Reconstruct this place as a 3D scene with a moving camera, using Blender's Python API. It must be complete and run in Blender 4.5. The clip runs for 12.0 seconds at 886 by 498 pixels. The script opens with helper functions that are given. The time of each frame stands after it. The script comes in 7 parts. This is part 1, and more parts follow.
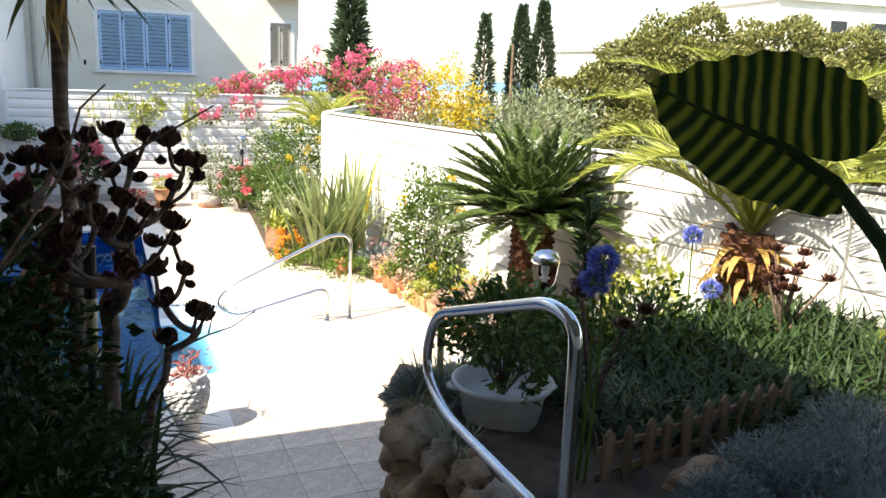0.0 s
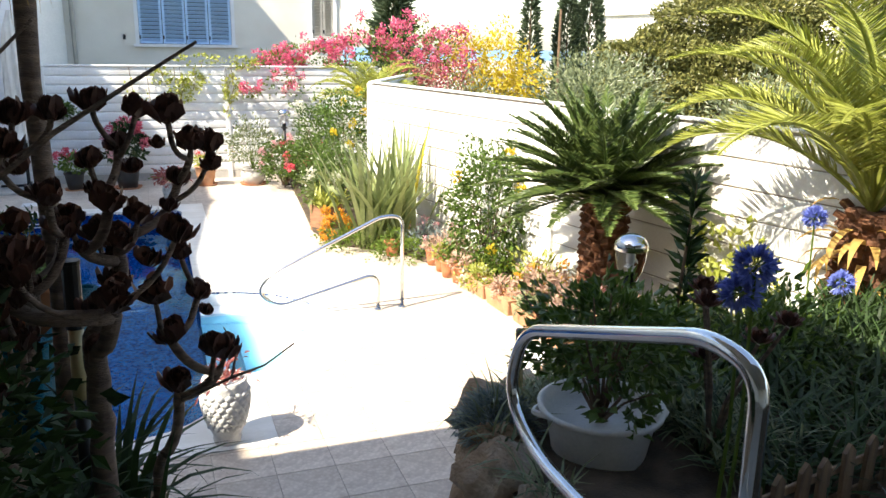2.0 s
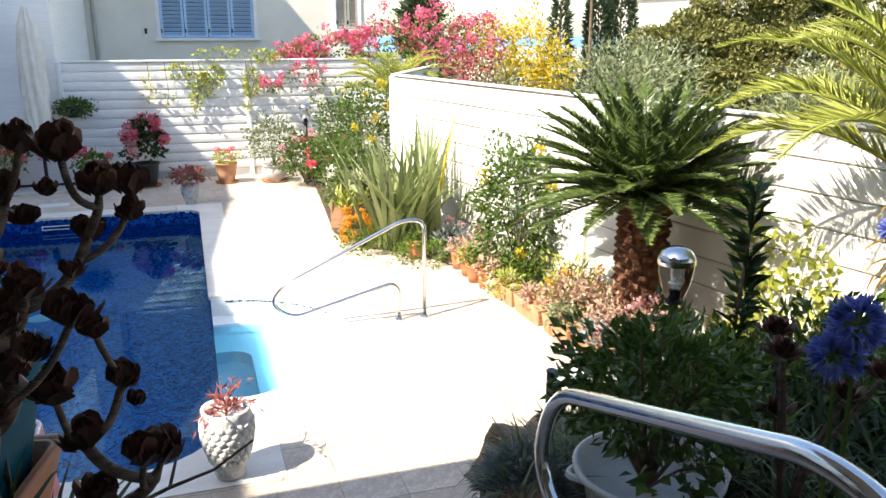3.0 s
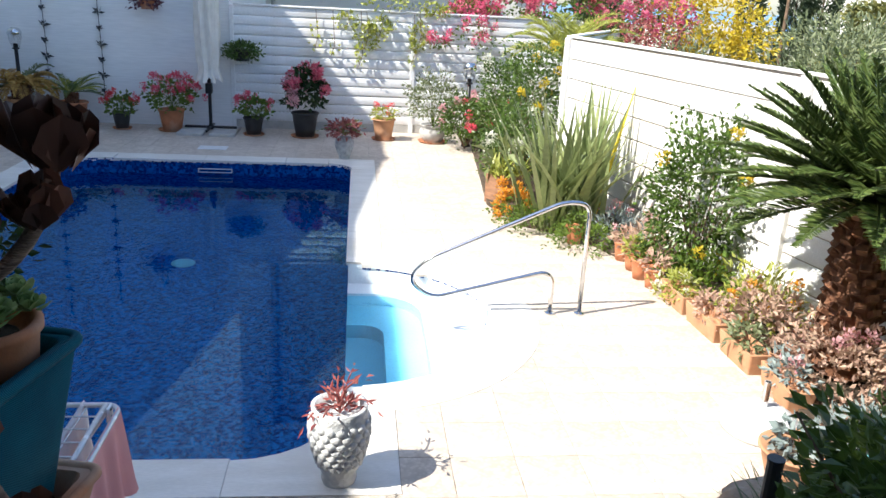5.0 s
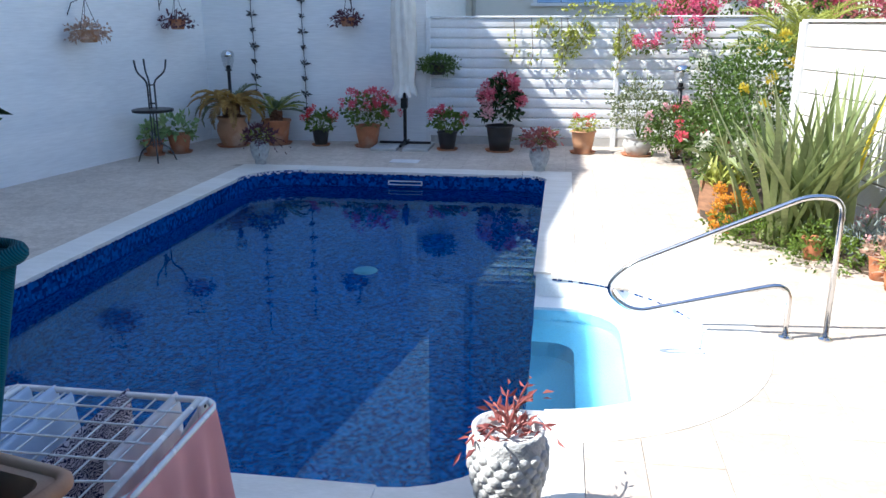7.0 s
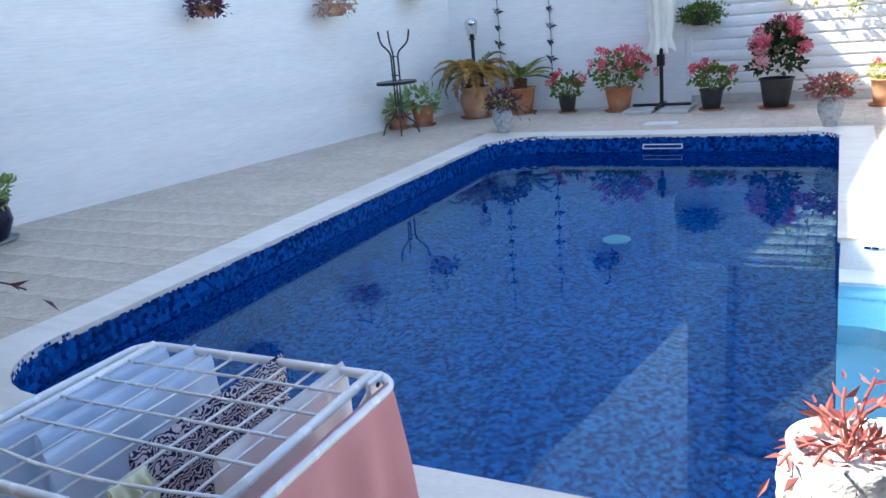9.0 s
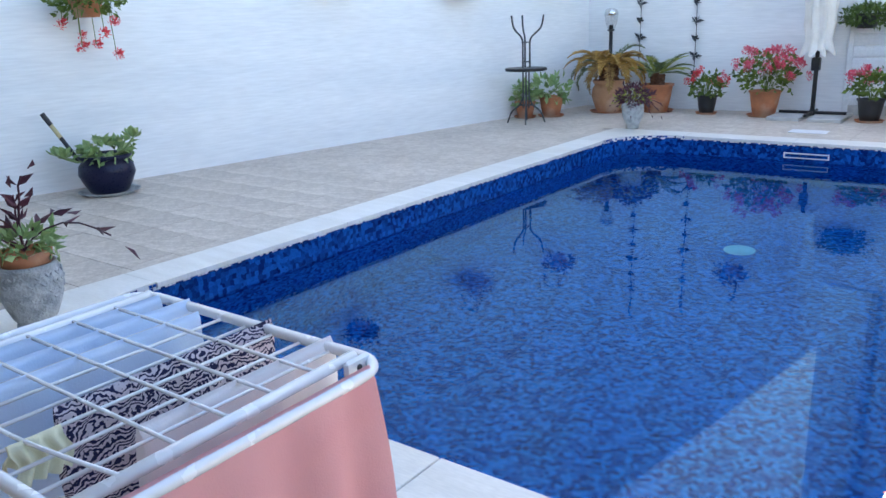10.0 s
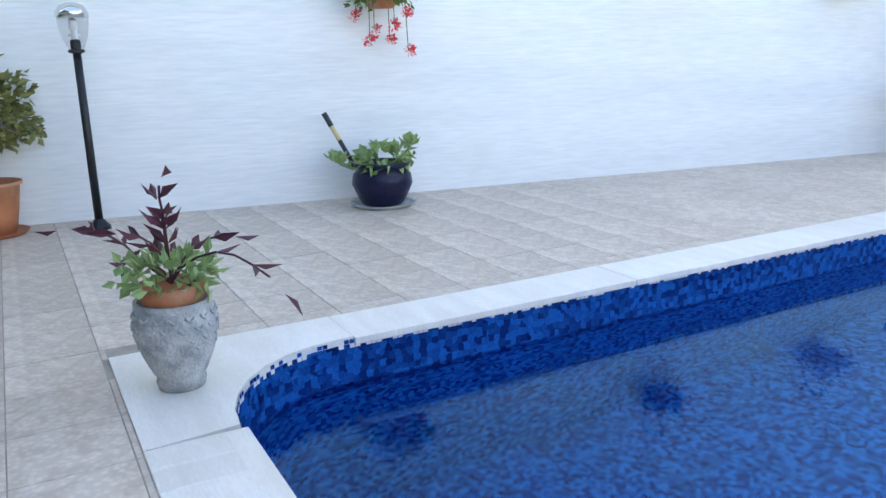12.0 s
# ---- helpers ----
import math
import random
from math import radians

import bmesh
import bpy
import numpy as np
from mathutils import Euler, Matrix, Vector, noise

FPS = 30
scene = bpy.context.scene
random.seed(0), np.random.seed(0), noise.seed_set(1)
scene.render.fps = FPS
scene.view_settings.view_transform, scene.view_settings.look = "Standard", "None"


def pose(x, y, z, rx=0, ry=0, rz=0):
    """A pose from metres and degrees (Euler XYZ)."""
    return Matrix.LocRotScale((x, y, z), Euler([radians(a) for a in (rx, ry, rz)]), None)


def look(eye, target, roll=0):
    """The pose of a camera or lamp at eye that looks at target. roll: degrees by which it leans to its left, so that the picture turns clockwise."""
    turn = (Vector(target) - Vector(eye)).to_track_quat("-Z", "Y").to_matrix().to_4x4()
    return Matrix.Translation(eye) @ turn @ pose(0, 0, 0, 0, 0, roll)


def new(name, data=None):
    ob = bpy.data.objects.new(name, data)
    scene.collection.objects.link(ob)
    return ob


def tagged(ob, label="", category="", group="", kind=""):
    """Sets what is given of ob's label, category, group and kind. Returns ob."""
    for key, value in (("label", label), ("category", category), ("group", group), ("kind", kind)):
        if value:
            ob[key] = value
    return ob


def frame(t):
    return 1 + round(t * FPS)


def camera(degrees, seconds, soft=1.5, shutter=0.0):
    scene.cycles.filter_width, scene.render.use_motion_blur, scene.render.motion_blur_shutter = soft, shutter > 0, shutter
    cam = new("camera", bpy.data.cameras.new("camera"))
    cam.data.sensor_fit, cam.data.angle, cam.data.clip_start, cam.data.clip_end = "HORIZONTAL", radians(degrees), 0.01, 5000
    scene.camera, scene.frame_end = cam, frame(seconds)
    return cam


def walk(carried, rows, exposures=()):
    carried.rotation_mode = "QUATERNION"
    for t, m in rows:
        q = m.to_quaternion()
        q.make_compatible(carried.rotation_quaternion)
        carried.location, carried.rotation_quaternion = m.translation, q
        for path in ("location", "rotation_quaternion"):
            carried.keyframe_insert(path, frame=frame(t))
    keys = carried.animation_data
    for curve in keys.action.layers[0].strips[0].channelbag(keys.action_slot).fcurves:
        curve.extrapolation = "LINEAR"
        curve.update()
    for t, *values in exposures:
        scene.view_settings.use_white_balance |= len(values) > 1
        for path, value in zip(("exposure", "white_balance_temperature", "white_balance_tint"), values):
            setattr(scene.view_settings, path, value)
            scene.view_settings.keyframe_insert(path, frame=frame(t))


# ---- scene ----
cam = camera(58.7, 12.0)
PATH = [
    (0, (-0.498, 1.471, 2.814), (0.279, 3.261, 2.377), 2.5),
    (0.5, (-0.507, 1.691, 2.715), (0.225, 3.504, 2.292), 2.9),
    (1, (-0.486, 1.931, 2.706), (0.234, 3.746, 2.275), 1.2),
    (1.5, (-0.449, 2.072, 2.735), (0.26, 3.885, 2.275), 1.1),
    (2, (-0.331, 2.284, 2.731), (0.337, 4.099, 2.22), 1.1),
    (2.5, (-0.266, 2.573, 2.75), (0.409, 4.379, 2.221), 1.1),
    (3, (-0.084, 2.802, 2.75), (0.508, 4.635, 2.211), 0.1),
    (3.5, (-0.04, 3.065, 2.742), (0.349, 4.947, 2.187), 1.3),
    (3.7, (0.026, 3.148, 2.744), (0.39, 5.034, 2.187), 1.0),
    (5.3, (0.094, 3.761, 2.544), (0.264, 5.65, 1.909), 2.9),
    (5.5, (0.148, 3.794, 2.498), (0.236, 5.692, 1.872), 1.1),
    (6, (0.06, 4.083, 2.399), (0.017, 5.98, 1.767), 0.9),
    (6.5, (0.152, 4.282, 2.217), (-0.103, 6.192, 1.68), -0.6),
    (7, (0.168, 4.52, 2.087), (-0.117, 6.42, 1.534), -0.1),
    (7.2, (0.128, 4.602, 2.039), (-0.165, 6.501, 1.485), -0.6),
    (9, (-0.07, 5.353, 1.654), (-0.948, 7.06, 1.095), -5.2),
    (9.5, (-0.069, 5.554, 1.519), (-1.158, 7.151, 1.006), -2.4),
    (10, (-0.013, 5.683, 1.518), (-1.163, 7.222, 0.961), -2.0),
    (10.5, (-0.244, 6.124, 1.339), (-1.404, 7.655, 0.783), -4.2),
    (11, (-0.461, 6.517, 1.267), (-1.623, 8.042, 0.699), -3.3),
    (11.5, (-0.707, 6.852, 1.285), (-1.932, 8.33, 0.725), -2.2),
    (11.7, (-0.799, 6.954, 1.29), (-2.178, 8.298, 0.749), -2.3),
    (11.8, (-0.85, 7.005, 1.287), (-2.342, 8.228, 0.759), -2.5),
    (11.9, (-0.906, 7.057, 1.298), (-2.515, 8.128, 0.785), -2.1),
    (12, (-0.983, 7.067, 1.309), (-2.687, 7.993, 0.818), -1.4),
]
EXPO = [(0.0, 1.4, 7000, 10), (2.5, 1.4, 7000, 10), (3.5, 1.15, 6650, 10), (5.5, 1.0, 6100, 10), (6.5, 0.95, 5800, 10), (7.2, 1.1, 5900, 10), (9.0, 1.85, 6450, 10), (9.5, 2.2, 6650, 10), (10.5, 2.2, 6800, 10), (12.0, 2.42, 7050, 10)]
walk(cam, [(t, look(eye, target, roll)) for t, eye, target, roll in PATH], EXPO)

# ---- light ----
SUN_EL, SUN_AZ = 48.0, 20.0
world = bpy.data.worlds.new("sky")
scene.world = world
world.use_nodes = True
wn = world.node_tree.nodes
sky = wn.new("ShaderNodeTexSky")
sky.sky_type, sky.sun_disc = 'NISHITA', False
sky.sun_elevation, sky.sun_rotation = radians(SUN_EL), radians(270 - SUN_AZ)
sky.air_density, sky.dust_density = 1.0, 1.0
wn["Background"].inputs["Strength"].default_value = 0.15
world.node_tree.links.new(sky.outputs[0], wn["Background"].inputs["Color"])
sun = new("sun", bpy.data.lights.new("sun", 'SUN'))
sun.data.energy, sun.data.angle, sun.data.color = 5.0, radians(0.5), (1.0, 0.94, 0.83)
ca, sa, ce, se = math.cos(radians(SUN_AZ)), math.sin(radians(SUN_AZ)), math.cos(radians(SUN_EL)), math.sin(radians(SUN_EL))
sun.matrix_world = look((-20 * ca, -20 * sa, 30), (-20 * ca + ca * ce, -20 * sa + sa * ce, 30 - se))

# ---- materials ----
def nodes_of(name):
    m = bpy.data.materials.new(name)
    m.use_nodes = True
    t = m.node_tree
    return m, t.nodes, t.links, t.nodes["Principled BSDF"]


def ramp(n, l, fac, c1, c2, lo=0.35, hi=0.65):
    r = n.new("ShaderNodeValToRGB")
    r.color_ramp.elements[0].color, r.color_ramp.elements[1].color = (*c1, 1), (*c2, 1)
    r.color_ramp.elements[0].position, r.color_ramp.elements[1].position = lo, hi
    l.new(fac, r.inputs[0])
    return r.outputs[0]


def mixc(n, l, fac, a, b, mode='MIX'):
    m = n.new("ShaderNodeMix")
    m.data_type, m.blend_type = 'RGBA', mode
    if isinstance(fac, float):
        m.inputs[0].default_value = fac
    else:
        l.new(fac, m.inputs[0])
    l.new(a, m.inputs[6])
    l.new(b, m.inputs[7])
    return m.outputs[2]


def noise_tex(n, l, coord, scale, detail=4.0, stretch=None):
    t = n.new("ShaderNodeTexNoise")
    t.inputs["Scale"].default_value, t.inputs["Detail"].default_value = scale, detail
    if stretch:
        mp = n.new("ShaderNodeMapping")
        mp.inputs["Scale"].default_value = stretch
        l.new(coord, mp.inputs[0])
        coord = mp.outputs[0]
    l.new(coord, t.inputs["Vector"])
    return t.outputs["Fac"]


def mat(name, c1, c2=None, rough=0.6, metal=0.0, scale=4.0, fine=60.0, bump=0.15, dirt=None, piece=0.0, stretch=None, spec=0.5, glow=None):
    """A surface with two scales of variation: patches between c1 and c2, fine grain, and relief."""
    m, n, l, p = nodes_of(name)
    co = n.new("ShaderNodeTexCoord").outputs["Object"]
    c2 = c2 or tuple(x * 0.8 for x in c1)
    col = ramp(n, l, noise_tex(n, l, co, scale, 5, stretch), c1, c2)
    g = noise_tex(n, l, co, fine, 3, stretch)
    col = mixc(n, l, 0.35, col, ramp(n, l, g, (0.7, 0.7, 0.7), (1.15, 1.15, 1.15), 0.2, 0.8), 'MULTIPLY')
    if dirt:
        f = ramp(n, l, noise_tex(n, l, co, scale * 0.37, 6), (0, 0, 0), (1, 1, 1), 0.52, 0.72)
        d = n.new("ShaderNodeRGB")
        d.outputs[0].default_value = (*dirt, 1)
        col = mixc(n, l, f, col, d.outputs[0])
    if piece:
        r = n.new("ShaderNodeObjectInfo").outputs["Random"]
        col = mixc(n, l, 1.0, col, ramp(n, l, r, (1 - piece,) * 3, (1 + piece * 0.4,) * 3, 0, 1), 'MULTIPLY')
    l.new(col, p.inputs["Base Color"])
    rr = n.new("ShaderNodeMapRange")
    rr.inputs[3].default_value, rr.inputs[4].default_value = max(0.03, rough - 0.1), min(1, rough + 0.1)
    l.new(g, rr.inputs[0])
    l.new(rr.outputs[0], p.inputs["Roughness"])
    p.inputs["Metallic"].default_value = metal
    p.inputs["Specular IOR Level"].default_value = spec
    if bump:
        b = n.new("ShaderNodeBump")
        b.inputs["Strength"].default_value, b.inputs["Distance"].default_value = bump, 0.01
        l.new(g, b.inputs["Height"])
        l.new(b.outputs[0], p.inputs["Normal"])
    return m


def leafy(name, c1, c2, trans=0.3, rough=0.45, dry=None):
    """Leaves: a tone for each leaf, let through by light from behind."""
    m, n, l, p = nodes_of(name)
    r = n.new("ShaderNodeNewGeometry").outputs["Random Per Island"]
    col = ramp(n, l, r, c1, c2, 0.0, 1.0)
    co = n.new("ShaderNodeTexCoord").outputs["Object"]
    col = mixc(n, l, 0.4, col, ramp(n, l, noise_tex(n, l, co, 25, 3), (0.6, 0.6, 0.6), (1.3, 1.3, 1.2), 0.3, 0.7), 'MULTIPLY')
    if dry:
        d = n.new("ShaderNodeRGB")
        d.outputs[0].default_value = (*dry, 1)
        gt = n.new("ShaderNodeMath")
        gt.operation = 'GREATER_THAN'
        gt.inputs[1].default_value = 0.9
        l.new(r, gt.inputs[0])
        col = mixc(n, l, gt.outputs[0], col, d.outputs[0])
    l.new(col, p.inputs["Base Color"])
    p.inputs["Roughness"].default_value = rough
    if trans:
        t = n.new("ShaderNodeBsdfTranslucent")
        l.new(col, t.inputs[0])
        x = n.new("ShaderNodeMixShader")
        x.inputs[0].default_value = trans
        l.new(p.outputs[0], x.inputs[1])
        l.new(t.outputs[0], x.inputs[2])
        l.new(x.outputs[0], n["Material Output"].inputs[0])
    return m


def mosaic(name, scale, c1, c2, c3, rough=0.25):
    """Small square glass mosaic with pale joints."""
    m, n, l, p = nodes_of(name)
    co = n.new("ShaderNodeTexCoord").outputs["Object"]
    v = n.new("ShaderNodeTexVoronoi")
    v.distance, v.inputs["Scale"].default_value, v.inputs["Randomness"].default_value = 'CHEBYCHEV', scale, 0.75
    l.new(co, v.inputs["Vector"])
    s = n.new("ShaderNodeSeparateColor")
    l.new(v.outputs["Color"], s.inputs[0])
    col = ramp(n, l, s.outputs[0], c1, c2, 0.15, 0.85)
    col2 = ramp(n, l, s.outputs[1], c3, (1, 1, 1), 0.0, 0.12)
    col = mixc(n, l, 1.0, col, col2, 'MULTIPLY')
    col = mixc(n, l, 0.5, col, ramp(n, l, noise_tex(n, l, co, scale * 3, 3), (0.55, 0.6, 0.7), (1.3, 1.25, 1.2)), 'MULTIPLY')
    l.new(col, p.inputs["Base Color"])
    p.inputs["Roughness"].default_value = rough
    p.inputs["Specular IOR Level"].default_value = 0.12
    b = n.new("ShaderNodeBump")
    b.inputs["Strength"].default_value, b.inputs["Distance"].default_value = 0.3, 0.004
    l.new(v.outputs["Distance"], b.inputs["Height"])
    l.new(b.outputs[0], p.inputs["Normal"])
    return m


M_PLASTER = mat("white_plaster", (0.84, 0.84, 0.83), (0.78, 0.79, 0.79), 0.8, scale=0.8, fine=11, bump=0.22, stretch=(0.35, 0.35, 4))
M_BEIGE = mat("beige_render", (0.76, 0.72, 0.64), (0.69, 0.65, 0.57), 0.85, scale=1.5, fine=70, bump=0.3)
M_FENCE = mat("white_board_paint", (0.80, 0.80, 0.79), (0.72, 0.73, 0.73), 0.5, scale=3, fine=30, bump=0.1, dirt=(0.62, 0.60, 0.55), piece=0.06)
M_PANEL = mat("white_precast", (0.82, 0.81, 0.79), (0.74, 0.73, 0.70), 0.75, scale=2, fine=60, bump=0.2, dirt=(0.6, 0.56, 0.5), piece=0.05)
M_GROUT = mat("grey_joint", (0.40, 0.36, 0.31), (0.32, 0.28, 0.24), 0.9, scale=8)
M_SOIL = mat("dark_soil", (0.10, 0.07, 0.045), (0.05, 0.035, 0.022), 0.95, scale=9, fine=80, bump=0.8)
M_MARBLE = mat("pale_marble", (0.83, 0.80, 0.75), (0.74, 0.71, 0.65), 0.35, scale=2.2, fine=25, bump=0.05, dirt=(0.64, 0.59, 0.51), piece=0.08, stretch=(1, 4, 1))
M_TERRA = mat("terracotta", (0.52, 0.20, 0.09), (0.40, 0.15, 0.07), 0.8, scale=6, fine=70, dirt=(0.55, 0.38, 0.27))
M_TERRAL = mat("pale_terracotta", (0.52, 0.28, 0.15), (0.42, 0.21, 0.11), 0.8, scale=6, fine=70, dirt=(0.58, 0.44, 0.33))
M_BLACKP = mat("black_plastic", (0.02, 0.02, 0.022), (0.03, 0.03, 0.03), 0.45, scale=6)
M_BLACKM = mat("black_metal", (0.015, 0.015, 0.018), (0.03, 0.03, 0.03), 0.4, metal=0.4, scale=6)
M_GREYM = mat("grey_metal", (0.075, 0.08, 0.085), (0.045, 0.05, 0.055), 0.45, metal=0.6, scale=8)
M_STEEL = mat("polished_steel", (0.72, 0.72, 0.72), (0.62, 0.63, 0.64), 0.13, metal=1.0, scale=5, bump=0.02)
M_ALU = mat("white_coated_tube", (0.82, 0.84, 0.86), (0.78, 0.80, 0.82), 0.25, metal=0.1, scale=6, fine=20, bump=0.0)
M_STONE = mat("rough_limestone", (0.44, 0.30, 0.19), (0.27, 0.175, 0.105), 0.95, scale=7, fine=55, bump=1.6, dirt=(0.44, 0.38, 0.31), piece=0.2)
M_URN = mat("grey_cement", (0.52, 0.53, 0.52), (0.30, 0.31, 0.31), 0.85, scale=14, fine=60, bump=1.2, dirt=(0.58, 0.58, 0.55))
M_URNW = mat("pale_cement", (0.70, 0.70, 0.68), (0.46, 0.47, 0.47), 0.85, scale=11, fine=60, bump=0.9, dirt=(0.74, 0.73, 0.70))
M_NAVY = mat("navy_glaze", (0.007, 0.008, 0.032), (0.010, 0.012, 0.04), 0.3, scale=5, bump=0.05, spec=0.25)
M_WHITEP = mat("white_plastic", (0.78, 0.78, 0.78), (0.66, 0.67, 0.68), 0.4, scale=5, bump=0.05)
M_CREAM = mat("cream_plastic", (0.62, 0.52, 0.27), (0.56, 0.46, 0.23), 0.4, scale=5, bump=0.03)
M_CONC = mat("pale_concrete", (0.50, 0.49, 0.46), (0.40, 0.39, 0.37), 0.9, scale=6, fine=70, bump=0.4)
M_WOOD = mat("weathered_wood", (0.30, 0.20, 0.12), (0.18, 0.12, 0.08), 0.8, scale=5, fine=40, bump=0.5, piece=0.25, stretch=(6, 6, 1))
M_BOXW = mat("brown_wood", (0.33, 0.17, 0.09), (0.22, 0.11, 0.06), 0.7, scale=6, fine=40, bump=0.3, stretch=(1, 1, 6))
M_BARK = mat("brown_bark", (0.20, 0.13, 0.08), (0.10, 0.065, 0.04), 0.95, scale=9, fine=50, bump=1.0)
M_GREYBARK = mat("grey_bark", (0.26, 0.18, 0.14), (0.13, 0.09, 0.07), 0.95, scale=9, fine=60, bump=0.8, stretch=(1, 1, 5))
M_PALMBARK = mat("palm_trunk", (0.20, 0.085, 0.04), (0.10, 0.045, 0.025), 0.95, scale=14, fine=60, bump=1.0)
M_SHUT = mat("pale_blue_shutter", (0.40, 0.58, 0.80), (0.35, 0.53, 0.75), 0.5, scale=4, bump=0.05)
M_SHUTB = mat("taupe_shutter", (0.42, 0.40, 0.35), (0.34, 0.32, 0.28), 0.55, scale=4, bump=0.05)
M_WTRIM = mat("white_trim", (0.8, 0.8, 0.8), (0.72, 0.72, 0.72), 0.5, scale=4, bump=0.05)
M_CLOTHW = mat("cream_canvas", (0.80, 0.77, 0.70), (0.70, 0.67, 0.60), 0.9, scale=6, fine=120, bump=0.2)
M_LINER = mosaic("blue_mosaic", 34, (0.0003, 0.045, 0.21), (0.001, 0.20, 0.60), (0.15, 0.3, 0.5))
M_BAND = mosaic("dark_blue_mosaic", 28, (0.001, 0.02, 0.13), (0.004, 0.09, 0.36), (0.4, 0.45, 0.6))
M_STEPB = mat("pale_blue_shell", (0.68, 0.78, 0.86), (0.61, 0.72, 0.82), 0.3, scale=2, bump=0.02)
M_STEPW = mat("white_shell", (0.80, 0.84, 0.86), (0.74, 0.80, 0.84), 0.35, scale=2, bump=0.02)
M_SEA = mat("far_sea", (0.10, 0.22, 0.36), (0.12, 0.25, 0.40), 0.4, scale=0.01, fine=0.1, bump=0)
M_HILL = mat("dry_ground", (0.24, 0.21, 0.13), (0.12, 0.14, 0.06), 0.95, scale=0.15, fine=2.0, bump=0.4)
M_FARWHITE = mat("far_white_render", (0.74, 0.71, 0.66), (0.66, 0.63, 0.58), 0.85, scale=0.8, fine=6)
M_ROOF = mat("grey_roof_slab", (0.5, 0.5, 0.49), (0.42, 0.42, 0.41), 0.9, scale=1)
M_DARKGLASS = mat("dark_glass", (0.02, 0.025, 0.03), (0.03, 0.03, 0.035), 0.08, scale=2, bump=0)


def tile_material():
    """Pale floor tile with a printed wave of small mosaic bits."""
    m, n, l, p = nodes_of("mosaic_print_tile")
    co = n.new("ShaderNodeTexCoord").outputs["Object"]
    rnd = n.new("ShaderNodeObjectInfo").outputs["Random"]
    w = n.new("ShaderNodeTexNoise")
    w.inputs["Scale"].default_value, w.inputs["Detail"].default_value, w.inputs["Distortion"].default_value = 6.0, 1.0, 1.6
    l.new(co, w.inputs["Vector"])
    v = n.new("ShaderNodeTexVoronoi")
    v.inputs["Scale"].default_value = 38
    l.new(co, v.inputs[0])
    col = ramp(n, l, w.outputs["Fac"], (0.565, 0.49, 0.415), (0.665, 0.59, 0.51), 0.4, 0.6)
    bits = ramp(n, l, v.outputs["Distance"], (1.05, 1.05, 1.05), (0.80, 0.78, 0.76), 0.25, 0.6)
    col = mixc(n, l, 0.6, col, bits, 'MULTIPLY')
    col = mixc(n, l, 0.7, col, ramp(n, l, noise_tex(n, l, co, 1.2, 5), (0.86, 0.84, 0.82), (1.05, 1.05, 1.05)), 'MULTIPLY')
    col = mixc(n, l, 1.0, col, ramp(n, l, rnd, (0.93, 0.92, 0.91), (1.04, 1.03, 1.02), 0, 1), 'MULTIPLY')
    l.new(col, p.inputs["Base Color"])
    p.inputs["Roughness"].default_value = 0.5
    b = n.new("ShaderNodeBump")
    b.inputs["Strength"].default_value, b.inputs["Distance"].default_value = 0.2, 0.003
    l.new(v.outputs["Distance"], b.inputs["Height"])
    l.new(b.outputs[0], p.inputs["Normal"])
    return m


def water_material():
    """Clear water: blue-tinted refraction under a surface gloss by Fresnel."""
    m, n, l, p = nodes_of("pool_water")
    n.remove(p)
    co = n.new("ShaderNodeTexCoord").outputs["Object"]
    b = n.new("ShaderNodeBump")
    b.inputs["Strength"].default_value, b.inputs["Distance"].default_value = 0.016, 0.01
    l.new(noise_tex(n, l, co, 12.0, 2), b.inputs["Height"])
    deep, gloss, fr, mx = n.new("ShaderNodeBsdfRefraction"), n.new("ShaderNodeBsdfGlossy"), n.new("ShaderNodeFresnel"), n.new("ShaderNodeMixShader")
    deep.inputs["Color"].default_value, deep.inputs["IOR"].default_value, deep.inputs["Roughness"].default_value = (0.45, 0.86, 1.0, 1), 1.33, 0.0
    gloss.inputs["Color"].default_value, gloss.inputs["Roughness"].default_value = (0.5, 0.88, 1.0, 1), 0.0
    fr.inputs["IOR"].default_value = 1.33
    for node in (deep, gloss, fr):
        l.new(b.outputs[0], node.inputs["Normal"])
    l.new(fr.outputs[0], mx.inputs[0]), l.new(deep.outputs[0], mx.inputs[1]), l.new(gloss.outputs[0], mx.inputs[2])
    l.new(mx.outputs[0], n["Material Output"].inputs[0])
    return m


def glass_material():
    m, n, l, p = nodes_of("clear_glass")
    p.inputs["Transmission Weight"].default_value, p.inputs["IOR"].default_value, p.inputs["Roughness"].default_value = 1.0, 1.06, 0.02
    return m


M_TILE, M_WATER, M_GLASS = tile_material(), water_material(), glass_material()
L_GREEN = leafy("mid_green_leaf", (0.06, 0.11, 0.011), (0.17, 0.25, 0.035))
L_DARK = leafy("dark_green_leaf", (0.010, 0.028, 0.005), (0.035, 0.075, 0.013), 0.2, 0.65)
L_GLOSS = leafy("glossy_shade_leaf", (0.045, 0.09, 0.012), (0.12, 0.19, 0.035), 0.25, 0.35)
L_CYCAD = leafy("cycad_leaflet", (0.05, 0.09, 0.022), (0.16, 0.21, 0.06), 0.15, 0.3)
L_PALM = leafy("palm_leaflet", (0.27, 0.31, 0.05), (0.46, 0.47, 0.11), 0.35)
L_STREL = leafy("grey_green_blade", (0.18, 0.23, 0.09), (0.33, 0.37, 0.15), 0.3, 0.4)
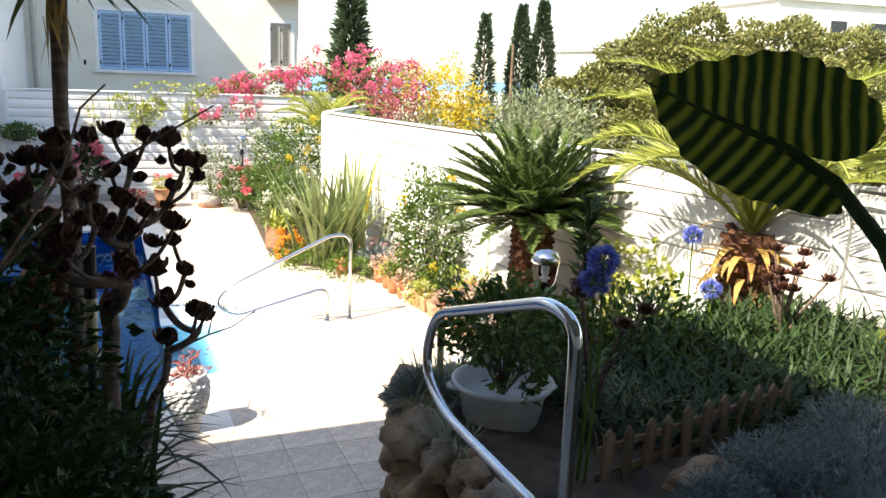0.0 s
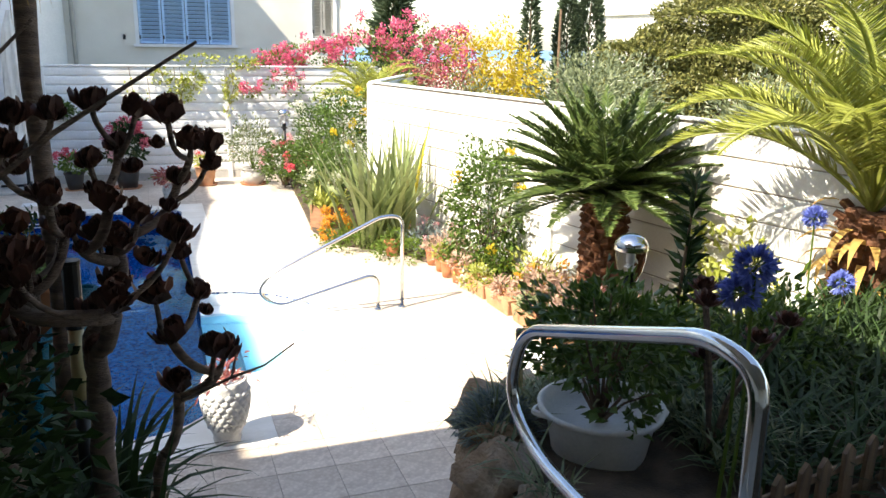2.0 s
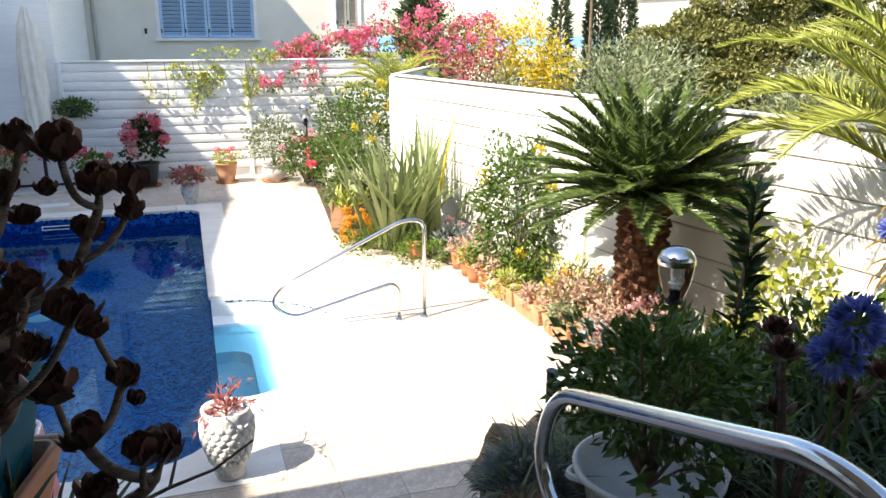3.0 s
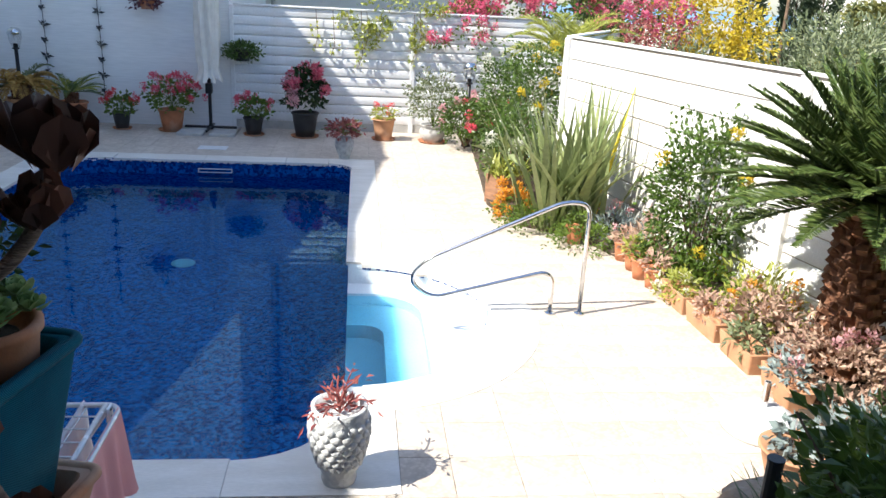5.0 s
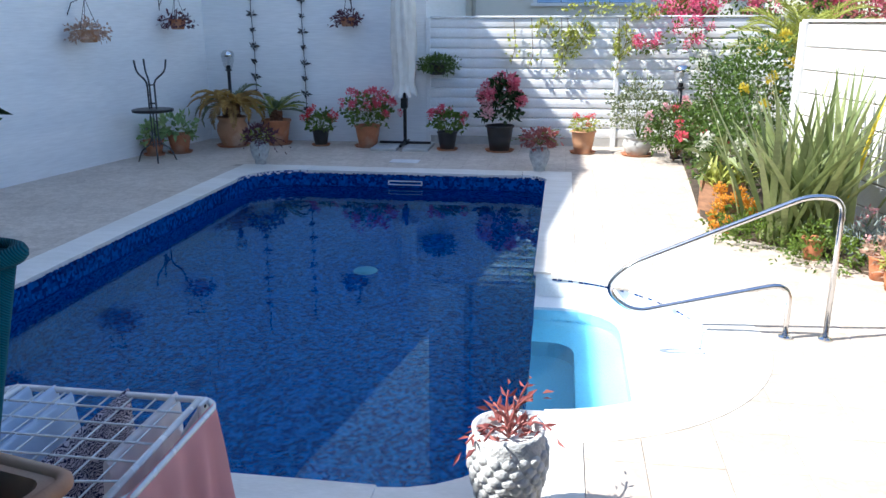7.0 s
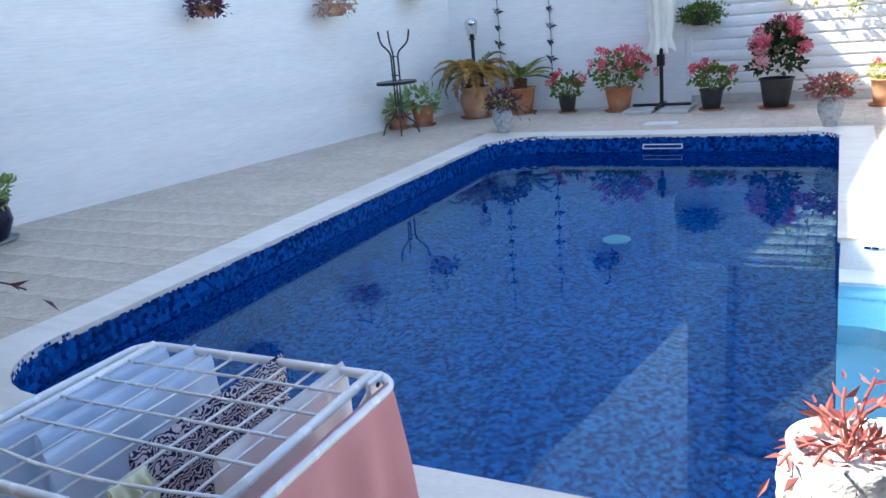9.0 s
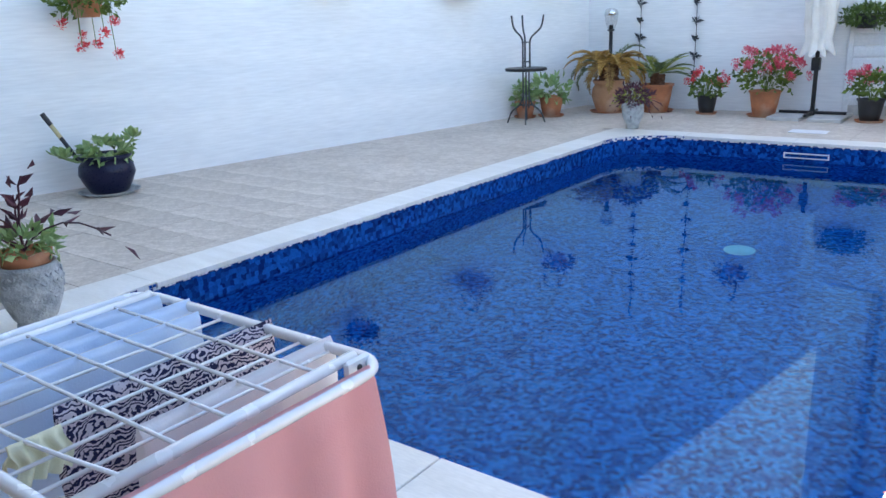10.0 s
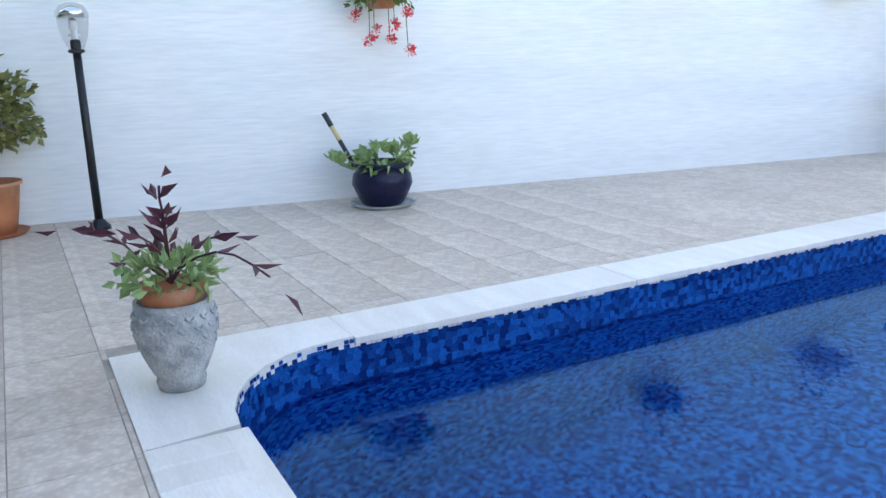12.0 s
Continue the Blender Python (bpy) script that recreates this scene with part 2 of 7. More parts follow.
L_GREY = leafy("silver_leaf", (0.17, 0.22, 0.22), (0.30, 0.35, 0.34), 0.15, 0.7)
L_OLIVE = leafy("olive_leaf", (0.12, 0.15, 0.07), (0.24, 0.27, 0.14), 0.25)
L_MASTIC = leafy("mastic_leaf", (0.09, 0.105, 0.025), (0.27, 0.255, 0.08), 0.2)
L_CONIF = leafy("conifer_needle", (0.035, 0.06, 0.03), (0.08, 0.11, 0.055), 0.1, 0.6)
L_PINK = leafy("pink_petal", (0.74, 0.05, 0.13), (0.86, 0.20, 0.25), 0.4, 0.6)
L_ROSY = leafy("rosy_petal", (0.62, 0.08, 0.16), (0.80, 0.27, 0.34), 0.4, 0.6)
L_MAG = leafy("magenta_bract", (0.66, 0.07, 0.20), (0.86, 0.27, 0.38), 0.4, 0.6)
L_PALEP = leafy("pale_pink_petal", (0.72, 0.32, 0.38), (0.80, 0.55, 0.55), 0.4, 0.6)
L_RED = leafy("red_petal", (0.75, 0.03, 0.06), (0.85, 0.12, 0.12), 0.35, 0.6)
L_YEL = leafy("yellow_leaf", (0.55, 0.40, 0.02), (0.72, 0.58, 0.06), 0.4)
L_ORANGE = leafy("orange_petal", (0.70, 0.28, 0.02), (0.80, 0.42, 0.05), 0.4)
L_WHITE = leafy("white_petal", (0.75, 0.74, 0.62), (0.85, 0.84, 0.75), 0.4)
L_BLUE = leafy("blue_petal", (0.11, 0.15, 0.50), (0.26, 0.33, 0.78), 0.35)
L_PURPLE = leafy("purple_leaf", (0.06, 0.018, 0.035), (0.14, 0.04, 0.06), 0.2, 0.5)
L_REDDISH = leafy("reddish_leaf", (0.26, 0.06, 0.06), (0.42, 0.15, 0.13), 0.25, 0.5)
L_AEON = leafy("maroon_rosette", (0.05, 0.018, 0.013), (0.15, 0.06, 0.04), 0.15, 0.5)
L_SUCC = leafy("pale_succulent", (0.20, 0.32, 0.11), (0.36, 0.46, 0.20), 0.2, 0.5)
L_DRY = leafy("dry_frond", (0.32, 0.18, 0.06), (0.52, 0.34, 0.12), 0.3, 0.7)
L_DRYG = leafy("golden_dry_leaf", (0.40, 0.22, 0.05), (0.66, 0.44, 0.14), 0.35, 0.7)
L_TAN = leafy("dusty_pink_succulent", (0.42, 0.26, 0.20), (0.55, 0.40, 0.30), 0.25, 0.7)

# ---- shape helpers ----
rng = np.random.default_rng(7)


def mesh_of(name, vf, material, smooth=False):
    v, f = vf
    me = bpy.data.meshes.new(name)
    me.from_pydata([tuple(map(float, p)) for p in v], [], [tuple(map(int, q)) for q in f])
    me.materials.append(material)
    if smooth:
        me.polygons.foreach_set("use_smooth", [True] * len(me.polygons))
    me.update()
    return me


def part(name, vf, material, parent=None, label="", smooth=False, loc=None):
    ob = new(name, mesh_of(name, vf, material, smooth))
    if loc:
        ob.location = loc
    if parent:
        ob.parent = parent
    if label:
        ob["label"] = label
    return ob


def thing(name, loc, label, category, group="", rz=0.0):
    ob = new(name)
    ob.empty_display_size = 0.1
    ob.matrix_basis = pose(*loc, 0, 0, rz)
    return tagged(ob, label, category, group)


def setting(name, vf, material, label, category, smooth=False):
    return tagged(part(name, vf, material, smooth=smooth), label, category, kind="structure")


def merge(*parts):
    v, f, k = [], [], 0
    for pv, pf in parts:
        v.extend(pv)
        f.extend([tuple(i + k for i in q) for q in pf])
        k += len(pv)
    return v, f


def moved(vf, m):
    return [m @ Vector(p) for p in vf[0]], vf[1]


def from_bm(bm):
    bm.verts.index_update()
    out = [v.co.copy() for v in bm.verts], [tuple(v.index for v in f.verts) for f in bm.faces]
    bm.free()
    return out


def box(x0, x1, y0, y1, z0, z1, bevel=0.0, seg=1):
    bm = bmesh.new()
    bmesh.ops.create_cube(bm, size=1)
    for v in bm.verts:
        v.co = ((x0 + x1) / 2 + v.co.x * (x1 - x0), (y0 + y1) / 2 + v.co.y * (y1 - y0), (z0 + z1) / 2 + v.co.z * (z1 - z0))
    if bevel:
        bmesh.ops.bevel(bm, geom=bm.edges[:], offset=bevel, segments=seg, affect='EDGES')
    return from_bm(bm)


def prism(outline, z0, z1):
    """An upright solid over a plan outline (counter-clockwise)."""
    n = len(outline)
    v = [(x, y, z0) for x, y in outline] + [(x, y, z1) for x, y in outline]
    f = [tuple(range(n - 1, -1, -1)), tuple(range(n, 2 * n))]
    f += [(i, (i + 1) % n, n + (i + 1) % n, n + i) for i in range(n)]
    return v, f


def lathe(profile, seg=24, caps=True):
    v, f = [], []
    for r, z in profile:
        for i in range(seg):
            a = 2 * math.pi * i / seg
            v.append((r * math.cos(a), r * math.sin(a), z))
    for k in range(len(profile) - 1):
        for i in range(seg):
            j = (i + 1) % seg
            f.append((k * seg + i, k * seg + j, (k + 1) * seg + j, (k + 1) * seg + i))
    if caps:
        f.append(tuple(range(seg - 1, -1, -1)))
        f.append(tuple(range((len(profile) - 1) * seg, len(profile) * seg)))
    return v, f


def tube(points, radius, seg=8, closed=False):
    """A round tube along points; radius is one number or one a point."""
    pts = [Vector(p) for p in points]
    n = len(pts)
    rad = radius if isinstance(radius, (list, tuple)) else [radius] * n
    v, f, side = [], [], None
    for i, p in enumerate(pts):
        a, b = (pts[i - 1], pts[(i + 1) % n]) if closed else (pts[max(i - 1, 0)], pts[min(i + 1, n - 1)])
        d = (b - a).normalized()
        side = side or (d.orthogonal())
        side = (side - d * side.dot(d))
        side = side.normalized() if side.length > 1e-6 else d.orthogonal().normalized()
        up = d.cross(side)
        for k in range(seg):
            t = 2 * math.pi * k / seg
            v.append(p + (side * math.cos(t) + up * math.sin(t)) * rad[i])
    for i in range(n if closed else n - 1):
        for k in range(seg):
            q = (k + 1) % seg
            j = (i + 1) % n
            f.append((i * seg + k, i * seg + q, j * seg + q, j * seg + k))
    if not closed:
        f += [tuple(range(seg - 1, -1, -1)), tuple(range((n - 1) * seg, n * seg))]
    return v, f


def bent(points, radius=0.06, steps=5):
    """Round the corners of a line."""
    pts = [Vector(p) for p in points]
    out = [pts[0]]
    for a, b, c in zip(pts, pts[1:], pts[2:]):
        r = min(radius, (a - b).length * 0.49, (c - b).length * 0.49)
        p, q = b + (a - b).normalized() * r, b + (c - b).normalized() * r
        for i in range(steps + 1):
            t = i / steps
            out.append(p * (1 - t) ** 2 + b * 2 * t * (1 - t) + q * t * t)
    return out + [pts[-1]]


def unit(a):
    return a / np.maximum(np.linalg.norm(a, axis=-1, keepdims=True), 1e-9)


def leaves(pos, dirs, length, width, fold=0.15, seed=1):
    """Small pointed leaves, folded along the middle: one island each."""
    r = np.random.default_rng(seed)
    pos, d = np.asarray(pos, float), unit(np.asarray(dirs, float))
    n = len(pos)
    side = unit(np.cross(d, r.normal(size=(n, 3))))
    up = np.cross(side, d)
    length = np.broadcast_to(length, (n,)) * r.uniform(0.7, 1.25, n)
    width = np.broadcast_to(width, (n,)) * r.uniform(0.75, 1.2, n)
    mid = pos + d * (length * 0.45)[:, None]
    lift = up * (width * fold)[:, None]
    v = np.stack([pos, mid + side * (width / 2)[:, None] + lift, pos + d * length[:, None] - up * (length * 0.08)[:, None], mid - side * (width / 2)[:, None] + lift], 1).reshape(-1, 3)
    k = np.arange(n) * 4
    f = np.concatenate([np.stack([k, k + 1, k + 2], 1), np.stack([k, k + 2, k + 3], 1)])
    return v.tolist(), f.tolist()


def spoons(pos, dirs, length, width, seed=1):
    """Thick rounded leaves, cupped upwards, for rosettes."""
    r = np.random.default_rng(seed)
    pos, d = np.asarray(pos, float), unit(np.asarray(dirs, float))
    n = len(pos)
    side = unit(np.cross(d, [0.0, 0.0, 1.0]) + 1e-6)
    up = np.cross(side, d)
    L = (np.broadcast_to(length, (n,)) * r.uniform(0.85, 1.15, n))[:, None]
    w = np.broadcast_to(width, (n,))[:, None] * r.uniform(0.85, 1.15, (n, 1))
    v = np.stack([pos, pos + d * L * 0.55 + side * w * 0.5 + up * L * 0.10, pos + d * L * 0.9 + side * w * 0.34 + up * L * 0.28, pos + d * L * 1.0 + up * L * 0.38,
                  pos + d * L * 0.9 - side * w * 0.34 + up * L * 0.28, pos + d * L * 0.55 - side * w * 0.5 + up * L * 0.10], 1).reshape(-1, 3)
    k = np.arange(n) * 6
    f = np.concatenate([np.stack([k, k + a, k + a + 1], 1) for a in (1, 2, 3, 4)])
    return v.tolist(), f.tolist()


def blades(base, azim, elev, length, width, droop, steps=5, twist=None):
    """Long strap leaves that rise and arch over, tapering to a point."""
    base, azim, elev = np.asarray(base, float), np.asarray(azim, float), np.asarray(elev, float)
    n = len(base)
    length, width, droop = (np.broadcast_to(a, (n,)) for a in (length, width, droop))
    rows, p, e = [], base.copy(), elev.copy()
    side = np.stack([-np.sin(azim), np.cos(azim), np.zeros(n)], 1)
    for s in range(steps + 1):
        t = s / steps
        w = width * (0.55 + 1.8 * t * (1 - t)) * (1 - t ** 3)
        d = np.stack([np.cos(azim) * np.cos(e), np.sin(azim) * np.cos(e), np.sin(e)], 1)
        rows += [p + side * (w / 2)[:, None], p - side * (w / 2)[:, None]]
        p = p + d * (length / steps)[:, None]
        e = e - droop / steps
    v = np.stack(rows, 1).reshape(-1, 3)
    k = np.arange(n) * (2 * (steps + 1))
    f = np.concatenate([np.stack([k + 2 * s, k + 2 * s + 1, k + 2 * s + 3, k + 2 * s + 2], 1) for s in range(steps)])
    return v.tolist(), f.tolist()


def frond(base, az, el, length, droop, pairs, leaf_len, leaf_w, sweep=0.9, lift=0.35, seed=1, stalk=0.12):
    """A feather leaf: the arching rib as a tube and two rows of leaflets."""
    r = np.random.default_rng(seed)
    steps = 14
    p, e, rib, dirs = np.array(base, float), el, [], []
    for s in range(steps + 1):
        d = np.array([math.cos(az) * math.cos(e), math.sin(az) * math.cos(e), math.sin(e)])
        rib.append(p.copy())
        dirs.append(d)
        p = p + d * length / steps
        e -= droop / steps * (0.4 + 1.2 * s / steps)
    rib, dirs = np.array(rib), np.array(dirs)
    t = np.repeat(np.linspace(stalk, 0.995, pairs), 2)
    i = np.minimum((t * steps).astype(int), steps - 1)
    fr = (t * steps - i)[:, None]
    pos = rib[i] * (1 - fr) + rib[i + 1] * fr
    d = dirs[i]
    side = np.array([-math.sin(az), math.cos(az), 0.0])
    sg = np.where(np.arange(len(t)) % 2, 1.0, -1.0)[:, None]
    up = np.cross(d, side) * -1
    up = np.where((up[:, 2] < 0)[:, None], -up, up)
    ld = unit(d * (0.35 + sweep * t[:, None]) + side * sg + up * lift + r.normal(size=(len(t), 3)) * 0.08)
    ll = leaf_len * np.clip(np.sin(np.pi * np.clip(0.12 + 0.85 * t, 0, 1)), 0.25, 1)
    v = leaves(pos, ld, ll, leaf_w, 0.2, seed)
    return v, tube(rib.tolist(), [0.012 * length * (1 - 0.8 * s / steps) + 0.002 for s in range(steps + 1)], 4)


def shell(n, centre, radii, seed, inner=0.55, low=-1.0):
    """Places for leaves in an uneven crown, and the way they point."""
    r = np.random.default_rng(seed)
    d = unit(r.normal(size=(n * 2, 3)))
    d = d[d[:, 2] > low][:n]
    lump = 1 + 0.22 * np.sin(d[:, 0] * 5 + seed) * np.cos(d[:, 1] * 6 + seed * 2) + 0.15 * np.sin(d[:, 2] * 9 + seed)
    rad = r.uniform(inner, 1.0, len(d)) ** 0.6 * lump
    return np.asarray(centre) + d * rad[:, None] * np.asarray(radii), unit(d + r.normal(size=d.shape) * 0.6)


def tree_limbs(base, crowns, r0, seed):
    """A tapered trunk with a limb to each clump."""
    out, r = [], random.Random(seed)
    b = Vector(base)
    top = sum((Vector(c) for c in crowns), Vector()) / len(crowns)
    fork = b + (top - b) * 0.5
    out.append(tube([b, b + (fork - b) * 0.5 + Vector((r.uniform(-.1, .1), r.uniform(-.1, .1), 0)), fork], [r0, r0 * 0.8, r0 * 0.6], 8))
    for c in crowns:
        c = Vector(c)
        out.append(tube([fork, fork + (c - fork) * 0.5 + Vector((0, 0, 0.1)), c], [r0 * 0.5, r0 * 0.3, r0 * 0.1], 6))
    return merge(*out)


# ---- ground, deck and pool ----
POOL = (-4.27, 0.0, 7.66, 15.57)
WATER_Z, FLOOR_Z = -0.225, -1.5


def rounded(x0, x1, y0, y1, radii, steps=7):
    """Plan outline with rounded corners, from the near left corner anticlockwise."""
    out = []
    for (cx, cy, a0), r in zip(((x0, y0, 180), (x1, y0, 270), (x1, y1, 0), (x0, y1, 90)), radii):
        mx, my = cx + (r if cx == x0 else -r), cy + (r if cy == y0 else -r)
        for i in range(steps + 1):
            a = radians(a0 + 90 * i / steps)
            out.append((mx + r * math.cos(a), my + r * math.sin(a)))
    return out


BAY_C, BAY_R = (0.0, 9.78), 1.26


def pool_plan(grow=0.0):
    """The pool's edge with the round step bay on its right side."""
    x0, x1, y0, y1 = POOL
    o = rounded(x0 - grow, x1 + grow, y0 - grow, y1 + grow, (0.62 + grow * 0.4, 0.62 + grow * 0.4, 0.35, 0.75 + grow * 0.4))
    near, far = o[:16], o[16:]
    r = BAY_R + grow
    a = math.acos(min(1, (x1 + grow) / r)) if grow else math.pi / 2
    arc = [(BAY_C[0] + r * math.cos(-a + 2 * a * i / 20), BAY_C[1] + r * math.sin(-a + 2 * a * i / 20)) for i in range(21)]
    return near, arc, far


def loop_wall(pts, z0, z1, closed=True):
    n = len(pts)
    v = [(x, y, z0) for x, y in pts] + [(x, y, z1) for x, y in pts]
    return v, [(i, n + i, n + (i + 1) % n, (i + 1) % n) for i in range(n if closed else n - 1)]


near, arc, far = pool_plan()
basin = near + far
X0, X1, Y0, Y1 = POOL
ZB = -0.30
floor_v = [(x, y, FLOOR_Z) for x, y in basin]
chain = far + near
side = [((0.0, a, z0), (0.0, b, z0), (0.0, b, z1), (0.0, a, z1)) for a, b, z0, z1 in ((near[-1][1], 8.66, FLOOR_Z, -0.202), (10.76, far[0][1], FLOOR_Z, -0.202), (8.66, 10.76, FLOOR_Z, -0.76))]
shell_main = merge(loop_wall(chain, FLOOR_Z, ZB, False), (floor_v, [tuple(range(len(floor_v)))]), *[(list(q), [(0, 1, 2, 3)]) for q in side])
pool = setting("pool_basin", shell_main, M_LINER, "blue mosaic-lined swimming pool basin", "pool")
band_path = far + near + [(X1, BAY_C[1] - BAY_R)]
band_path = [(X1, BAY_C[1] + BAY_R)] + band_path
part("waterline_band", merge(loop_wall(band_path, ZB, -0.045, False)), M_BAND, pool, "dark blue mosaic band under the coping")
part("floor_drain", lathe([(0.14, 0), (0.14, 0.015), (0.10, 0.025)], 20), M_WHITEP, pool, "round white drain cover", loc=(-1.98, 12.87, FLOOR_Z + 0.002))
# chequer strip of small white and blue tiles right under the coping
wv, wf, bv, bf = [], [], [], []
for (ax, ay), (bx, by) in zip(band_path, band_path[1:]):
    d = Vector((bx - ax, by - ay))
    k = max(1, round(d.length / 0.028))
    for i in range(k):
        p, q = Vector((ax, ay)) + d * (i / k), Vector((ax, ay)) + d * ((i + 0.9) / k)
        nx = Vector((-d.y, d.x)).normalized() * 0.004
        for z in (0, 1):
            white = rng.random() < (0.62 if (i // 2 + z) % 2 else 0.3)
            vv, ff = (wv, wf) if white else (bv, bf)
            m = len(vv)
            za, zb = -0.045 + 0.022 * z, -0.025 + 0.022 * z
            vv += [(p.x + nx.x, p.y + nx.y, za), (q.x + nx.x, q.y + nx.y, za), (q.x + nx.x, q.y + nx.y, zb), (p.x + nx.x, p.y + nx.y, zb)]
            ff.append((m, m + 1, m + 2, m + 3))
tagged(part("chequer_tiles", (wv, wf), M_WTRIM, pool, "row of tiny white tiles"), kind="stuff")
tagged(part("chequer_tiles", (bv, bf), M_BAND, pool, "row of tiny blue tiles"), kind="stuff")
# the step bay: a dry white top tread, then two pale blue steps
ring = [(BAY_C[0] + BAY_R * math.cos(radians(-90 + 9 * i)), BAY_C[1] + BAY_R * math.sin(radians(-90 + 9 * i))) for i in range(21)]


def plate(outline, z):
    return [(x, y, z) for x, y in outline], [tuple(range(len(outline)))]


def bay_cut(x1, y0, y1, q, r):
    """Plan of a step let into the bay: straight along the pool, rounded corners towards the deck."""
    o = [(0.0, y0)]
    for i in range(7):
        a = radians(-90 + 15 * i)
        o.append((x1 - q + q * math.cos(a), y0 + q + q * math.sin(a)))
    for i in range(7):
        a = radians(15 * i)
        o.append((x1 - r + r * math.cos(a), y1 - r + r * math.sin(a)))
    return o + [(0.0, y1)]


s1, s2 = bay_cut(0.68, 8.66, 10.76, 0.06, 0.42), bay_cut(0.33, 8.68, 10.30, 0.04, 0.2)
n1, n2 = len(s1), len(ring)
tread = [(x, y, -0.20) for x, y in ring] + [(x, y, -0.20) for x, y in s1]
faces = []
for i in range(n2 - 1):
    k0, k1 = round(i * (n1 - 1) / (n2 - 1)), round((i + 1) * (n1 - 1) / (n2 - 1))
    faces.append((i, i + 1, n2 + k1, n2 + k0) if k0 != k1 else (i, i + 1, n2 + k0))
part("top_tread", merge((tread, faces), loop_wall(ring, -0.20, 0.0, False)), M_STEPW, pool, "white moulded top step")
n3 = len(s2)
t2 = [(x, y, -0.46) for x, y in s1] + [(x, y, -0.46) for x, y in s2]
part("second_step", merge(loop_wall(s1, -0.46, -0.20, False), (t2, [(i, i + 1, n1 + i + 1, n1 + i) for i in range(n1 - 1)])), M_STEPB, pool, "pale blue moulded step")
part("third_step", merge(loop_wall(s2, -0.75, -0.46, False), plate(s2, -0.75)), M_STEPB, pool, "pale blue moulded step")
strip_v, strip_f = [], []
for i in range(84):
    a0, a1 = radians(-88 + 176 * i / 84), radians(-88 + 176 * (i + 0.86) / 84)
    if rng.random() < 0.35:
        continue
    m = len(strip_v)
    for a, z in ((a0, -0.05), (a1, -0.05), (a1, -0.02), (a0, -0.02)):
        strip_v.append((BAY_C[0] + (BAY_R - 0.005) * math.cos(a), BAY_C[1] + (BAY_R - 0.005) * math.sin(a), z))
    strip_f.append((m, m + 1, m + 2, m + 3))
tagged(part("chequer_tiles", (strip_v, strip_f), M_BAND, pool, "row of tiny blue tiles"), kind="stuff")
water_plan = near + arc + far
water = setting("pool_water", plate(water_plan, WATER_Z), M_WATER, "clear still blue pool water", "water")
water.visible_shadow = False
skim = thing("skimmer", (-2.04, Y1 - 0.004, -0.155), "white plastic skimmer mouth in the pool wall", "skimmer")
for nm, b in (("frame_top", (-0.25, 0.25, -0.012, 0, 0.02, 0.034)), ("frame_bottom", (-0.25, 0.25, -0.012, 0, -0.03, -0.018)), ("frame_side", (-0.25, -0.235, -0.012, 0, -0.018, 0.02)), ("frame_side", (0.235, 0.25, -0.012, 0, -0.018, 0.02))):
    part(nm, box(*b), M_WHITEP, skim)
part("flap", box(-0.235, 0.235, -0.006, 0.0, -0.018, 0.012), M_BAND, skim)

# coping slabs, each a piece of its own
coping = tagged(new("pool_coping"), "pale marble coping round the pool", "coping", kind="structure")


CW = 0.34
near_cuts = (-3.62, -2.55, -1.55, -0.62)
for a, b in zip(near_cuts, near_cuts[1:]):
    part("coping_slab", box(a + 0.003, b - 0.003, Y0 - CW, Y0 + 0.02, -0.03, 0.0065, 0.003), M_MARBLE, coping)
left_cuts = (8.36, 10.10, 11.85, 13.6, 14.75)
for a, b in zip(left_cuts, left_cuts[1:]):
    part("coping_slab", box(X0 - CW, X0 + 0.02, a + 0.003, b - 0.003, -0.03, 0.0065, 0.003), M_MARBLE, coping)
far_cuts = (-3.5, -2.2, -1.0, -0.36)
for a, b in zip(far_cuts, far_cuts[1:]):
    part("coping_slab", box(a + 0.003, b - 0.003, Y1 - 0.02, Y1 + CW, -0.03, 0.0065, 0.003), M_MARBLE, coping)
for a, b in ((8.28, 8.53), (11.08, 12.1), (12.1, 13.4), (13.4, 15.2)):
    part("coping_slab", box(X1 - 0.02, X1 + CW, a + 0.003, b - 0.003, -0.03, 0.0065, 0.003), M_MARBLE, coping)


part("coping_slab", prism([(X0 - CW, Y0 - CW), (-3.62, Y0 - CW)] + [(x, y) for x, y in near[:8]][::-1] + [(X0, 8.36), (X0 - CW, 8.36)], -0.03, 0.007), M_MARBLE, coping)
part("coping_slab", prism([(-0.62, Y0 - CW), (X1 + CW, Y0 - CW), (X1 + CW, 8.28), (X1, 8.28)] + near[8:][::-1], -0.03, 0.007), M_MARBLE, coping)
part("coping_slab", prism([(X1, 15.2), (X1 + CW, 15.2), (X1 + CW, Y1 + CW), (-0.36, Y1 + CW)] + far[:8][::-1], -0.03, 0.007), M_MARBLE, coping)
part("coping_slab", prism([(-3.5, Y1 + CW), (X0 - CW, Y1 + CW), (X0 - CW, 14.75), (X0, 14.75)] + far[8:][::-1], -0.03, 0.007), M_MARBLE, coping)
for i in range(6):
    a0, a1 = radians(-84 + 28 * i + 0.2), radians(-84 + 28 * (i + 1) - 0.2)
    st = [a0 + (a1 - a0) * k / 4 for k in range(5)]
    part("coping_slab", prism([(BAY_C[0] + (BAY_R + 0.30) * math.cos(a), BAY_C[1] + (BAY_R + 0.30) * math.sin(a)) for a in st] + [(BAY_C[0] + (BAY_R - 0.015) * math.cos(a), BAY_C[1] + (BAY_R - 0.015) * math.sin(a)) for a in st[::-1]], -0.03, 0.0075), M_MARBLE, coping)
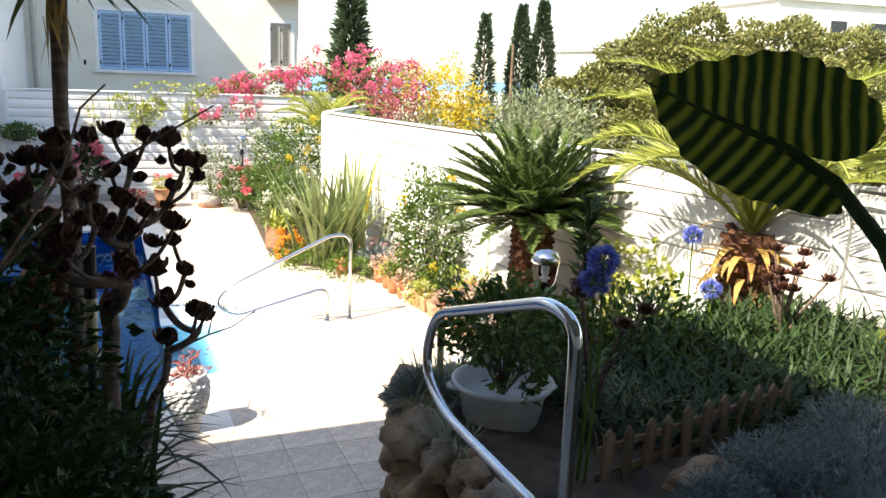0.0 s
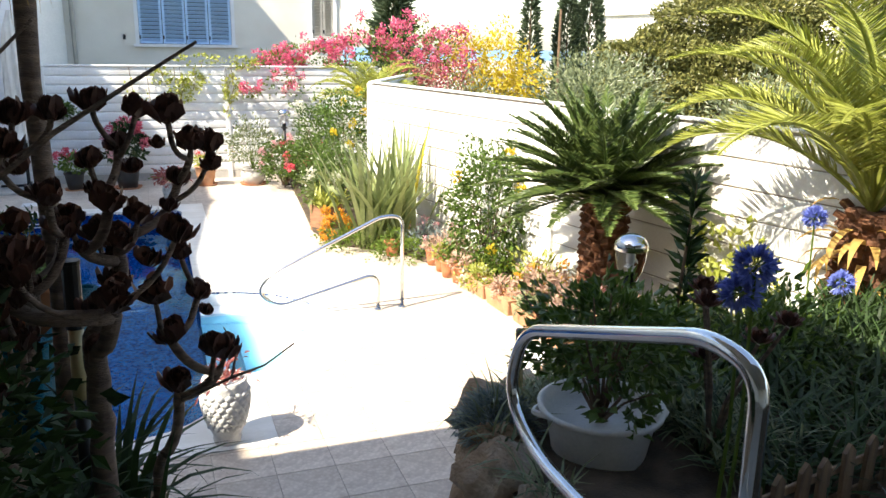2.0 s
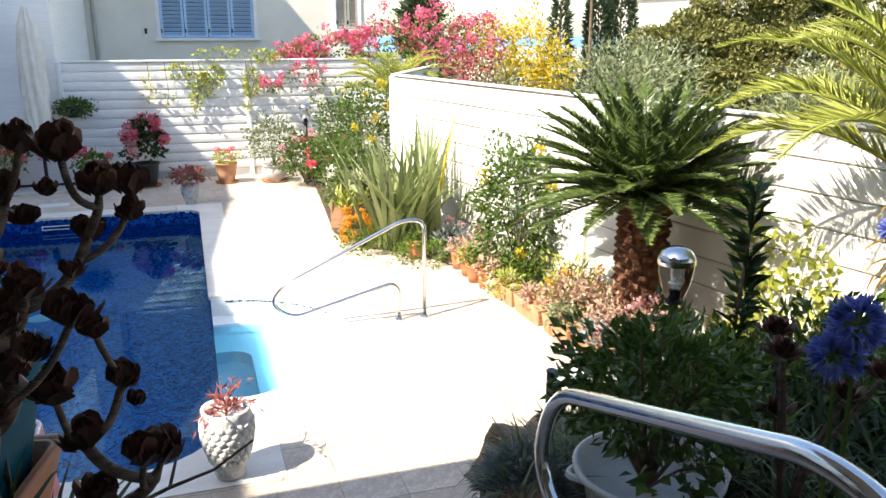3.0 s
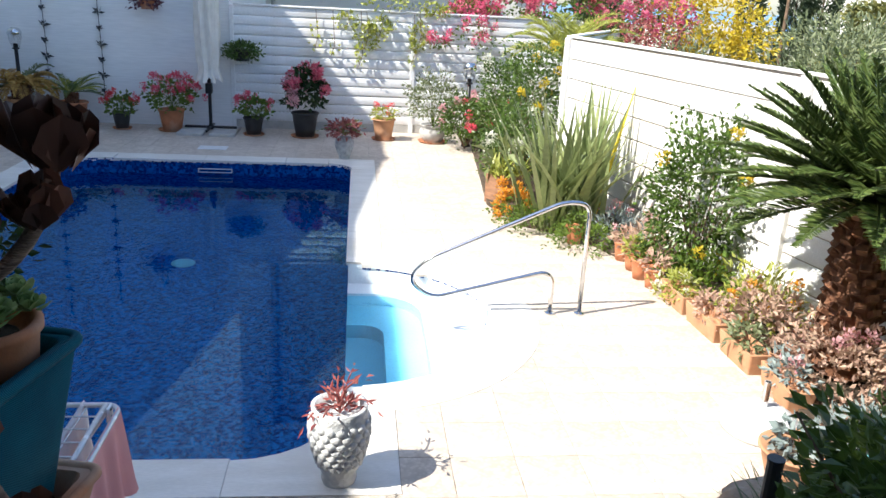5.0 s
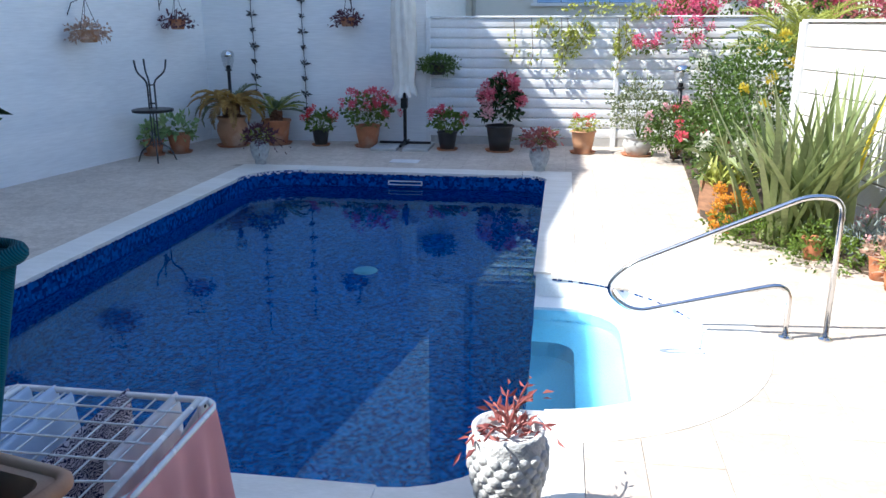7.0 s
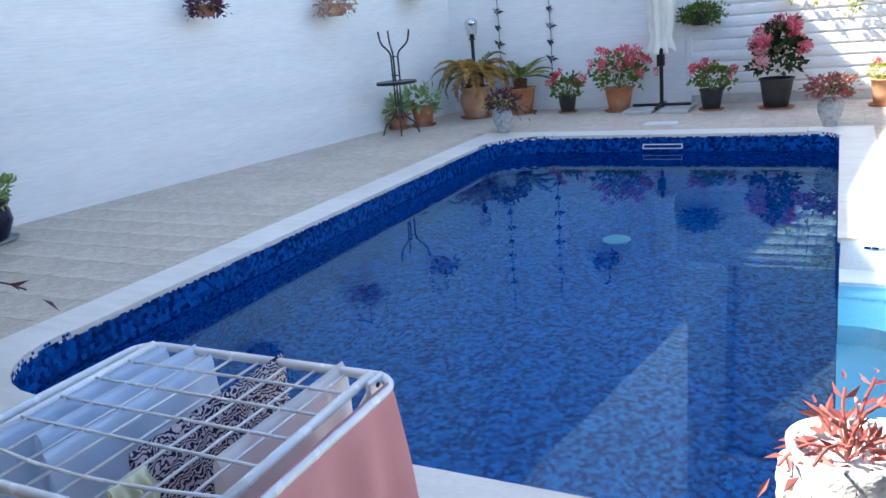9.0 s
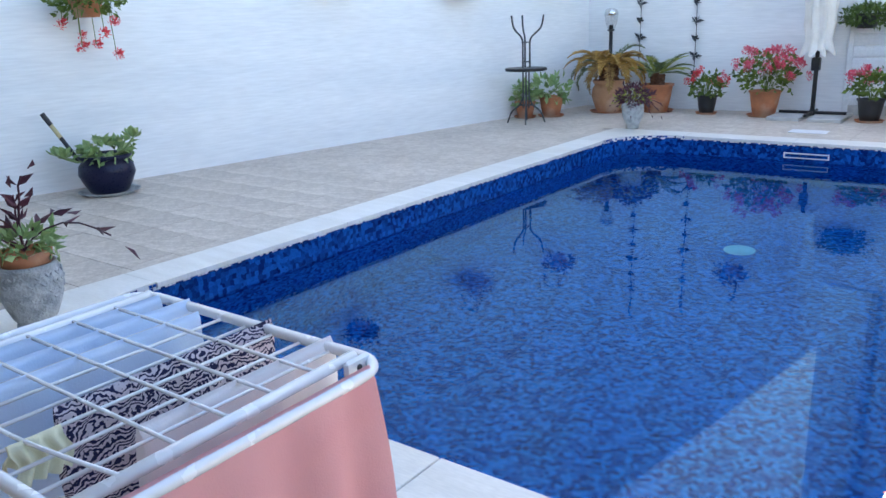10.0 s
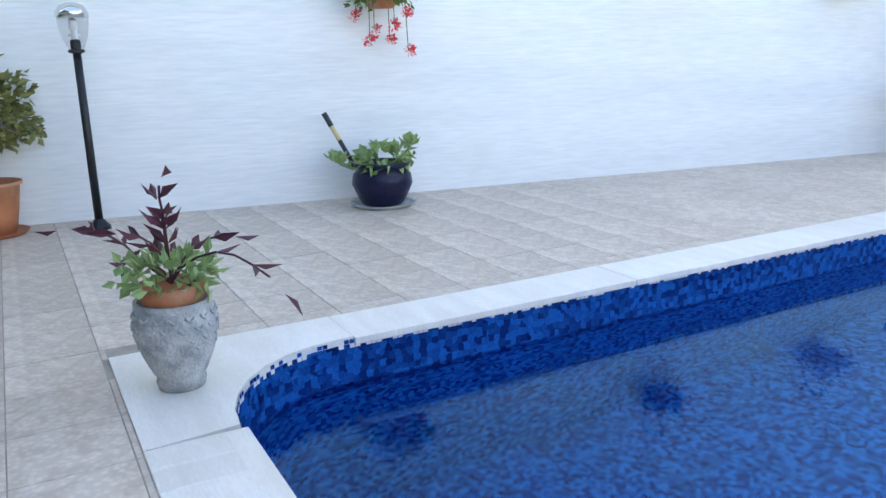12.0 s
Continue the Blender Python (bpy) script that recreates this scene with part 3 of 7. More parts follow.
ring = [radians(a) for a in range(-84, 85, 4)]
part("grout_joint", prism([(BAY_C[0] + (BAY_R + 0.345) * math.cos(a), BAY_C[1] + (BAY_R + 0.345) * math.sin(a)) for a in ring] + [(BAY_C[0] + (BAY_R + 0.29) * math.cos(a), BAY_C[1] + (BAY_R + 0.29) * math.sin(a)) for a in ring[::-1]], -0.03, 0.0045), M_MARBLE, coping)
for x in (-3.62, -3.46):
    part("coping_slab", box(x + 0.004, x + 0.15, Y0 - CW - 0.002, Y0 - 0.06, -0.03, 0.0085, 0.004), M_MARBLE, coping)

# ground: one sheet to the horizon with the pool's hole, then sea beyond
hole_all = [(X0 - 0.2, Y0 - 0.2), (BAY_R + 0.2, Y0 - 0.2), (BAY_R + 0.2, Y1 + 0.2), (X0 - 0.2, Y1 + 0.2)]
BIG = 1500.0
outer = [(-BIG, -BIG), (BIG, -BIG), (BIG, BIG), (-BIG, BIG)]
mid = [(-9.0, -2.0), (9.0, -2.0), (9.0, 24.0), (-9.0, 24.0)]
gv = [(x, y, -0.06) for x, y in hole_all] + [(x, y, -0.06) for x, y in mid] + [(x, y, -16.0) for x, y in [(-120, -60), (120, -60), (120, 150), (-120, 150)]] + [(x, y, -40.0) for x, y in outer]
gf = []
for k in range(3):
    gf += [(4 * k + i, 4 * k + 4 + i, 4 * k + 4 + (i + 1) % 4, 4 * k + (i + 1) % 4) for i in range(4)]
setting("ground", (gv, [q[::-1] for q in gf]), M_HILL, "dry sloping ground falling away to the coast", "ground")
setting("deck_bed", merge(prism([(0.33, 7.45), (1.47, 7.45), (1.47, 8.47), (0.33, 8.47)], -0.2, -0.005), prism([(0.33, 11.08), (1.47, 11.08), (1.47, 15.78), (0.33, 15.78)], -0.2, -0.005),
                          prism([(BAY_C[0] + (BAY_R + 0.28) * math.cos(radians(a)), BAY_C[1] + (BAY_R + 0.28) * math.sin(radians(a))) for a in range(-60, 61, 10)] + [(1.6, 11.1), (1.6, 8.45)], -0.2, -0.005)), M_GROUT, "mortar bed under the deck tiles", "floor")
setting("sea", ([(-4000, 300, -38), (4000, 300, -38), (4000, 4000, -38), (-4000, 4000, -38)], [(0, 1, 2, 3)]), M_SEA, "far pale blue sea", "sea")

# ---- walls ----
WL = lambda y: -8.15 + 0.161 * (y - 7.0)
HOUSE_H = 7.7
setting("wall_left", prism([(WL(-1.5) - 0.3, -1.5), (WL(-1.5), -1.5), (WL(18.5), 18.5), (WL(18.5) - 0.3, 18.5)], -0.1, HOUSE_H), M_PLASTER, "tall white painted wall of the neighbouring house", "wall")
EAVE = [(-6.55, -1.5), (-6.55, 10.0), (-6.12, 13.8), (-6.12, 18.46)]
setting("ceiling_eave", prism(EAVE + [(WL(18.46) - 0.3, 18.46), (WL(-1.5) - 0.3, -1.5)], HOUSE_H, HOUSE_H + 0.15), M_ROOF, "flat eave of the neighbouring house", "eave")
setting("wall_back", prism([(WL(18.5) - 0.3, 18.5), (-2.21, 18.5), (-2.21, 24.2), (-6.8, 24.2)], -0.1, 9.1), M_PLASTER, "tall white painted house wall behind the pool", "wall")
setting("wall_house", prism([(-12, -1.8), (9, -1.8), (9, -1.5), (-12, -1.5)], 0, 5.6), M_PLASTER, "plain wall of the house behind the terrace", "wall")
# Unseen slab, added to cast the deck's shade edge and darken the planting.
SLAB_Z = 4.0
SLAB_EDGE_Y = 7.18 - SLAB_Z / math.tan(radians(SUN_EL)) * math.sin(radians(SUN_AZ))
setting("shade_slab_terrace", prism([(-6.5, -1.5), (6.5, -1.5), (6.5, 3.3), (0.9, 3.3), (0.9, SLAB_EDGE_Y), (-6.5, SLAB_EDGE_Y)], SLAB_Z - 0.2, SLAB_Z), M_ROOF, "unseen slab added to shade the terrace and its planter", "ceiling")
# Added wall, out of view, that blocks side light from the planter.
setting("shade_wall_terrace", box(-3.5, -3.2, -1.5, 4.6, 0.0, SLAB_Z - 0.2), M_PLASTER, "unseen plain white wall added to keep sky light off the planter", "wall")
# terrace and steps down to the pool
TERR = 1.26
setting("terrace_floor", box(-3.2, 0.86, -1.5, 3.3, 0.0, TERR), M_CONC, "raised terrace floor", "floor")
stairs = tagged(new("stairs"), "garden steps down from the terrace to the pool", "stairs", kind="structure")
for i in range(6):
    z = TERR - 0.18 * (i + 1)
    part("step", box(-0.36, 0.86, 3.3 + 0.3 * i, 3.6 + 0.3 * i, 0.0, z, 0.006), M_CONC, stairs)

# ---- fence behind the pool: rounded white boards between posts ----
fence = tagged(new("fence_back"), "white fence of rounded horizontal boards", "fence", kind="structure")
prof = [(0.0, 0.0), (-0.022, 0.004), (-0.034, 0.03), (-0.038, 0.0825), (-0.034, 0.135), (-0.022, 0.161), (0.0, 0.165)]


def board_mesh(length):
    v = [(x, y, z) for x in (0.0, length) for y, z in prof]
    n = len(prof)
    return v, [(i, i + 1, n + i + 1, n + i) for i in range(n - 1)] + [tuple(range(n - 1, -1, -1)), tuple(range(n, 2 * n))]


for a, b in ((-2.14, 1.02), (1.1, 4.1)):
    bm_ = mesh_of("board", board_mesh(b - a), M_FENCE)
    for i in range(12):
        ob = new("board", bm_)
        ob.location, ob.parent = (a, 18.5, 0.14 + 0.168 * i), fence
for x in (-2.18, 1.06, 4.14):
    part("post", box(x - 0.04, x + 0.04, 18.45, 18.55, 0, 2.16, 0.006), M_FENCE, fence)
part("top_rail", box(-2.14, 4.1, 18.44, 18.54, 2.158, 2.19, 0.006), M_FENCE, fence)
part("plinth", box(-2.2, 4.2, 18.47, 18.6, -0.1, 0.14), M_CONC, fence)

# ---- precast panel wall along the planted side ----
RW = lambda y: 2.876 + (14.27 - y) * 0.2228
wall_r = tagged(new("wall_right"), "white precast panel garden wall with a flat cap", "wall", kind="structure")
ang = math.degrees(math.atan2(-1.0, 0.2228))
step = math.sqrt(1 + 0.2228 ** 2)
ys = (14.27, 10.02, 5.77, 1.52)
for y in ys:
    part("post", box(-0.06, 0.06, -0.07, 0.07, 0, 2.08, 0.006), M_PANEL, wall_r).matrix_basis = pose(RW(y), y, 0, 0, 0, ang)
pm = mesh_of("panel", box(0.064, 4.25 * step - 0.064, -0.03, 0.03, 0.0, 0.238, 0.009), M_PANEL)
for y in ys[:-1]:
    for k in range(8):
        ob = new("panel", pm)
        ob.parent = wall_r
        ob.matrix_basis = pose(RW(y), y, 0.06 + 0.251 * k, 0, 0, ang)
part("backing", box(0.0, 12.7 * step, -0.014, 0.014, 0.0, 2.08), M_GROUT, wall_r, "dark joint filling").matrix_basis = pose(RW(14.27), 14.27, 0, 0, 0, ang)
part("cap", box(-0.06, 12.75 * step, -0.045, 0.045, 2.082, 2.11, 0.006), M_PANEL, wall_r).matrix_basis = pose(RW(14.27), 14.27, 0, 0, 0, ang)
wall_e = tagged(new("wall_right_return"), "white precast panel garden wall turning the corner", "wall", kind="structure")
for k in range(8):
    part("panel", box(0.09, 3.4, -0.03, 0.03, 0.06 + 0.251 * k, 0.298 + 0.251 * k, 0.009), M_PANEL, wall_e)
part("cap", box(0.1, 3.4, -0.045, 0.045, 2.085, 2.113, 0.006), M_PANEL, wall_e)
wall_e.matrix_basis = pose(RW(14.27), 14.27, 0, 0, 0, 62)

# ---- the neighbour's house with shutters ----
house = tagged(new("neighbour_house"), "beige rendered neighbour house with closed shutters", "house")
HY = 24.2
WIN = (-0.52, 1.74, 2.52, 4.0)
WI2 = (3.86, 4.44, 2.74, 3.95)
for b in ((-2.21, WIN[0], -1, 9.0), (WIN[0], WIN[1], -1, WIN[2]), (WIN[0], WIN[1], WIN[3], 9.0), (WIN[1], WI2[0], -1, 9.0), (WI2[0], WI2[1], -1, WI2[2]), (WI2[0], WI2[1], WI2[3], 9.0), (WI2[1], 4.66, -1, 9.0)):
    part("wall", box(b[0], b[1], HY, HY + 0.3, b[2], b[3]), M_BEIGE, house)
part("wall", box(-2.21, 4.66, HY + 2, HY + 6, -1, 9.0), M_BEIGE, house)
part("roof", box(-2.3, 4.95, HY - 0.3, HY + 6, 9.0, 9.2), M_ROOF, house)
part("balcony_edge", box(3.7, 5.0, HY - 0.5, HY, 4.62, 4.75), M_BEIGE, house)


def shutter_window(x0, x1, z0, z1, n, material, name):
    w = part("window", merge(box(x0 - 0.09, x0, HY - 0.03, HY + 0.1, z0, z1 + 0.09), box(x1, x1 + 0.09, HY - 0.03, HY + 0.1, z0, z1 + 0.09), box(x0, x1, HY - 0.03, HY + 0.1, z1, z1 + 0.09)), M_WTRIM, house)
    part("sill", box(x0 - 0.14, x1 + 0.14, HY - 0.12, HY + 0.1, z0 - 0.07, z0), M_WTRIM, w)
    lw = (x1 - x0) / n
    for i in range(n):
        a, b = x0 + lw * i + 0.008, x0 + lw * (i + 1) - 0.008
        leaf = [box(a, a + 0.06, HY, HY + 0.04, z0 + 0.01, z1 - 0.01), box(b - 0.06, b, HY, HY + 0.04, z0 + 0.01, z1 - 0.01)]
        leaf += [box(a + 0.06, b - 0.06, HY, HY + 0.04, q - 0.05, q) for q in (z0 + 0.06, z1 - 0.01)]
        part("shutter", merge(*leaf), material, w)
        slat = mesh_of("slat", moved(box(-lw / 2 + 0.068, lw / 2 - 0.068, -0.004, 0.004, -0.05, 0.05), Matrix.Rotation(radians(38), 4, 'X')), material)
        m = 14
        for k in range(m):
            ob = new("slat", slat)
            ob.location, ob.parent = ((a + b) / 2, HY + 0.02, z0 + 0.1 + (z1 - z0 - 0.2) * k / (m - 1)), w
        for z in (z0 + 0.12, z1 - 0.22):
            part("hinge", box(a - 0.01, a + 0.03, HY - 0.02, HY + 0.002, z, z + 0.09), M_BLACKM, w)
    part("backing", box(x0, x1, HY + 0.12, HY + 0.16, z0, z1), M_DARKGLASS, w)


shutter_window(*WIN, 4, M_SHUT, "pale")
shutter_window(*WI2, 2, M_SHUTB, "brown")
part("downpipe", tube([(-2.02, HY - 0.09, 0.0), (-2.02, HY - 0.09, 8.95)], 0.05, 12), M_SHUTB, house, "taupe metal downpipe")
part("pipe_bracket", tube([(-2.02, HY - 0.09, 3.0), (-2.02, HY - 0.09, 3.06)], 0.062, 12), M_SHUTB, house)
part("wall_lamp_box", box(-0.9, -0.84, HY - 0.05, HY, 2.62, 2.74), M_BLACKM, house)

# ---- planted beds ----
BEDL = [(1.9, 6.35), (2.55, 7.1), (3.0, 7.75), (3.12, 8.6), (3.05, 9.7), (2.92, 11.1), (2.58, 12.0), (1.95, 12.5), (1.74, 13.4), (1.92, 15.5), (2.15, 18.45)]
setting("bed_soil", prism([(5.0, 6.0)] + [(4.05, 9.0), (2.95, 13.95), (4.5, 17.0), (4.6, 18.45)] + BEDL[::-1], -0.1, 0.05), M_SOIL, "dark soil of the planted border", "soil")


def bed_z(x, y):
    s = min(max((y - 5.3 - 0.25 * (x - 0.9)) / 1.5, 0), 1)
    return 1.0 * (1 - s) + 0.12 * s


gx, gy = 22, 34
hv = [(0.92 + 4.2 * i / gx, -1.4 + 8.9 * j / gy, bed_z(0.92 + 4.2 * i / gx, -1.4 + 8.9 * j / gy) + 0.03 * math.sin(i * 2.1 + j)) for j in range(gy + 1) for i in range(gx + 1)]
hv = [(max(x, 0.92 + max(0, y - 5.4) * 0.95), y, z) for x, y, z in hv]
setting("raised_bed_soil", (hv, [(j * (gx + 1) + i, j * (gx + 1) + i + 1, (j + 1) * (gx + 1) + i + 1, (j + 1) * (gx + 1) + i) for j in range(gy) for i in range(gx)]), M_SOIL, "dark soil of the raised bed", "soil", True)

retain = tagged(new("wall_stone"), "rough limestone retaining wall of the raised bed", "wall", kind="structure")


def rock(r, seed, flat=0.8):
    bm = bmesh.new()
    bmesh.ops.create_icosphere(bm, subdivisions=3, radius=1)
    for v in bm.verts:
        k = 1 + 0.55 * noise.noise(v.co * 1.4 + Vector((seed * 7.1, seed, 0))) + 0.3 * noise.noise(v.co * 3.2 + Vector((seed, 3, 0))) + 0.12 * noise.noise(v.co * 9)
        v.co = Vector((v.co.x * r[0], v.co.y * r[1], v.co.z * r[2])) * k
    return from_bm(bm)


rocks = [mesh_of("stone", rock((0.16, 0.13, 0.12), s), M_STONE, True) for s in range(6)]
line = [(0.98, -0.5), (0.98, 5.3), (1.3, 5.75), (1.9, 6.42)]
k = 0
for (ax, ay), (bx, by) in zip(line, line[1:]):
    d = Vector((bx - ax, by - ay))
    for i in range(max(1, int(d.length / 0.24))):
        p = Vector((ax, ay)) + d * ((i + 0.5) / max(1, int(d.length / 0.24)))
        top = bed_z(p.x + 0.3, p.y)
        for z in np.arange(0.1 if p.y > 3.2 else 1.2, top + 0.12, 0.21):
            ob = new("stone", rocks[k % 6])
            ob.parent = retain
            ob.matrix_basis = pose(p.x + rng.uniform(-.03, .03), p.y + rng.uniform(-.03, .03), z, rng.uniform(0, 360), rng.uniform(-20, 20), rng.uniform(0, 360)) @ Matrix.Scale(rng.uniform(0.85, 1.25), 4)
            k += 1
setting("wall_planter", merge(prism([(-2.6, 3.0), (-0.38, 3.0), (-0.38, 4.8), (-0.6, 4.88), (-2.6, 4.88)], 0.0, 1.3), prism([(-2.6, 4.884), (-0.66, 4.884), (-0.66, 5.6), (-2.6, 5.6)], 0.0, 1.195)), M_STONE, "stone-faced planter beside the steps", "wall")
setting("planter_soil", prism([(-2.5, 3.1), (-0.46, 3.1), (-0.46, 4.74), (-0.62, 4.8), (-2.5, 4.8)], 1.28, 1.33), M_SOIL, "dark soil in the planter beside the steps", "soil")


# ---- kinds of things ----
def pot_profile(r, h, lip=0.06, foot=0.7, wall=0.02):
    return [(r * foot, 0), (r * (foot + (1 - foot) * 0.5), h * 0.45), (r * 0.97, h * (1 - lip) - 0.01), (r * 1.06, h * (1 - lip)), (r * 1.06, h), (r * 1.06 - wall, h), (r * 0.95 - wall, h * 0.9), (0.001, h * 0.88)]


def vase_profile(r, h):
    return [(r * 0.62, 0), (r * 0.7, h * 0.04), (r * 0.85, h * 0.25), (r, h * 0.5), (r * 0.95, h * 0.72), (r * 0.8, h * 0.86), (r * 0.92, h * 0.92), (r * 0.95, h), (r * 0.82, h), (r * 0.72, h * 0.9), (0.001, h * 0.88)]


def flower_pot(name, loc, r, h, material, label, vase=False, saucer=True, group="potted plants along the pool"):
    t = thing(name, loc, label, "potted plant", group)
    z = 0.0
    if saucer:
        part("saucer", lathe([(r * 0.95, 0), (r * 1.1, 0.03), (r * 1.04, 0.03), (r * 0.9, 0.012), (0.001, 0.012)], 20), M_TERRA if material is not M_NAVY else M_URN, t)
        z = 0.013
    b = part("pot", moved(lathe(vase_profile(r, h) if vase else pot_profile(r, h), 28), Matrix.Translation((0, 0, z))), material, t, smooth=True)
    part("potting_soil", lathe([(r * 0.7, h * 0.885 + z), (r * 0.6, h * 0.9 + z), (0.001, h * 0.91 + z)], 14), M_SOIL, b)
    return t


def foliage(t, centre, radii, n, size, material, seed, name="leaves", label="", low=-0.7, aspect=0.55):
    p, d = shell(n, centre, radii, seed, 0.35, low)
    return part(name, leaves(p, d, size, size * aspect, 0.2, seed), material, t, label)


def flower_heads(t, centre, radii, heads, head_r, petals, material, seed, name="blossom"):
    p, d = shell(heads, centre, radii, seed, 0.85, -0.2)
    heads = len(p)
    r = np.random.default_rng(seed)
    q = np.repeat(p, petals, 0) + unit(r.normal(size=(heads * petals, 3))) * head_r * r.uniform(0.3, 1, (heads * petals, 1))
    return part(name, leaves(q, unit(q - np.repeat(p, petals, 0) + 0.01), head_r * 0.58, head_r * 0.56, 0.2, seed), material, t)


def stems(t, centre, radii, n, base, seed, material=None, r=0.004):
    p, _ = shell(n, centre, radii, seed, 0.6, -0.3)
    return part("branchwork", merge(*[tube([base, (Vector(base) + Vector(q)) / 2 + Vector((0, 0, 0.03)), q], [r * 1.5, r, r * 0.6], 4) for q in p]), material or L_GREEN, t)


def cycad_crown(t, z, n, length, seed, el=(0.1, 1.35), droop=1.0, mats=None, pairs=60, ll=0.16, lw=0.011):
    r = np.random.default_rng(seed)
    for i in range(n):
        f = i / n
        e = el[0] + (el[1] - el[0]) * f
        a = i * 2.39996 + r.uniform(-.15, .15)
        lv, rb = frond((0.05 * math.cos(a), 0.05 * math.sin(a), z), a, e, length * r.uniform(0.85, 1.1) * (1 - 0.15 * f), droop * r.uniform(0.8, 1.2), pairs, ll, lw, 0.9, 0.3, seed * 97 + i)
        part("frond", merge(lv, rb), mats[i % len(mats)] if mats else L_CYCAD, t)


def scaly_trunk(z0, z1, r, n, seed):
    """A stout trunk set with old leaf bases."""
    rr = np.random.default_rng(seed)
    out = [lathe([(r * 0.9, z0), (r * 0.85, (z0 + z1) / 2), (r * 0.8, z1)], 14)]
    for i in range(n):
        a, z = i * 2.39996, z0 + (z1 - z0) * i / n
        m = Matrix.Translation((r * 0.8 * math.cos(a), r * 0.8 * math.sin(a), z)) @ Matrix.Rotation(a, 4, 'Z') @ Matrix.Rotation(radians(-35 + rr.uniform(-12, 12)), 4, 'Y')
        out.append(moved(box(0, 0.09 * r / 0.25, -0.035, 0.035, -0.02, 0.025), m))
    return merge(*out)


def lamp_post(loc, h, label, lean=0.0):
    t = thing("garden_lamp", loc, label, "garden lamp", "garden lamps")
    part("base", lathe([(0.085, 0), (0.085, 0.02), (0.05, 0.06), (0.034, 0.08)], 18), M_BLACKM, t)
    part("pole", lathe([(0.032, 0.05), (0.03, h - 0.36)], 14), M_BLACKM, t, smooth=True)
    part("collar", lathe([(0.024, h - 0.37), (0.06, h - 0.355), (0.06, h - 0.34), (0.035, h - 0.33), (0.035, h - 0.27), (0.02, h - 0.26)], 18), M_BLACKM, t)
    g = part("globe", lathe([(0.05, h - 0.335), (0.085, h - 0.26), (0.105, h - 0.17), (0.108, h - 0.11)], 22, False), M_GLASS, t, "clear glass globe", True)
    g.visible_shadow = False
    part("bulb", merge(lathe([(0.022, h - 0.27), (0.022, h - 0.2), (0.03, h - 0.19), (0.03, h - 0.13), (0.012, h - 0.11)], 12), lathe([(0.04, h - 0.235), (0.04, h - 0.225)], 12)), M_WHITEP, t, "white lamp bulb")
    part("cap", lathe([(0.108, h - 0.11), (0.118, h - 0.105), (0.112, h - 0.06), (0.085, h - 0.02), (0.04, h), (0.001, h + 0.003)], 24), M_STEEL, t, "domed steel cap", True)
    return t


def urn(loc, r, h, label, bumps, seed):
    t = thing("cement_urn", loc, label, "urn", "cement urns")
    skin = M_URNW if bumps else M_URN
    b = part("body", lathe([(r * 0.55, 0), (r * 0.6, 0.03), (r * 0.56, 0.05), (r * 0.66, h * 0.2), (r * 0.86, h * 0.42), (r, h * 0.66), (r * 0.99, h * 0.8), (r * 0.9, h * 0.92), (r * 0.93, h), (r * 0.8, h), (r * 0.74, h * 0.9), (0.001, h * 0.88)], 30), skin, t, smooth=True)
    if bumps:
        # rows of flat moulded scales round the belly, each row smaller towards the foot
        lob = []
        for row in range(7):
            z = h * (0.3 + 0.085 * row)
            rr = r * np.interp(z / h, [0.2, 0.42, 0.66, 0.8, 0.92], [0.66, 0.86, 1.0, 0.99, 0.9])
            for i in range(17):
                a = 2 * math.pi * (i + 0.5 * (row % 2)) / 17
                bm = bmesh.new()
                bmesh.ops.create_icosphere(bm, subdivisions=2, radius=1)
                m = Matrix.Translation((rr * 0.985 * math.cos(a), rr * 0.985 * math.sin(a), z)) @ Matrix.Rotation(a, 4, 'Z') @ Matrix.Diagonal((r * 0.085, rr * 0.165, h * 0.052, 1))
                lob.append(moved(from_bm(bm), m))
        part("moulded_fruit", merge(*lob), skin, b, smooth=True)
    else:
        ridge = []
        for i in range(16):
            for q in range(4):
                a = 2 * math.pi * (i + 0.5 * (q % 2)) / 16
                z = h * (0.5 + 0.11 * q)
                rr = r * np.interp(z / h, [0.42, 0.66, 0.8, 0.92], [0.86, 1.0, 0.99, 0.9])
                ridge.append(tube([(rr * math.cos(a + 0.12 * k), rr * math.sin(a + 0.12 * k), z + h * 0.05 * abs(k)) for k in (-1, -0.5, 0, 0.5, 1)], r * 0.035, 5))
        part("moulded_leaves", merge(*ridge), skin, b, smooth=True)
    return t


def trailing_plant(t, z, n, length, material, seed, leaf=0.09, up=0.9):
    r = np.random.default_rng(seed)
    st, pos, dr = [], [], []
    for i in range(n):
        a, e = i * 2.4 + r.uniform(-.3, .3), up * r.uniform(0.4, 1.3)
        p, pts = Vector((0, 0, z)), []
        L = length * r.uniform(0.6, 1.2)
        for s in range(7):
            pts.append(p.copy())
            d = Vector((math.cos(a) * math.cos(e), math.sin(a) * math.cos(e), math.sin(e)))
            if s > 1 and (n > 9 or s % 2):
                for q in (1, -1):
                    pos.append(tuple(p))
                    dr.append(tuple(d * 0.7 + Vector((-math.sin(a) * q, math.cos(a) * q, 0.25)) * 0.7))
            p = p + d * L / 6
            e -= r.uniform(0.05, 0.35)
            a += r.uniform(-.3, .3)
        pos.append(tuple(p)), dr.append(tuple(d))
        st.append(tube(pts, 0.005, 5))
    part("branchwork", merge(*st), material, t)
    part("leaves", leaves(pos, dr, leaf, leaf * 0.33, 0.3, seed), material, t)


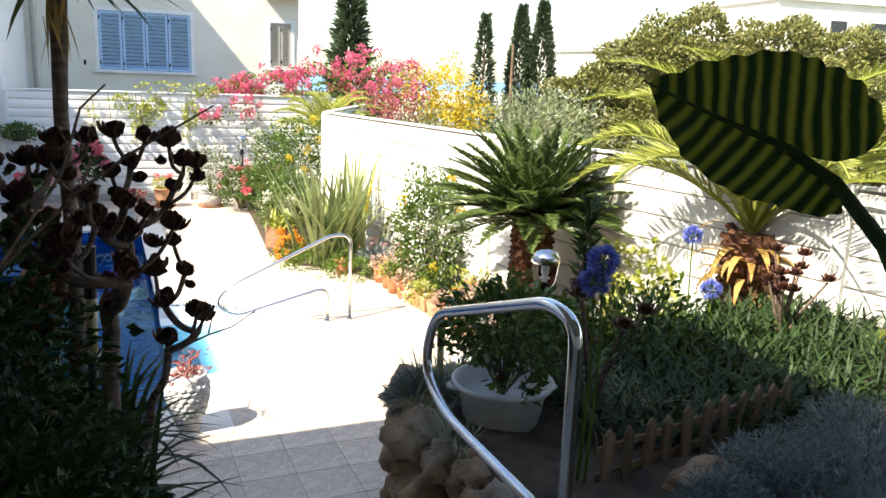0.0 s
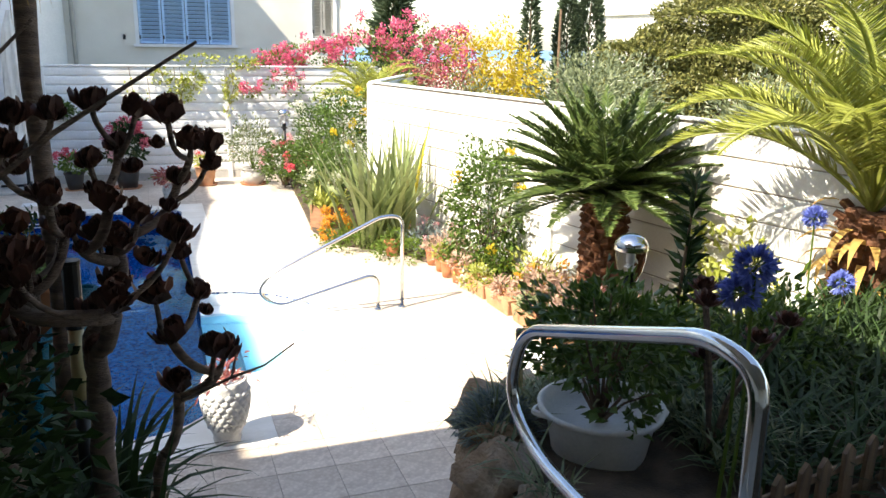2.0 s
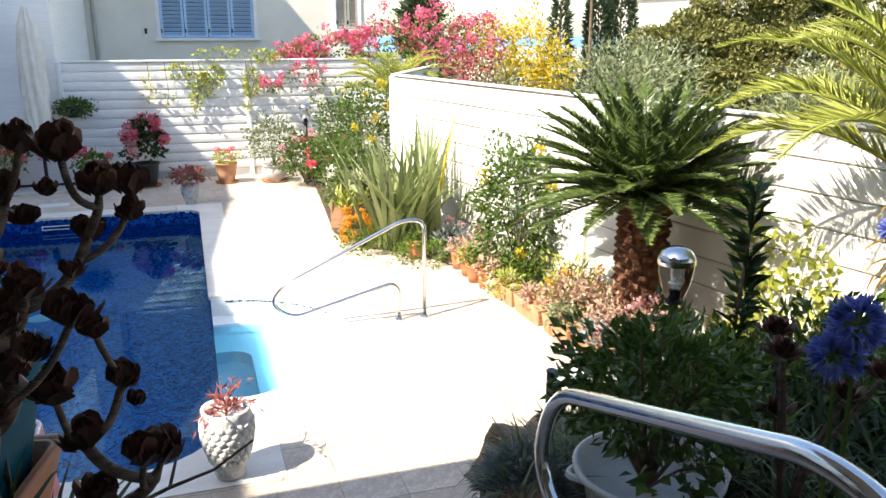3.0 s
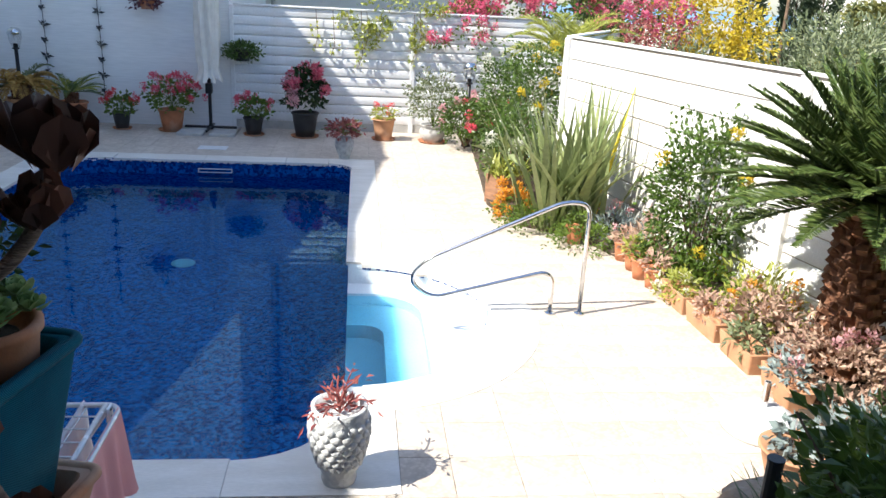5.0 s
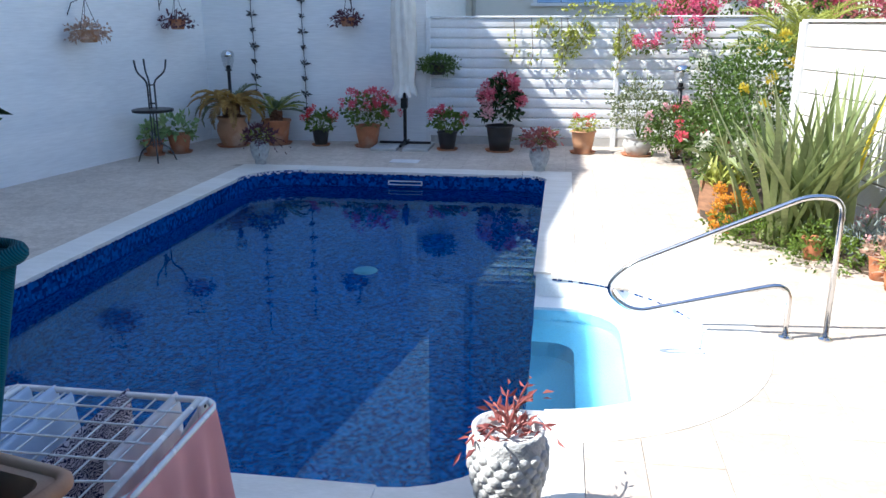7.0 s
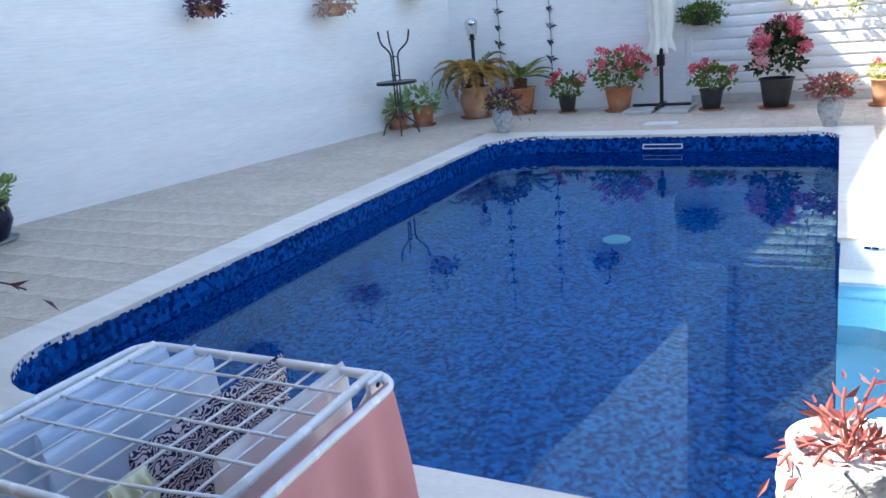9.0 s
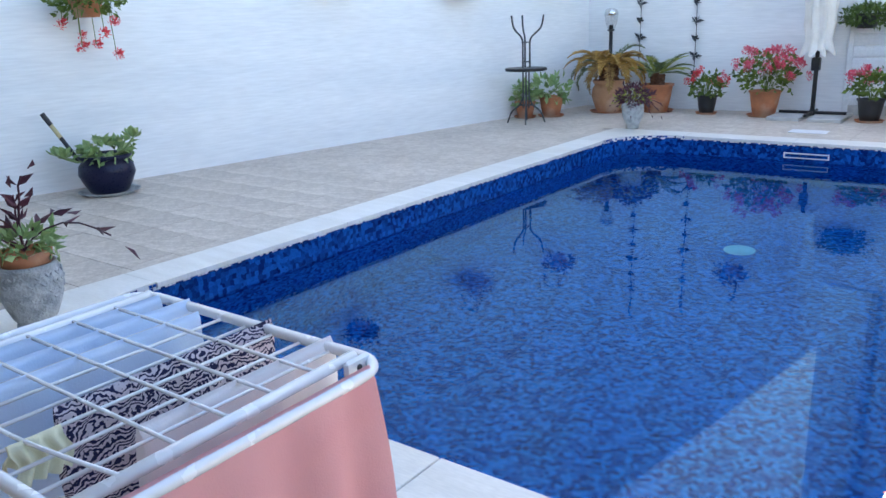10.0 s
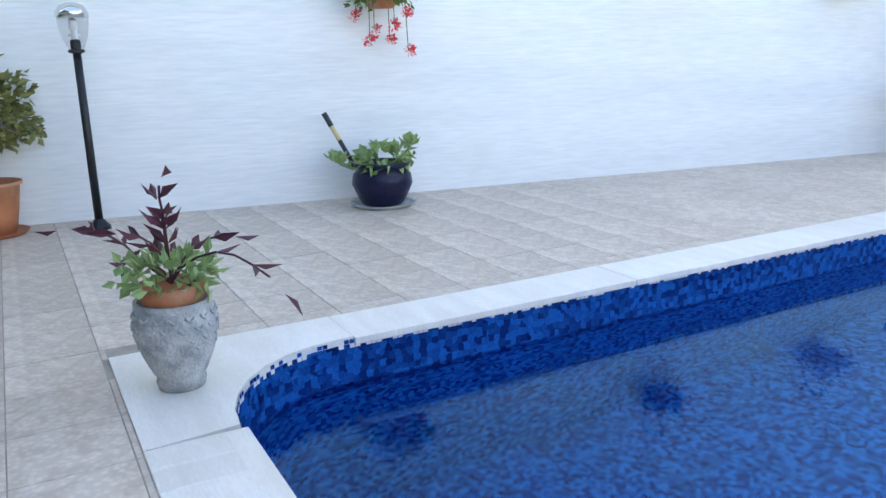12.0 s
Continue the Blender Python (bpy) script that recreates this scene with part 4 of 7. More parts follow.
def solar_stake(loc, way, label):
    """A thin tube light: black foot, cream tube, black solar cap."""
    t = thing("solar_stake", loc, label, "garden light", "solar stakes")
    w = Vector(way)
    part("shaft", tube([(0, 0, 0), w * 0.5], 0.02, 12), M_BLACKP, t, smooth=True)
    part("light_tube", tube([w * 0.5, w * 0.76], 0.021, 12), M_CREAM, t, "cream plastic tube", True)
    part("cap", tube([w * 0.76, w * 0.985, w * 0.987, w], [0.024, 0.024, 0.026, 0.026], 12), M_BLACKP, t, "black solar cap")
    return t


def rosette(centre, r, n, seed, low=0.15):
    q = np.random.default_rng(seed)
    i = np.arange(n)
    a, e = i * 2.39996, low + (1.4 - low) * i / n
    d = np.stack([np.cos(a) * np.cos(e), np.sin(a) * np.cos(e), np.sin(e)], 1)
    return np.asarray(centre) + d * 0.01, d, r * (1.05 - 0.45 * i / n)


def bud(centre, axis, r, n, seed):
    """A closed rosette: leaves standing round the stem's end like a goblet."""
    q = np.random.default_rng(seed)
    i = np.arange(n)
    a, e = i * 2.39996, 0.75 + 0.75 * i / n
    w = unit(np.asarray(axis, float))
    s = unit(np.cross(w, [0.3, 0.9, 0.1]))
    t = np.cross(w, s)
    rad = np.cos(a)[:, None] * s + np.sin(a)[:, None] * t
    d = rad * np.cos(e)[:, None] + w * np.sin(e)[:, None]
    return np.asarray(centre) + rad * (r * 0.38 * (1 - i / n))[:, None], d, r * q.uniform(0.85, 1.2, n)


def shrub(name, loc, radii, n, size, material, label, seed, category="shrub", twigs=9, low=-0.6, aspect=0.55, group=""):
    t = thing(name, loc, label, category, group)
    stems(t, (0, 0, radii[2] * 0.9), [a * 0.7 for a in radii], twigs, (0, 0, 0), seed, M_BARK, 0.008)
    foliage(t, (0, 0, radii[2] * 1.02), radii, n, size, material, seed, low=low, aspect=aspect)
    return t


# ---- beside the pool ----
rail = thing("pool_handrail", (1.87, 9.84, 0), "polished steel pool handrail bolted to the deck", "handrail")
part("tube", tube(bent([(0.13, 0, 0.0), (0.13, 0, 0.98), (-0.08, 0, 1.0), (-1.22, 0, 0.47), (-1.36, 0, 0.30), (-1.17, 0, 0.13), (-0.13, 0, 0.40), (-0.13, 0, 0.0)], 0.15, 7), 0.019, 12), M_STEEL, rail, smooth=True)
for x in (0.13, -0.13):
    part("flange", lathe([(0.045, 0.001), (0.045, 0.012), (0.024, 0.022)], 18), M_STEEL, rail, loc=(x, 0, 0))
u = urn((0.0, 7.46, 0.0072), 0.165, 0.47, "weathered cement urn with moulded fruit and a reddish plant", True, 3)
trailing_plant(u, 0.42, 9, 0.27, L_REDDISH, 5, 0.06, 1.35)
foliage(u, (0, 0, 0.45), (0.11, 0.11, 0.04), 60, 0.06, L_REDDISH, 6, "low_leaves", aspect=0.35)
u = urn((-4.13, 7.55, 0.0072), 0.165, 0.37, "weathered cement urn holding a purple trailing plant", False, 4)
part("inner_pot", lathe([(0.1, 0.31), (0.125, 0.38), (0.135, 0.435), (0.115, 0.435), (0.11, 0.41), (0.001, 0.4)], 22), M_TERRA, u, "terracotta pot inside", True)
foliage(u, (0, 0, 0.47), (0.18, 0.18, 0.08), 160, 0.07, L_SUCC, 9, "low_leaves", aspect=0.6)
trailing_plant(u, 0.43, 9, 0.44, L_PURPLE, 12, 0.11, 1.5)
u = urn((-4.39, 16.0, 0), 0.145, 0.34, "pale cement vase with trailing purple and green leaves", False, 6)
foliage(u, (0, 0, 0.45), (0.26, 0.26, 0.14), 260, 0.07, L_PURPLE, 12)
foliage(u, (0, 0, 0.42), (0.24, 0.24, 0.1), 120, 0.06, L_PALM, 13, "low_leaves")
trailing_plant(u, 0.38, 9, 0.4, L_PURPLE, 14, 0.06, 0.3)
u = urn((-0.13, 15.95, 0), 0.145, 0.34, "pale cement vase with a pink and purple plant", False, 7)
foliage(u, (0, 0, 0.46), (0.25, 0.25, 0.16), 260, 0.08, L_REDDISH, 15)
trailing_plant(u, 0.38, 10, 0.36, L_GREEN, 16, 0.06, 0.9)

# pots along the back wall
t = flower_pot("potted_cycad", (-5.54, 17.7, 0), 0.27, 0.5, M_TERRAL, "pale terracotta vase with a browning cycad", True)
part("trunk", scaly_trunk(0.42, 0.72, 0.14, 40, 2), M_PALMBARK, t)
t.rotation_euler = (0, 0, 0.4)
cycad_crown(t, 0.74, 30, 0.78, 21, (-0.1, 0.95), 1.9, [L_DRYG, L_DRY, L_DRY, L_DRYG, L_OLIVE], 44, 0.13, 0.022)
t = flower_pot("potted_cycad", (-4.85, 18.02, 0), 0.25, 0.42, M_TERRA, "terracotta pot with a small green cycad")
part("trunk", scaly_trunk(0.38, 0.58, 0.1, 24, 3), M_PALMBARK, t)
cycad_crown(t, 0.6, 17, 0.6, 22, (0.1, 0.95), 0.8, [L_CYCAD, L_PALM], 34, 0.11, 0.016)


def geranium(loc, r, h, material, size, n, heads, petals, label, seed):
    t = flower_pot("potted_geranium", loc, r, h, material, label)
    foliage(t, (0, 0, h + size * 0.55), (size, size, size * 0.75), n, 0.07, L_GREEN, seed, aspect=0.9)
    stems(t, (0, 0, h + size * 0.5), (size * 0.8, size * 0.8, size * 0.6), 10, (0, 0, h * 0.88), seed)
    flower_heads(t, (0, 0, h + size * 0.7), (size * 1.05, size * 1.05, size * 0.85), heads, 0.05, 44, petals, seed + 1)
    return t


geranium((-4.02, 17.95, 0), 0.15, 0.27, M_BLACKP, 0.26, 200, 10, L_RED, "black plastic pot with a sparse red geranium", 31)
geranium((-3.17, 17.95, 0), 0.22, 0.36, M_TERRA, 0.44, 420, 46, L_PINK, "terracotta pot with a full pink geranium", 33)
geranium((-1.74, 17.75, 0), 0.17, 0.30, M_BLACKP, 0.3, 300, 16, L_PINK, "black plastic pot with a pink geranium", 35)
t = flower_pot("potted_hydrangea", (-0.85, 17.74, 0), 0.23, 0.42, M_BLACKP, "dark pot on a saucer with a tall pink hydrangea")
foliage(t, (0, 0, 0.78), (0.33, 0.33, 0.4), 460, 0.11, L_DARK, 37, aspect=0.7)
flower_heads(t, (0, 0, 0.82), (0.33, 0.33, 0.4), 15, 0.085, 90, L_ROSY, 38)
flower_heads(t, (0, 0, 0.7), (0.34, 0.34, 0.36), 6, 0.085, 90, L_PALEP, 39)
t = flower_pot("potted_flower", (0.53, 17.72, 0), 0.2, 0.36, M_TERRAL, "terracotta pot with small orange and red flowers")
foliage(t, (0, 0, 0.45), (0.22, 0.22, 0.15), 260, 0.06, L_PALM, 41)
flower_heads(t, (0, 0, 0.5), (0.22, 0.22, 0.16), 9, 0.04, 28, L_RED, 42)
t = flower_pot("potted_shrub", (1.4, 17.62, 0), 0.24, 0.3, M_CONC, "pale round pot with an airy grey-green shrub", True)
foliage(t, (0, 0, 0.75), (0.5, 0.45, 0.48), 1000, 0.075, L_OLIVE, 43, aspect=0.45)
stems(t, (0, 0, 0.75), (0.45, 0.4, 0.45), 22, (0, 0, 0.27), 43)
t = flower_pot("potted_succulent", (-6.12, 16.85, 0), 0.19, 0.3, M_TERRA, "terracotta pot with grey-green succulents")
foliage(t, (-0.05, 0, 0.42), (0.32, 0.3, 0.2), 130, 0.13, L_SUCC, 45, aspect=0.6)
t = flower_pot("potted_succulent", (-6.42, 16.55, 0), 0.16, 0.24, M_TERRA, "terracotta pot with drooping pale succulents")
foliage(t, (0, 0, 0.34), (0.22, 0.22, 0.22), 90, 0.12, L_SUCC, 46, aspect=0.6)
t = flower_pot("potted_succulent", (-7.2, 9.86, 0), 0.265, 0.37, M_NAVY, "glossy navy glazed pot with pale succulents", True)
foliage(t, (0.04, 0, 0.42), (0.24, 0.24, 0.1), 120, 0.1, L_SUCC, 47, aspect=0.8)
for k, (a, L) in enumerate(((-2.3, 0.42), (-1.9, 0.36), (0.4, 0.34))):
    pts = [Vector((0.1 * math.cos(a), 0.1 * math.sin(a), 0.36)), Vector((0.25 * math.cos(a), 0.25 * math.sin(a), 0.33 + 0.12 * (k == 2))), Vector((L * math.cos(a), L * math.sin(a), 0.38 + 0.16 * (k == 2)))]
    part("stems", tube(pts, 0.012, 6), L_SUCC, t)
    p, d, ll = rosette(pts[-1], 0.12, 16, 50 + k)
    part("rosette", spoons(p, d, ll, 0.06, 50 + k), L_SUCC, t)
solar_stake((-7.36, 9.68, 0.33), (-0.16, -0.2, 0.47), "black and yellow solar stake leaning in the navy pot")
t = flower_pot("potted_citrus", (-7.86, 6.86, 0), 0.24, 0.4, M_TERRA, "terracotta pot with a dense yellow-green citrus bush")
stems(t, (0, 0, 0.95), (0.25, 0.25, 0.3), 9, (0, 0, 0.36), 48, M_BARK, 0.008)
foliage(t, (0, 0, 0.92), (0.42, 0.42, 0.45), 1000, 0.09, L_MASTIC, 48)

# bistro table with a chair frame turned over on it
tb = thing("bistro_table", (-6.09, 16.02, 0), "dark metal bistro table against the white wall", "table")
tb.scale = (1, 1, 1.09)
part("tabletop", lathe([(0.30, 0.70), (0.31, 0.705), (0.31, 0.735), (0.30, 0.74), (0.001, 0.742)], 30), M_BLACKM, tb)
part("column", merge(*[tube([(0.05 * math.cos(a), 0.05 * math.sin(a), 0.2), (0.05 * math.cos(a), 0.05 * math.sin(a), 0.7)], 0.011, 8) for a in (0, 2.1, 4.2)]), M_GREYM, tb)
for i in range(4):
    a = i * math.pi / 2 + 0.5
    part("leg", tube(bent([(0.05 * math.cos(a), 0.05 * math.sin(a), 0.34), (0.09 * math.cos(a), 0.09 * math.sin(a), 0.24), (0.22 * math.cos(a), 0.22 * math.sin(a), 0.16), (0.28 * math.cos(a), 0.28 * math.sin(a), 0.0)], 0.08), 0.012, 8), M_GREYM, tb)
part("ring", tube([(0.1 * math.cos(a), 0.1 * math.sin(a), 0.24) for a in np.linspace(0, 2 * math.pi, 16, False)], 0.007, 6, True), M_GREYM, tb)
ch = thing("table_frame", (-6.09, 16.02, 0.811), "grey metal table frame turned upside down on a table", "table frame")
for i in range(3):
    a = i * 2.094 + 0.2
    part("leg", tube(bent([(0.06 * math.cos(a), 0.06 * math.sin(a), 0.0), (0.06 * math.cos(a), 0.06 * math.sin(a), 0.42), (0.24 * math.cos(a), 0.24 * math.sin(a), 0.56), (0.27 * math.cos(a), 0.27 * math.sin(a), 0.74)], 0.08), 0.014, 8), M_GREYM, ch)
for z in (0.08, 0.36):
    part("brace", tube([(0.06 * math.cos(a), 0.06 * math.sin(a), z) for a in np.linspace(0, 2 * math.pi, 12, False)], 0.007, 6, True), M_GREYM, ch)

# closed parasol on a cross base with slabs
pa = thing("parasol", (-2.52, 18.02, 0), "closed white parasol on a black stand with paving weights", "parasol")
part("pole", lathe([(0.045, 0.03), (0.04, 0.1), (0.03, 0.12), (0.03, 3.1)], 14), M_BLACKM, pa)
part("crank_box", box(-0.06, 0.05, -0.07, 0.05, 0.66, 0.84, 0.01), M_BLACKM, pa)
for a, b in (((-0.45, 0), (0.45, 0)), ((0, -0.45), (0, 0.3))):
    part("foot_bar", tube([(a[0], a[1], 0.07), (b[0], b[1], 0.07)], 0.025, 6), M_BLACKM, pa)
for x, y in ((-0.27, -0.36), (0.27, -0.36), (-0.27, 0.08), (0.27, 0.08)):
    part("paving_slab", box(x - 0.22, x + 0.22, y - 0.2, y + 0.2, 0.0, 0.05, 0.006), M_CONC, pa, "grey paving slab weight")
cn, cs = [], 40
for z, r in ((0.9, 0.2), (0.98, 0.18), (1.08, 0.14), (1.3, 0.17), (1.7, 0.18), (2.3, 0.17), (2.8, 0.12), (3.1, 0.04)):
    cn.append([(r * (1 + 0.3 * math.cos(8 * q + z * 2)) * math.cos(q), r * (1 + 0.3 * math.cos(8 * q + z * 2)) * math.sin(q), z + (0.05 * math.sin(8 * q) if z < 1 else 0)) for q in np.linspace(0, 2 * math.pi, cs, False)])
part("canopy", ([p for row in cn for p in row], [(k * cs + i, k * cs + (i + 1) % cs, (k + 1) * cs + (i + 1) % cs, (k + 1) * cs + i) for k in range(len(cn) - 1) for i in range(cs)]), M_CLOTHW, pa, "folded cream canvas", True)
tagged(part("deck_hatch", box(-2.45, -2.0, 16.35, 16.62, 0.001, 0.012, 0.003), M_WHITEP), "white skimmer lid set in the deck", "lid")


# hanging baskets and metal flower chains
def hanging(loc, wall_dir, r, material, leaf, n, label, seed, flowers=None, up=0.6, bowl=True):
    t = thing("hanging_basket", loc, label, "hanging basket", "hanging baskets")
    if bowl:
        part("pot", lathe(pot_profile(r, r * 1.15), 20), material, t, smooth=True)
    foliage(t, (0, 0, r * 0.9), (r * 1.9, r * 1.9, r * 1.1), n, 0.07, leaf, seed)
    trailing_plant(t, r, 9, 0.28, leaf, seed, 0.05, 0.4)
    if flowers:
        for k in range(7):
            a, f = 0.6 + k * 2.4, 0.16 + 0.07 * (k % 4)
            tip = Vector((r * 1.5 * math.cos(a), r * 1.5 * math.sin(a), r - f * 1.4))
            part("flower_stem", tube([(0, 0, r), (tip.x * 0.9, tip.y * 0.9, r + 0.02), tip], 0.004, 5), L_GREEN, t)
            flower_heads(t, tip, (0.02, 0.02, 0.02), 2, 0.042, 34, flowers, seed + k)
    for a in (0.3, 2.4, 4.5):
        part("hanger", tube([(r * math.cos(a), r * math.sin(a), r), (0, 0, up)], 0.004, 4), M_BLACKM, t)
    w = Vector(wall_dir).normalized()
    d = Vector((w.x, w.y, 0)) * Vector(wall_dir).length
    part("bracket", merge(tube([(0, 0, up), (d.x, d.y, up)], 0.008, 6), tube([(d.x, d.y, up + 0.05), (d.x, d.y, up - 0.3)], 0.008, 6), tube([(d.x * 0.2, d.y * 0.2, up), (d.x * 0.7, d.y * 0.7, up - 0.06), (d.x, d.y, up - 0.24)], 0.006, 6)), M_BLACKM, t, "black wrought bracket")


hanging((WL(15.2) + 0.3, 15.25, 1.82), (-0.3, 0.0, 0), 0.15, M_TERRAL, L_TAN, 260, "hanging basket of dry brown foliage on the white wall", 61)
hanging((WL(17.3) + 0.3, 17.3, 1.98), (-0.3, 0.0, 0), 0.14, M_TERRA, L_PURPLE, 140, "hanging terracotta pot with a dark red plant", 62)
hanging((-3.54, 18.22, 2.02), (0, 0.28, 0), 0.13, M_TERRA, L_PURPLE, 200, "hanging terracotta pot with sprawling dark leaves", 63)
hanging((WL(13) + 0.3, 13.0, 1.92), (-0.3, 0, 0), 0.12, M_TERRA, L_PURPLE, 240, "hanging basket with maroon leaves", 64)
hanging((WL(10.0) + 0.33, 9.98, 1.66), (-0.33, 0, 0), 0.16, M_TERRA, L_GREEN, 420, "hanging basket with a trailing red geranium", 65, L_RED)
hanging((-1.98, 18.28, 1.22), (0, 0.21, 0), 0.17, M_BLACKP, L_GLOSS, 640, "hanging basket of dense green leaves on the fence", 66, None, 0.35)
for x, z0 in ((-5.36, 0.75), (-4.43, 0.45)):
    c = thing("metal_flower_chain", (x, 18.47, z0), "rusty metal flower chain hanging on the white wall", "wall ornament", "flower chains")
    part("chain", tube([(0, 0, 0), (0.01, 0, 0.8), (-0.01, 0, 1.6), (0, 0, 2.6)], 0.006, 5), M_GREYM, c)
    part("bracket", tube(bent([(0, 0.03, 2.2), (0.0, -0.1, 2.45), (0.02, 0.03, 2.65)], 0.1), 0.01, 6), M_BLACKM, c)
    for k in range(8):
        p, d, ll = rosette((0, -0.01, 0.12 + 0.27 * k), 0.1 if k % 2 else 0.065, 8, k)
        part("metal_flower", leaves(p, d[:, [0, 2, 1]] * [1, -0.3, 1], ll, 0.045, 0.2, k), M_GREYM, c)

lamp_post((2.685, 6.74, 0.25), 1.23, "black garden lamp with a clear globe and steel cap")
lamp_post((-7.63, 7.6, 0), 1.71, "tall black garden lamp standing by the white wall")
lamp_post((-5.75, 18.2, 0), 1.62, "black garden lamp in the corner behind the cycad")
lamp_post((1.93, 17.05, 0.05), 1.42, "black garden lamp among the flowers by the fence")

# drying rack with laundry
ZR = 0.94
rk = thing("drying_rack", (-1.22, 6.41, 0), "white metal drying rack hung with laundry beside the pool", "drying rack")
part("frame", tube([(x, y, ZR) for x, y in rounded(-0.375, 0.355, -0.335, 0.235, (0.06,) * 4, 6)], 0.011, 10, True), M_ALU, rk, smooth=True)
for x in (-0.315, 0.30):
    part("side_tube", tube([(x, -0.335, ZR + 0.004), (x, 0.21, ZR + 0.012)], 0.0105, 10), M_ALU, rk, smooth=True)
for i in range(7):
    x = -0.245 + 0.078 * i
    part("rod", tube([(x, -0.335, ZR - 0.004), (x, 0.235, ZR - 0.004)], 0.0034, 6), M_ALU, rk, smooth=True)
for i in range(5):
    y = -0.25 + 0.093 * i
    sag = 0.03 if i == 0 else 0.0
    part("rod", tube([(-0.315 + 0.615 * k / 6, y - sag * math.sin(math.pi * k / 6), ZR + 0.013) for k in range(7)], 0.0036, 6), M_ALU, rk, smooth=True)
for s in (-1, 1):
    part("leg", tube(bent([(-0.30 * s, -0.30, ZR - 0.02), (0.30 * s, -0.30, 0.012), (0.30 * s, 0.22, 0.012), (-0.30 * s, 0.22, ZR - 0.02)], 0.05), 0.01, 8), M_ALU, rk, smooth=True)
    x = 0.302 if s > 0 else -0.315
    part("joint", moved(box(-0.006, 0.006, -0.032, 0.032, -0.05, 0.014, 0.005), Matrix.Translation((x + 0.016 * s, 0.198, ZR + 0.004))), M_ALU, rk, "white riveted steel joint")
    for z in (-0.03, 0.0):
        part("rivet", moved(lathe([(0.006, 0), (0.006, 0.003), (0.003, 0.005)], 10), Matrix.Translation((x + 0.021 * s, 0.198, ZR + z)) @ Matrix.Rotation(radians(90 * s), 4, 'Y')), M_GREYM, rk)


def cloth_material(name, a, b, scale=0.0):
    m, n, l, p = nodes_of(name)
    co = n.new("ShaderNodeTexCoord").outputs["Object"]
    if scale:
        w = n.new("ShaderNodeTexWave")
        w.wave_type, w.inputs["Scale"].default_value, w.inputs["Distortion"].default_value, w.inputs["Detail"].default_value = 'RINGS', scale, 22.0, 3.0
        l.new(co, w.inputs[0])
        col = ramp(n, l, w.outputs["Fac"], a, b, 0.45, 0.55)
    else:
        col = ramp(n, l, noise_tex(n, l, co, 6, 4), a, b)
    l.new(col, p.inputs["Base Color"])
    p.inputs["Roughness"].default_value = 0.95
    bp = n.new("ShaderNodeBump")
    bp.inputs["Strength"].default_value, bp.inputs["Distance"].default_value = 0.3, 0.003
    l.new(noise_tex(n, l, co, 300, 2), bp.inputs["Height"])
    l.new(bp.outputs[0], p.inputs["Normal"])
    t = n.new("ShaderNodeBsdfTranslucent")
    l.new(col, t.inputs[0])
    x = n.new("ShaderNodeMixShader")
    x.inputs[0].default_value = 0.25
    l.new(p.outputs[0], x.inputs[1]), l.new(t.outputs[0], x.inputs[2]), l.new(x.outputs[0], n["Material Output"].inputs[0])
    return m


def hung(x, y0, y1, drop_a, drop_b, top, seed, waves=0.012, flare=0.0):
    """A cloth over a rod: two hanging sides with soft folds and an uneven hem."""
    nu, nv = 24, 14
    v = []
    for i in range(nu + 1):
        y = y0 + (y1 - y0) * i / nu
        for j in range(nv + 1):
            s = -1 + 2 * j / nv
            drop = (drop_a if s < 0 else drop_b) * (1 + 0.05 * math.sin(i * 0.7 + seed))
            q = abs(s)
            v.append((x + 0.008 * (1 if s > 0 else -1) * min(1, q * 6) + waves * q * math.sin(i * 0.9 + seed + s) + 0.02 * s * q, y + 0.01 * q * math.sin(j + seed) + flare * q * (i / nu) ** 2, top - drop * max(0, q - 0.08)))
    return v, [(i * (nv + 1) + j, (i + 1) * (nv + 1) + j, (i + 1) * (nv + 1) + j + 1, i * (nv + 1) + j + 1) for i in range(nu) for j in range(nv)]


C_PINK = cloth_material("pink_jersey", (0.88, 0.46, 0.45), (0.84, 0.42, 0.42))
C_BLUE = cloth_material("pale_blue_cotton", (0.70, 0.81, 0.94), (0.64, 0.76, 0.92))
C_NAVY = cloth_material("navy_print_cotton", (0.02, 0.02, 0.07), (0.66, 0.58, 0.62), 30.0)
C_WHITE = cloth_material("white_cotton", (0.90, 0.86, 0.84), (0.85, 0.80, 0.79))
C_LIME = cloth_material("pale_yellow_cotton", (0.80, 0.78, 0.58), (0.75, 0.73, 0.52))
for x, y0, y1, a, b, m, lab in ((0.355, -0.32, 0.19, 0.5, 0.42, C_PINK, "pink jersey top drying over the rack's edge"), (0.205, -0.16, 0.25, 0.30, 0.3, C_WHITE, "white cotton cloth drying on the rack"), (0.04, -0.2, 0.25, 0.24, 0.27, C_NAVY, "navy printed cloth drying on the rack"),
                                (-0.125, -0.25, 0.2, 0.26, 0.25, C_BLUE, "pale blue cloth drying on the rack"), (-0.21, -0.2, 0.24, 0.25, 0.25, C_BLUE, "pale blue cloth drying on the rack"), (-0.29, -0.25, 0.22, 0.28, 0.28, C_BLUE, "pale blue cloth drying on the rack"), (0.10, -0.30, -0.22, 0.06, 0.06, C_LIME, "small yellow cloth drying on the rack")):
    o = tagged(part("laundry", hung(x, y0, y1, a, b, ZR + 0.016, x * 30, 0.02 if m is C_PINK else 0.012, 0.03 if m is C_PINK else 0.0), m, smooth=True), lab, "laundry", "laundry on the rack")
    o.location = (-1.22, 6.41, 0)

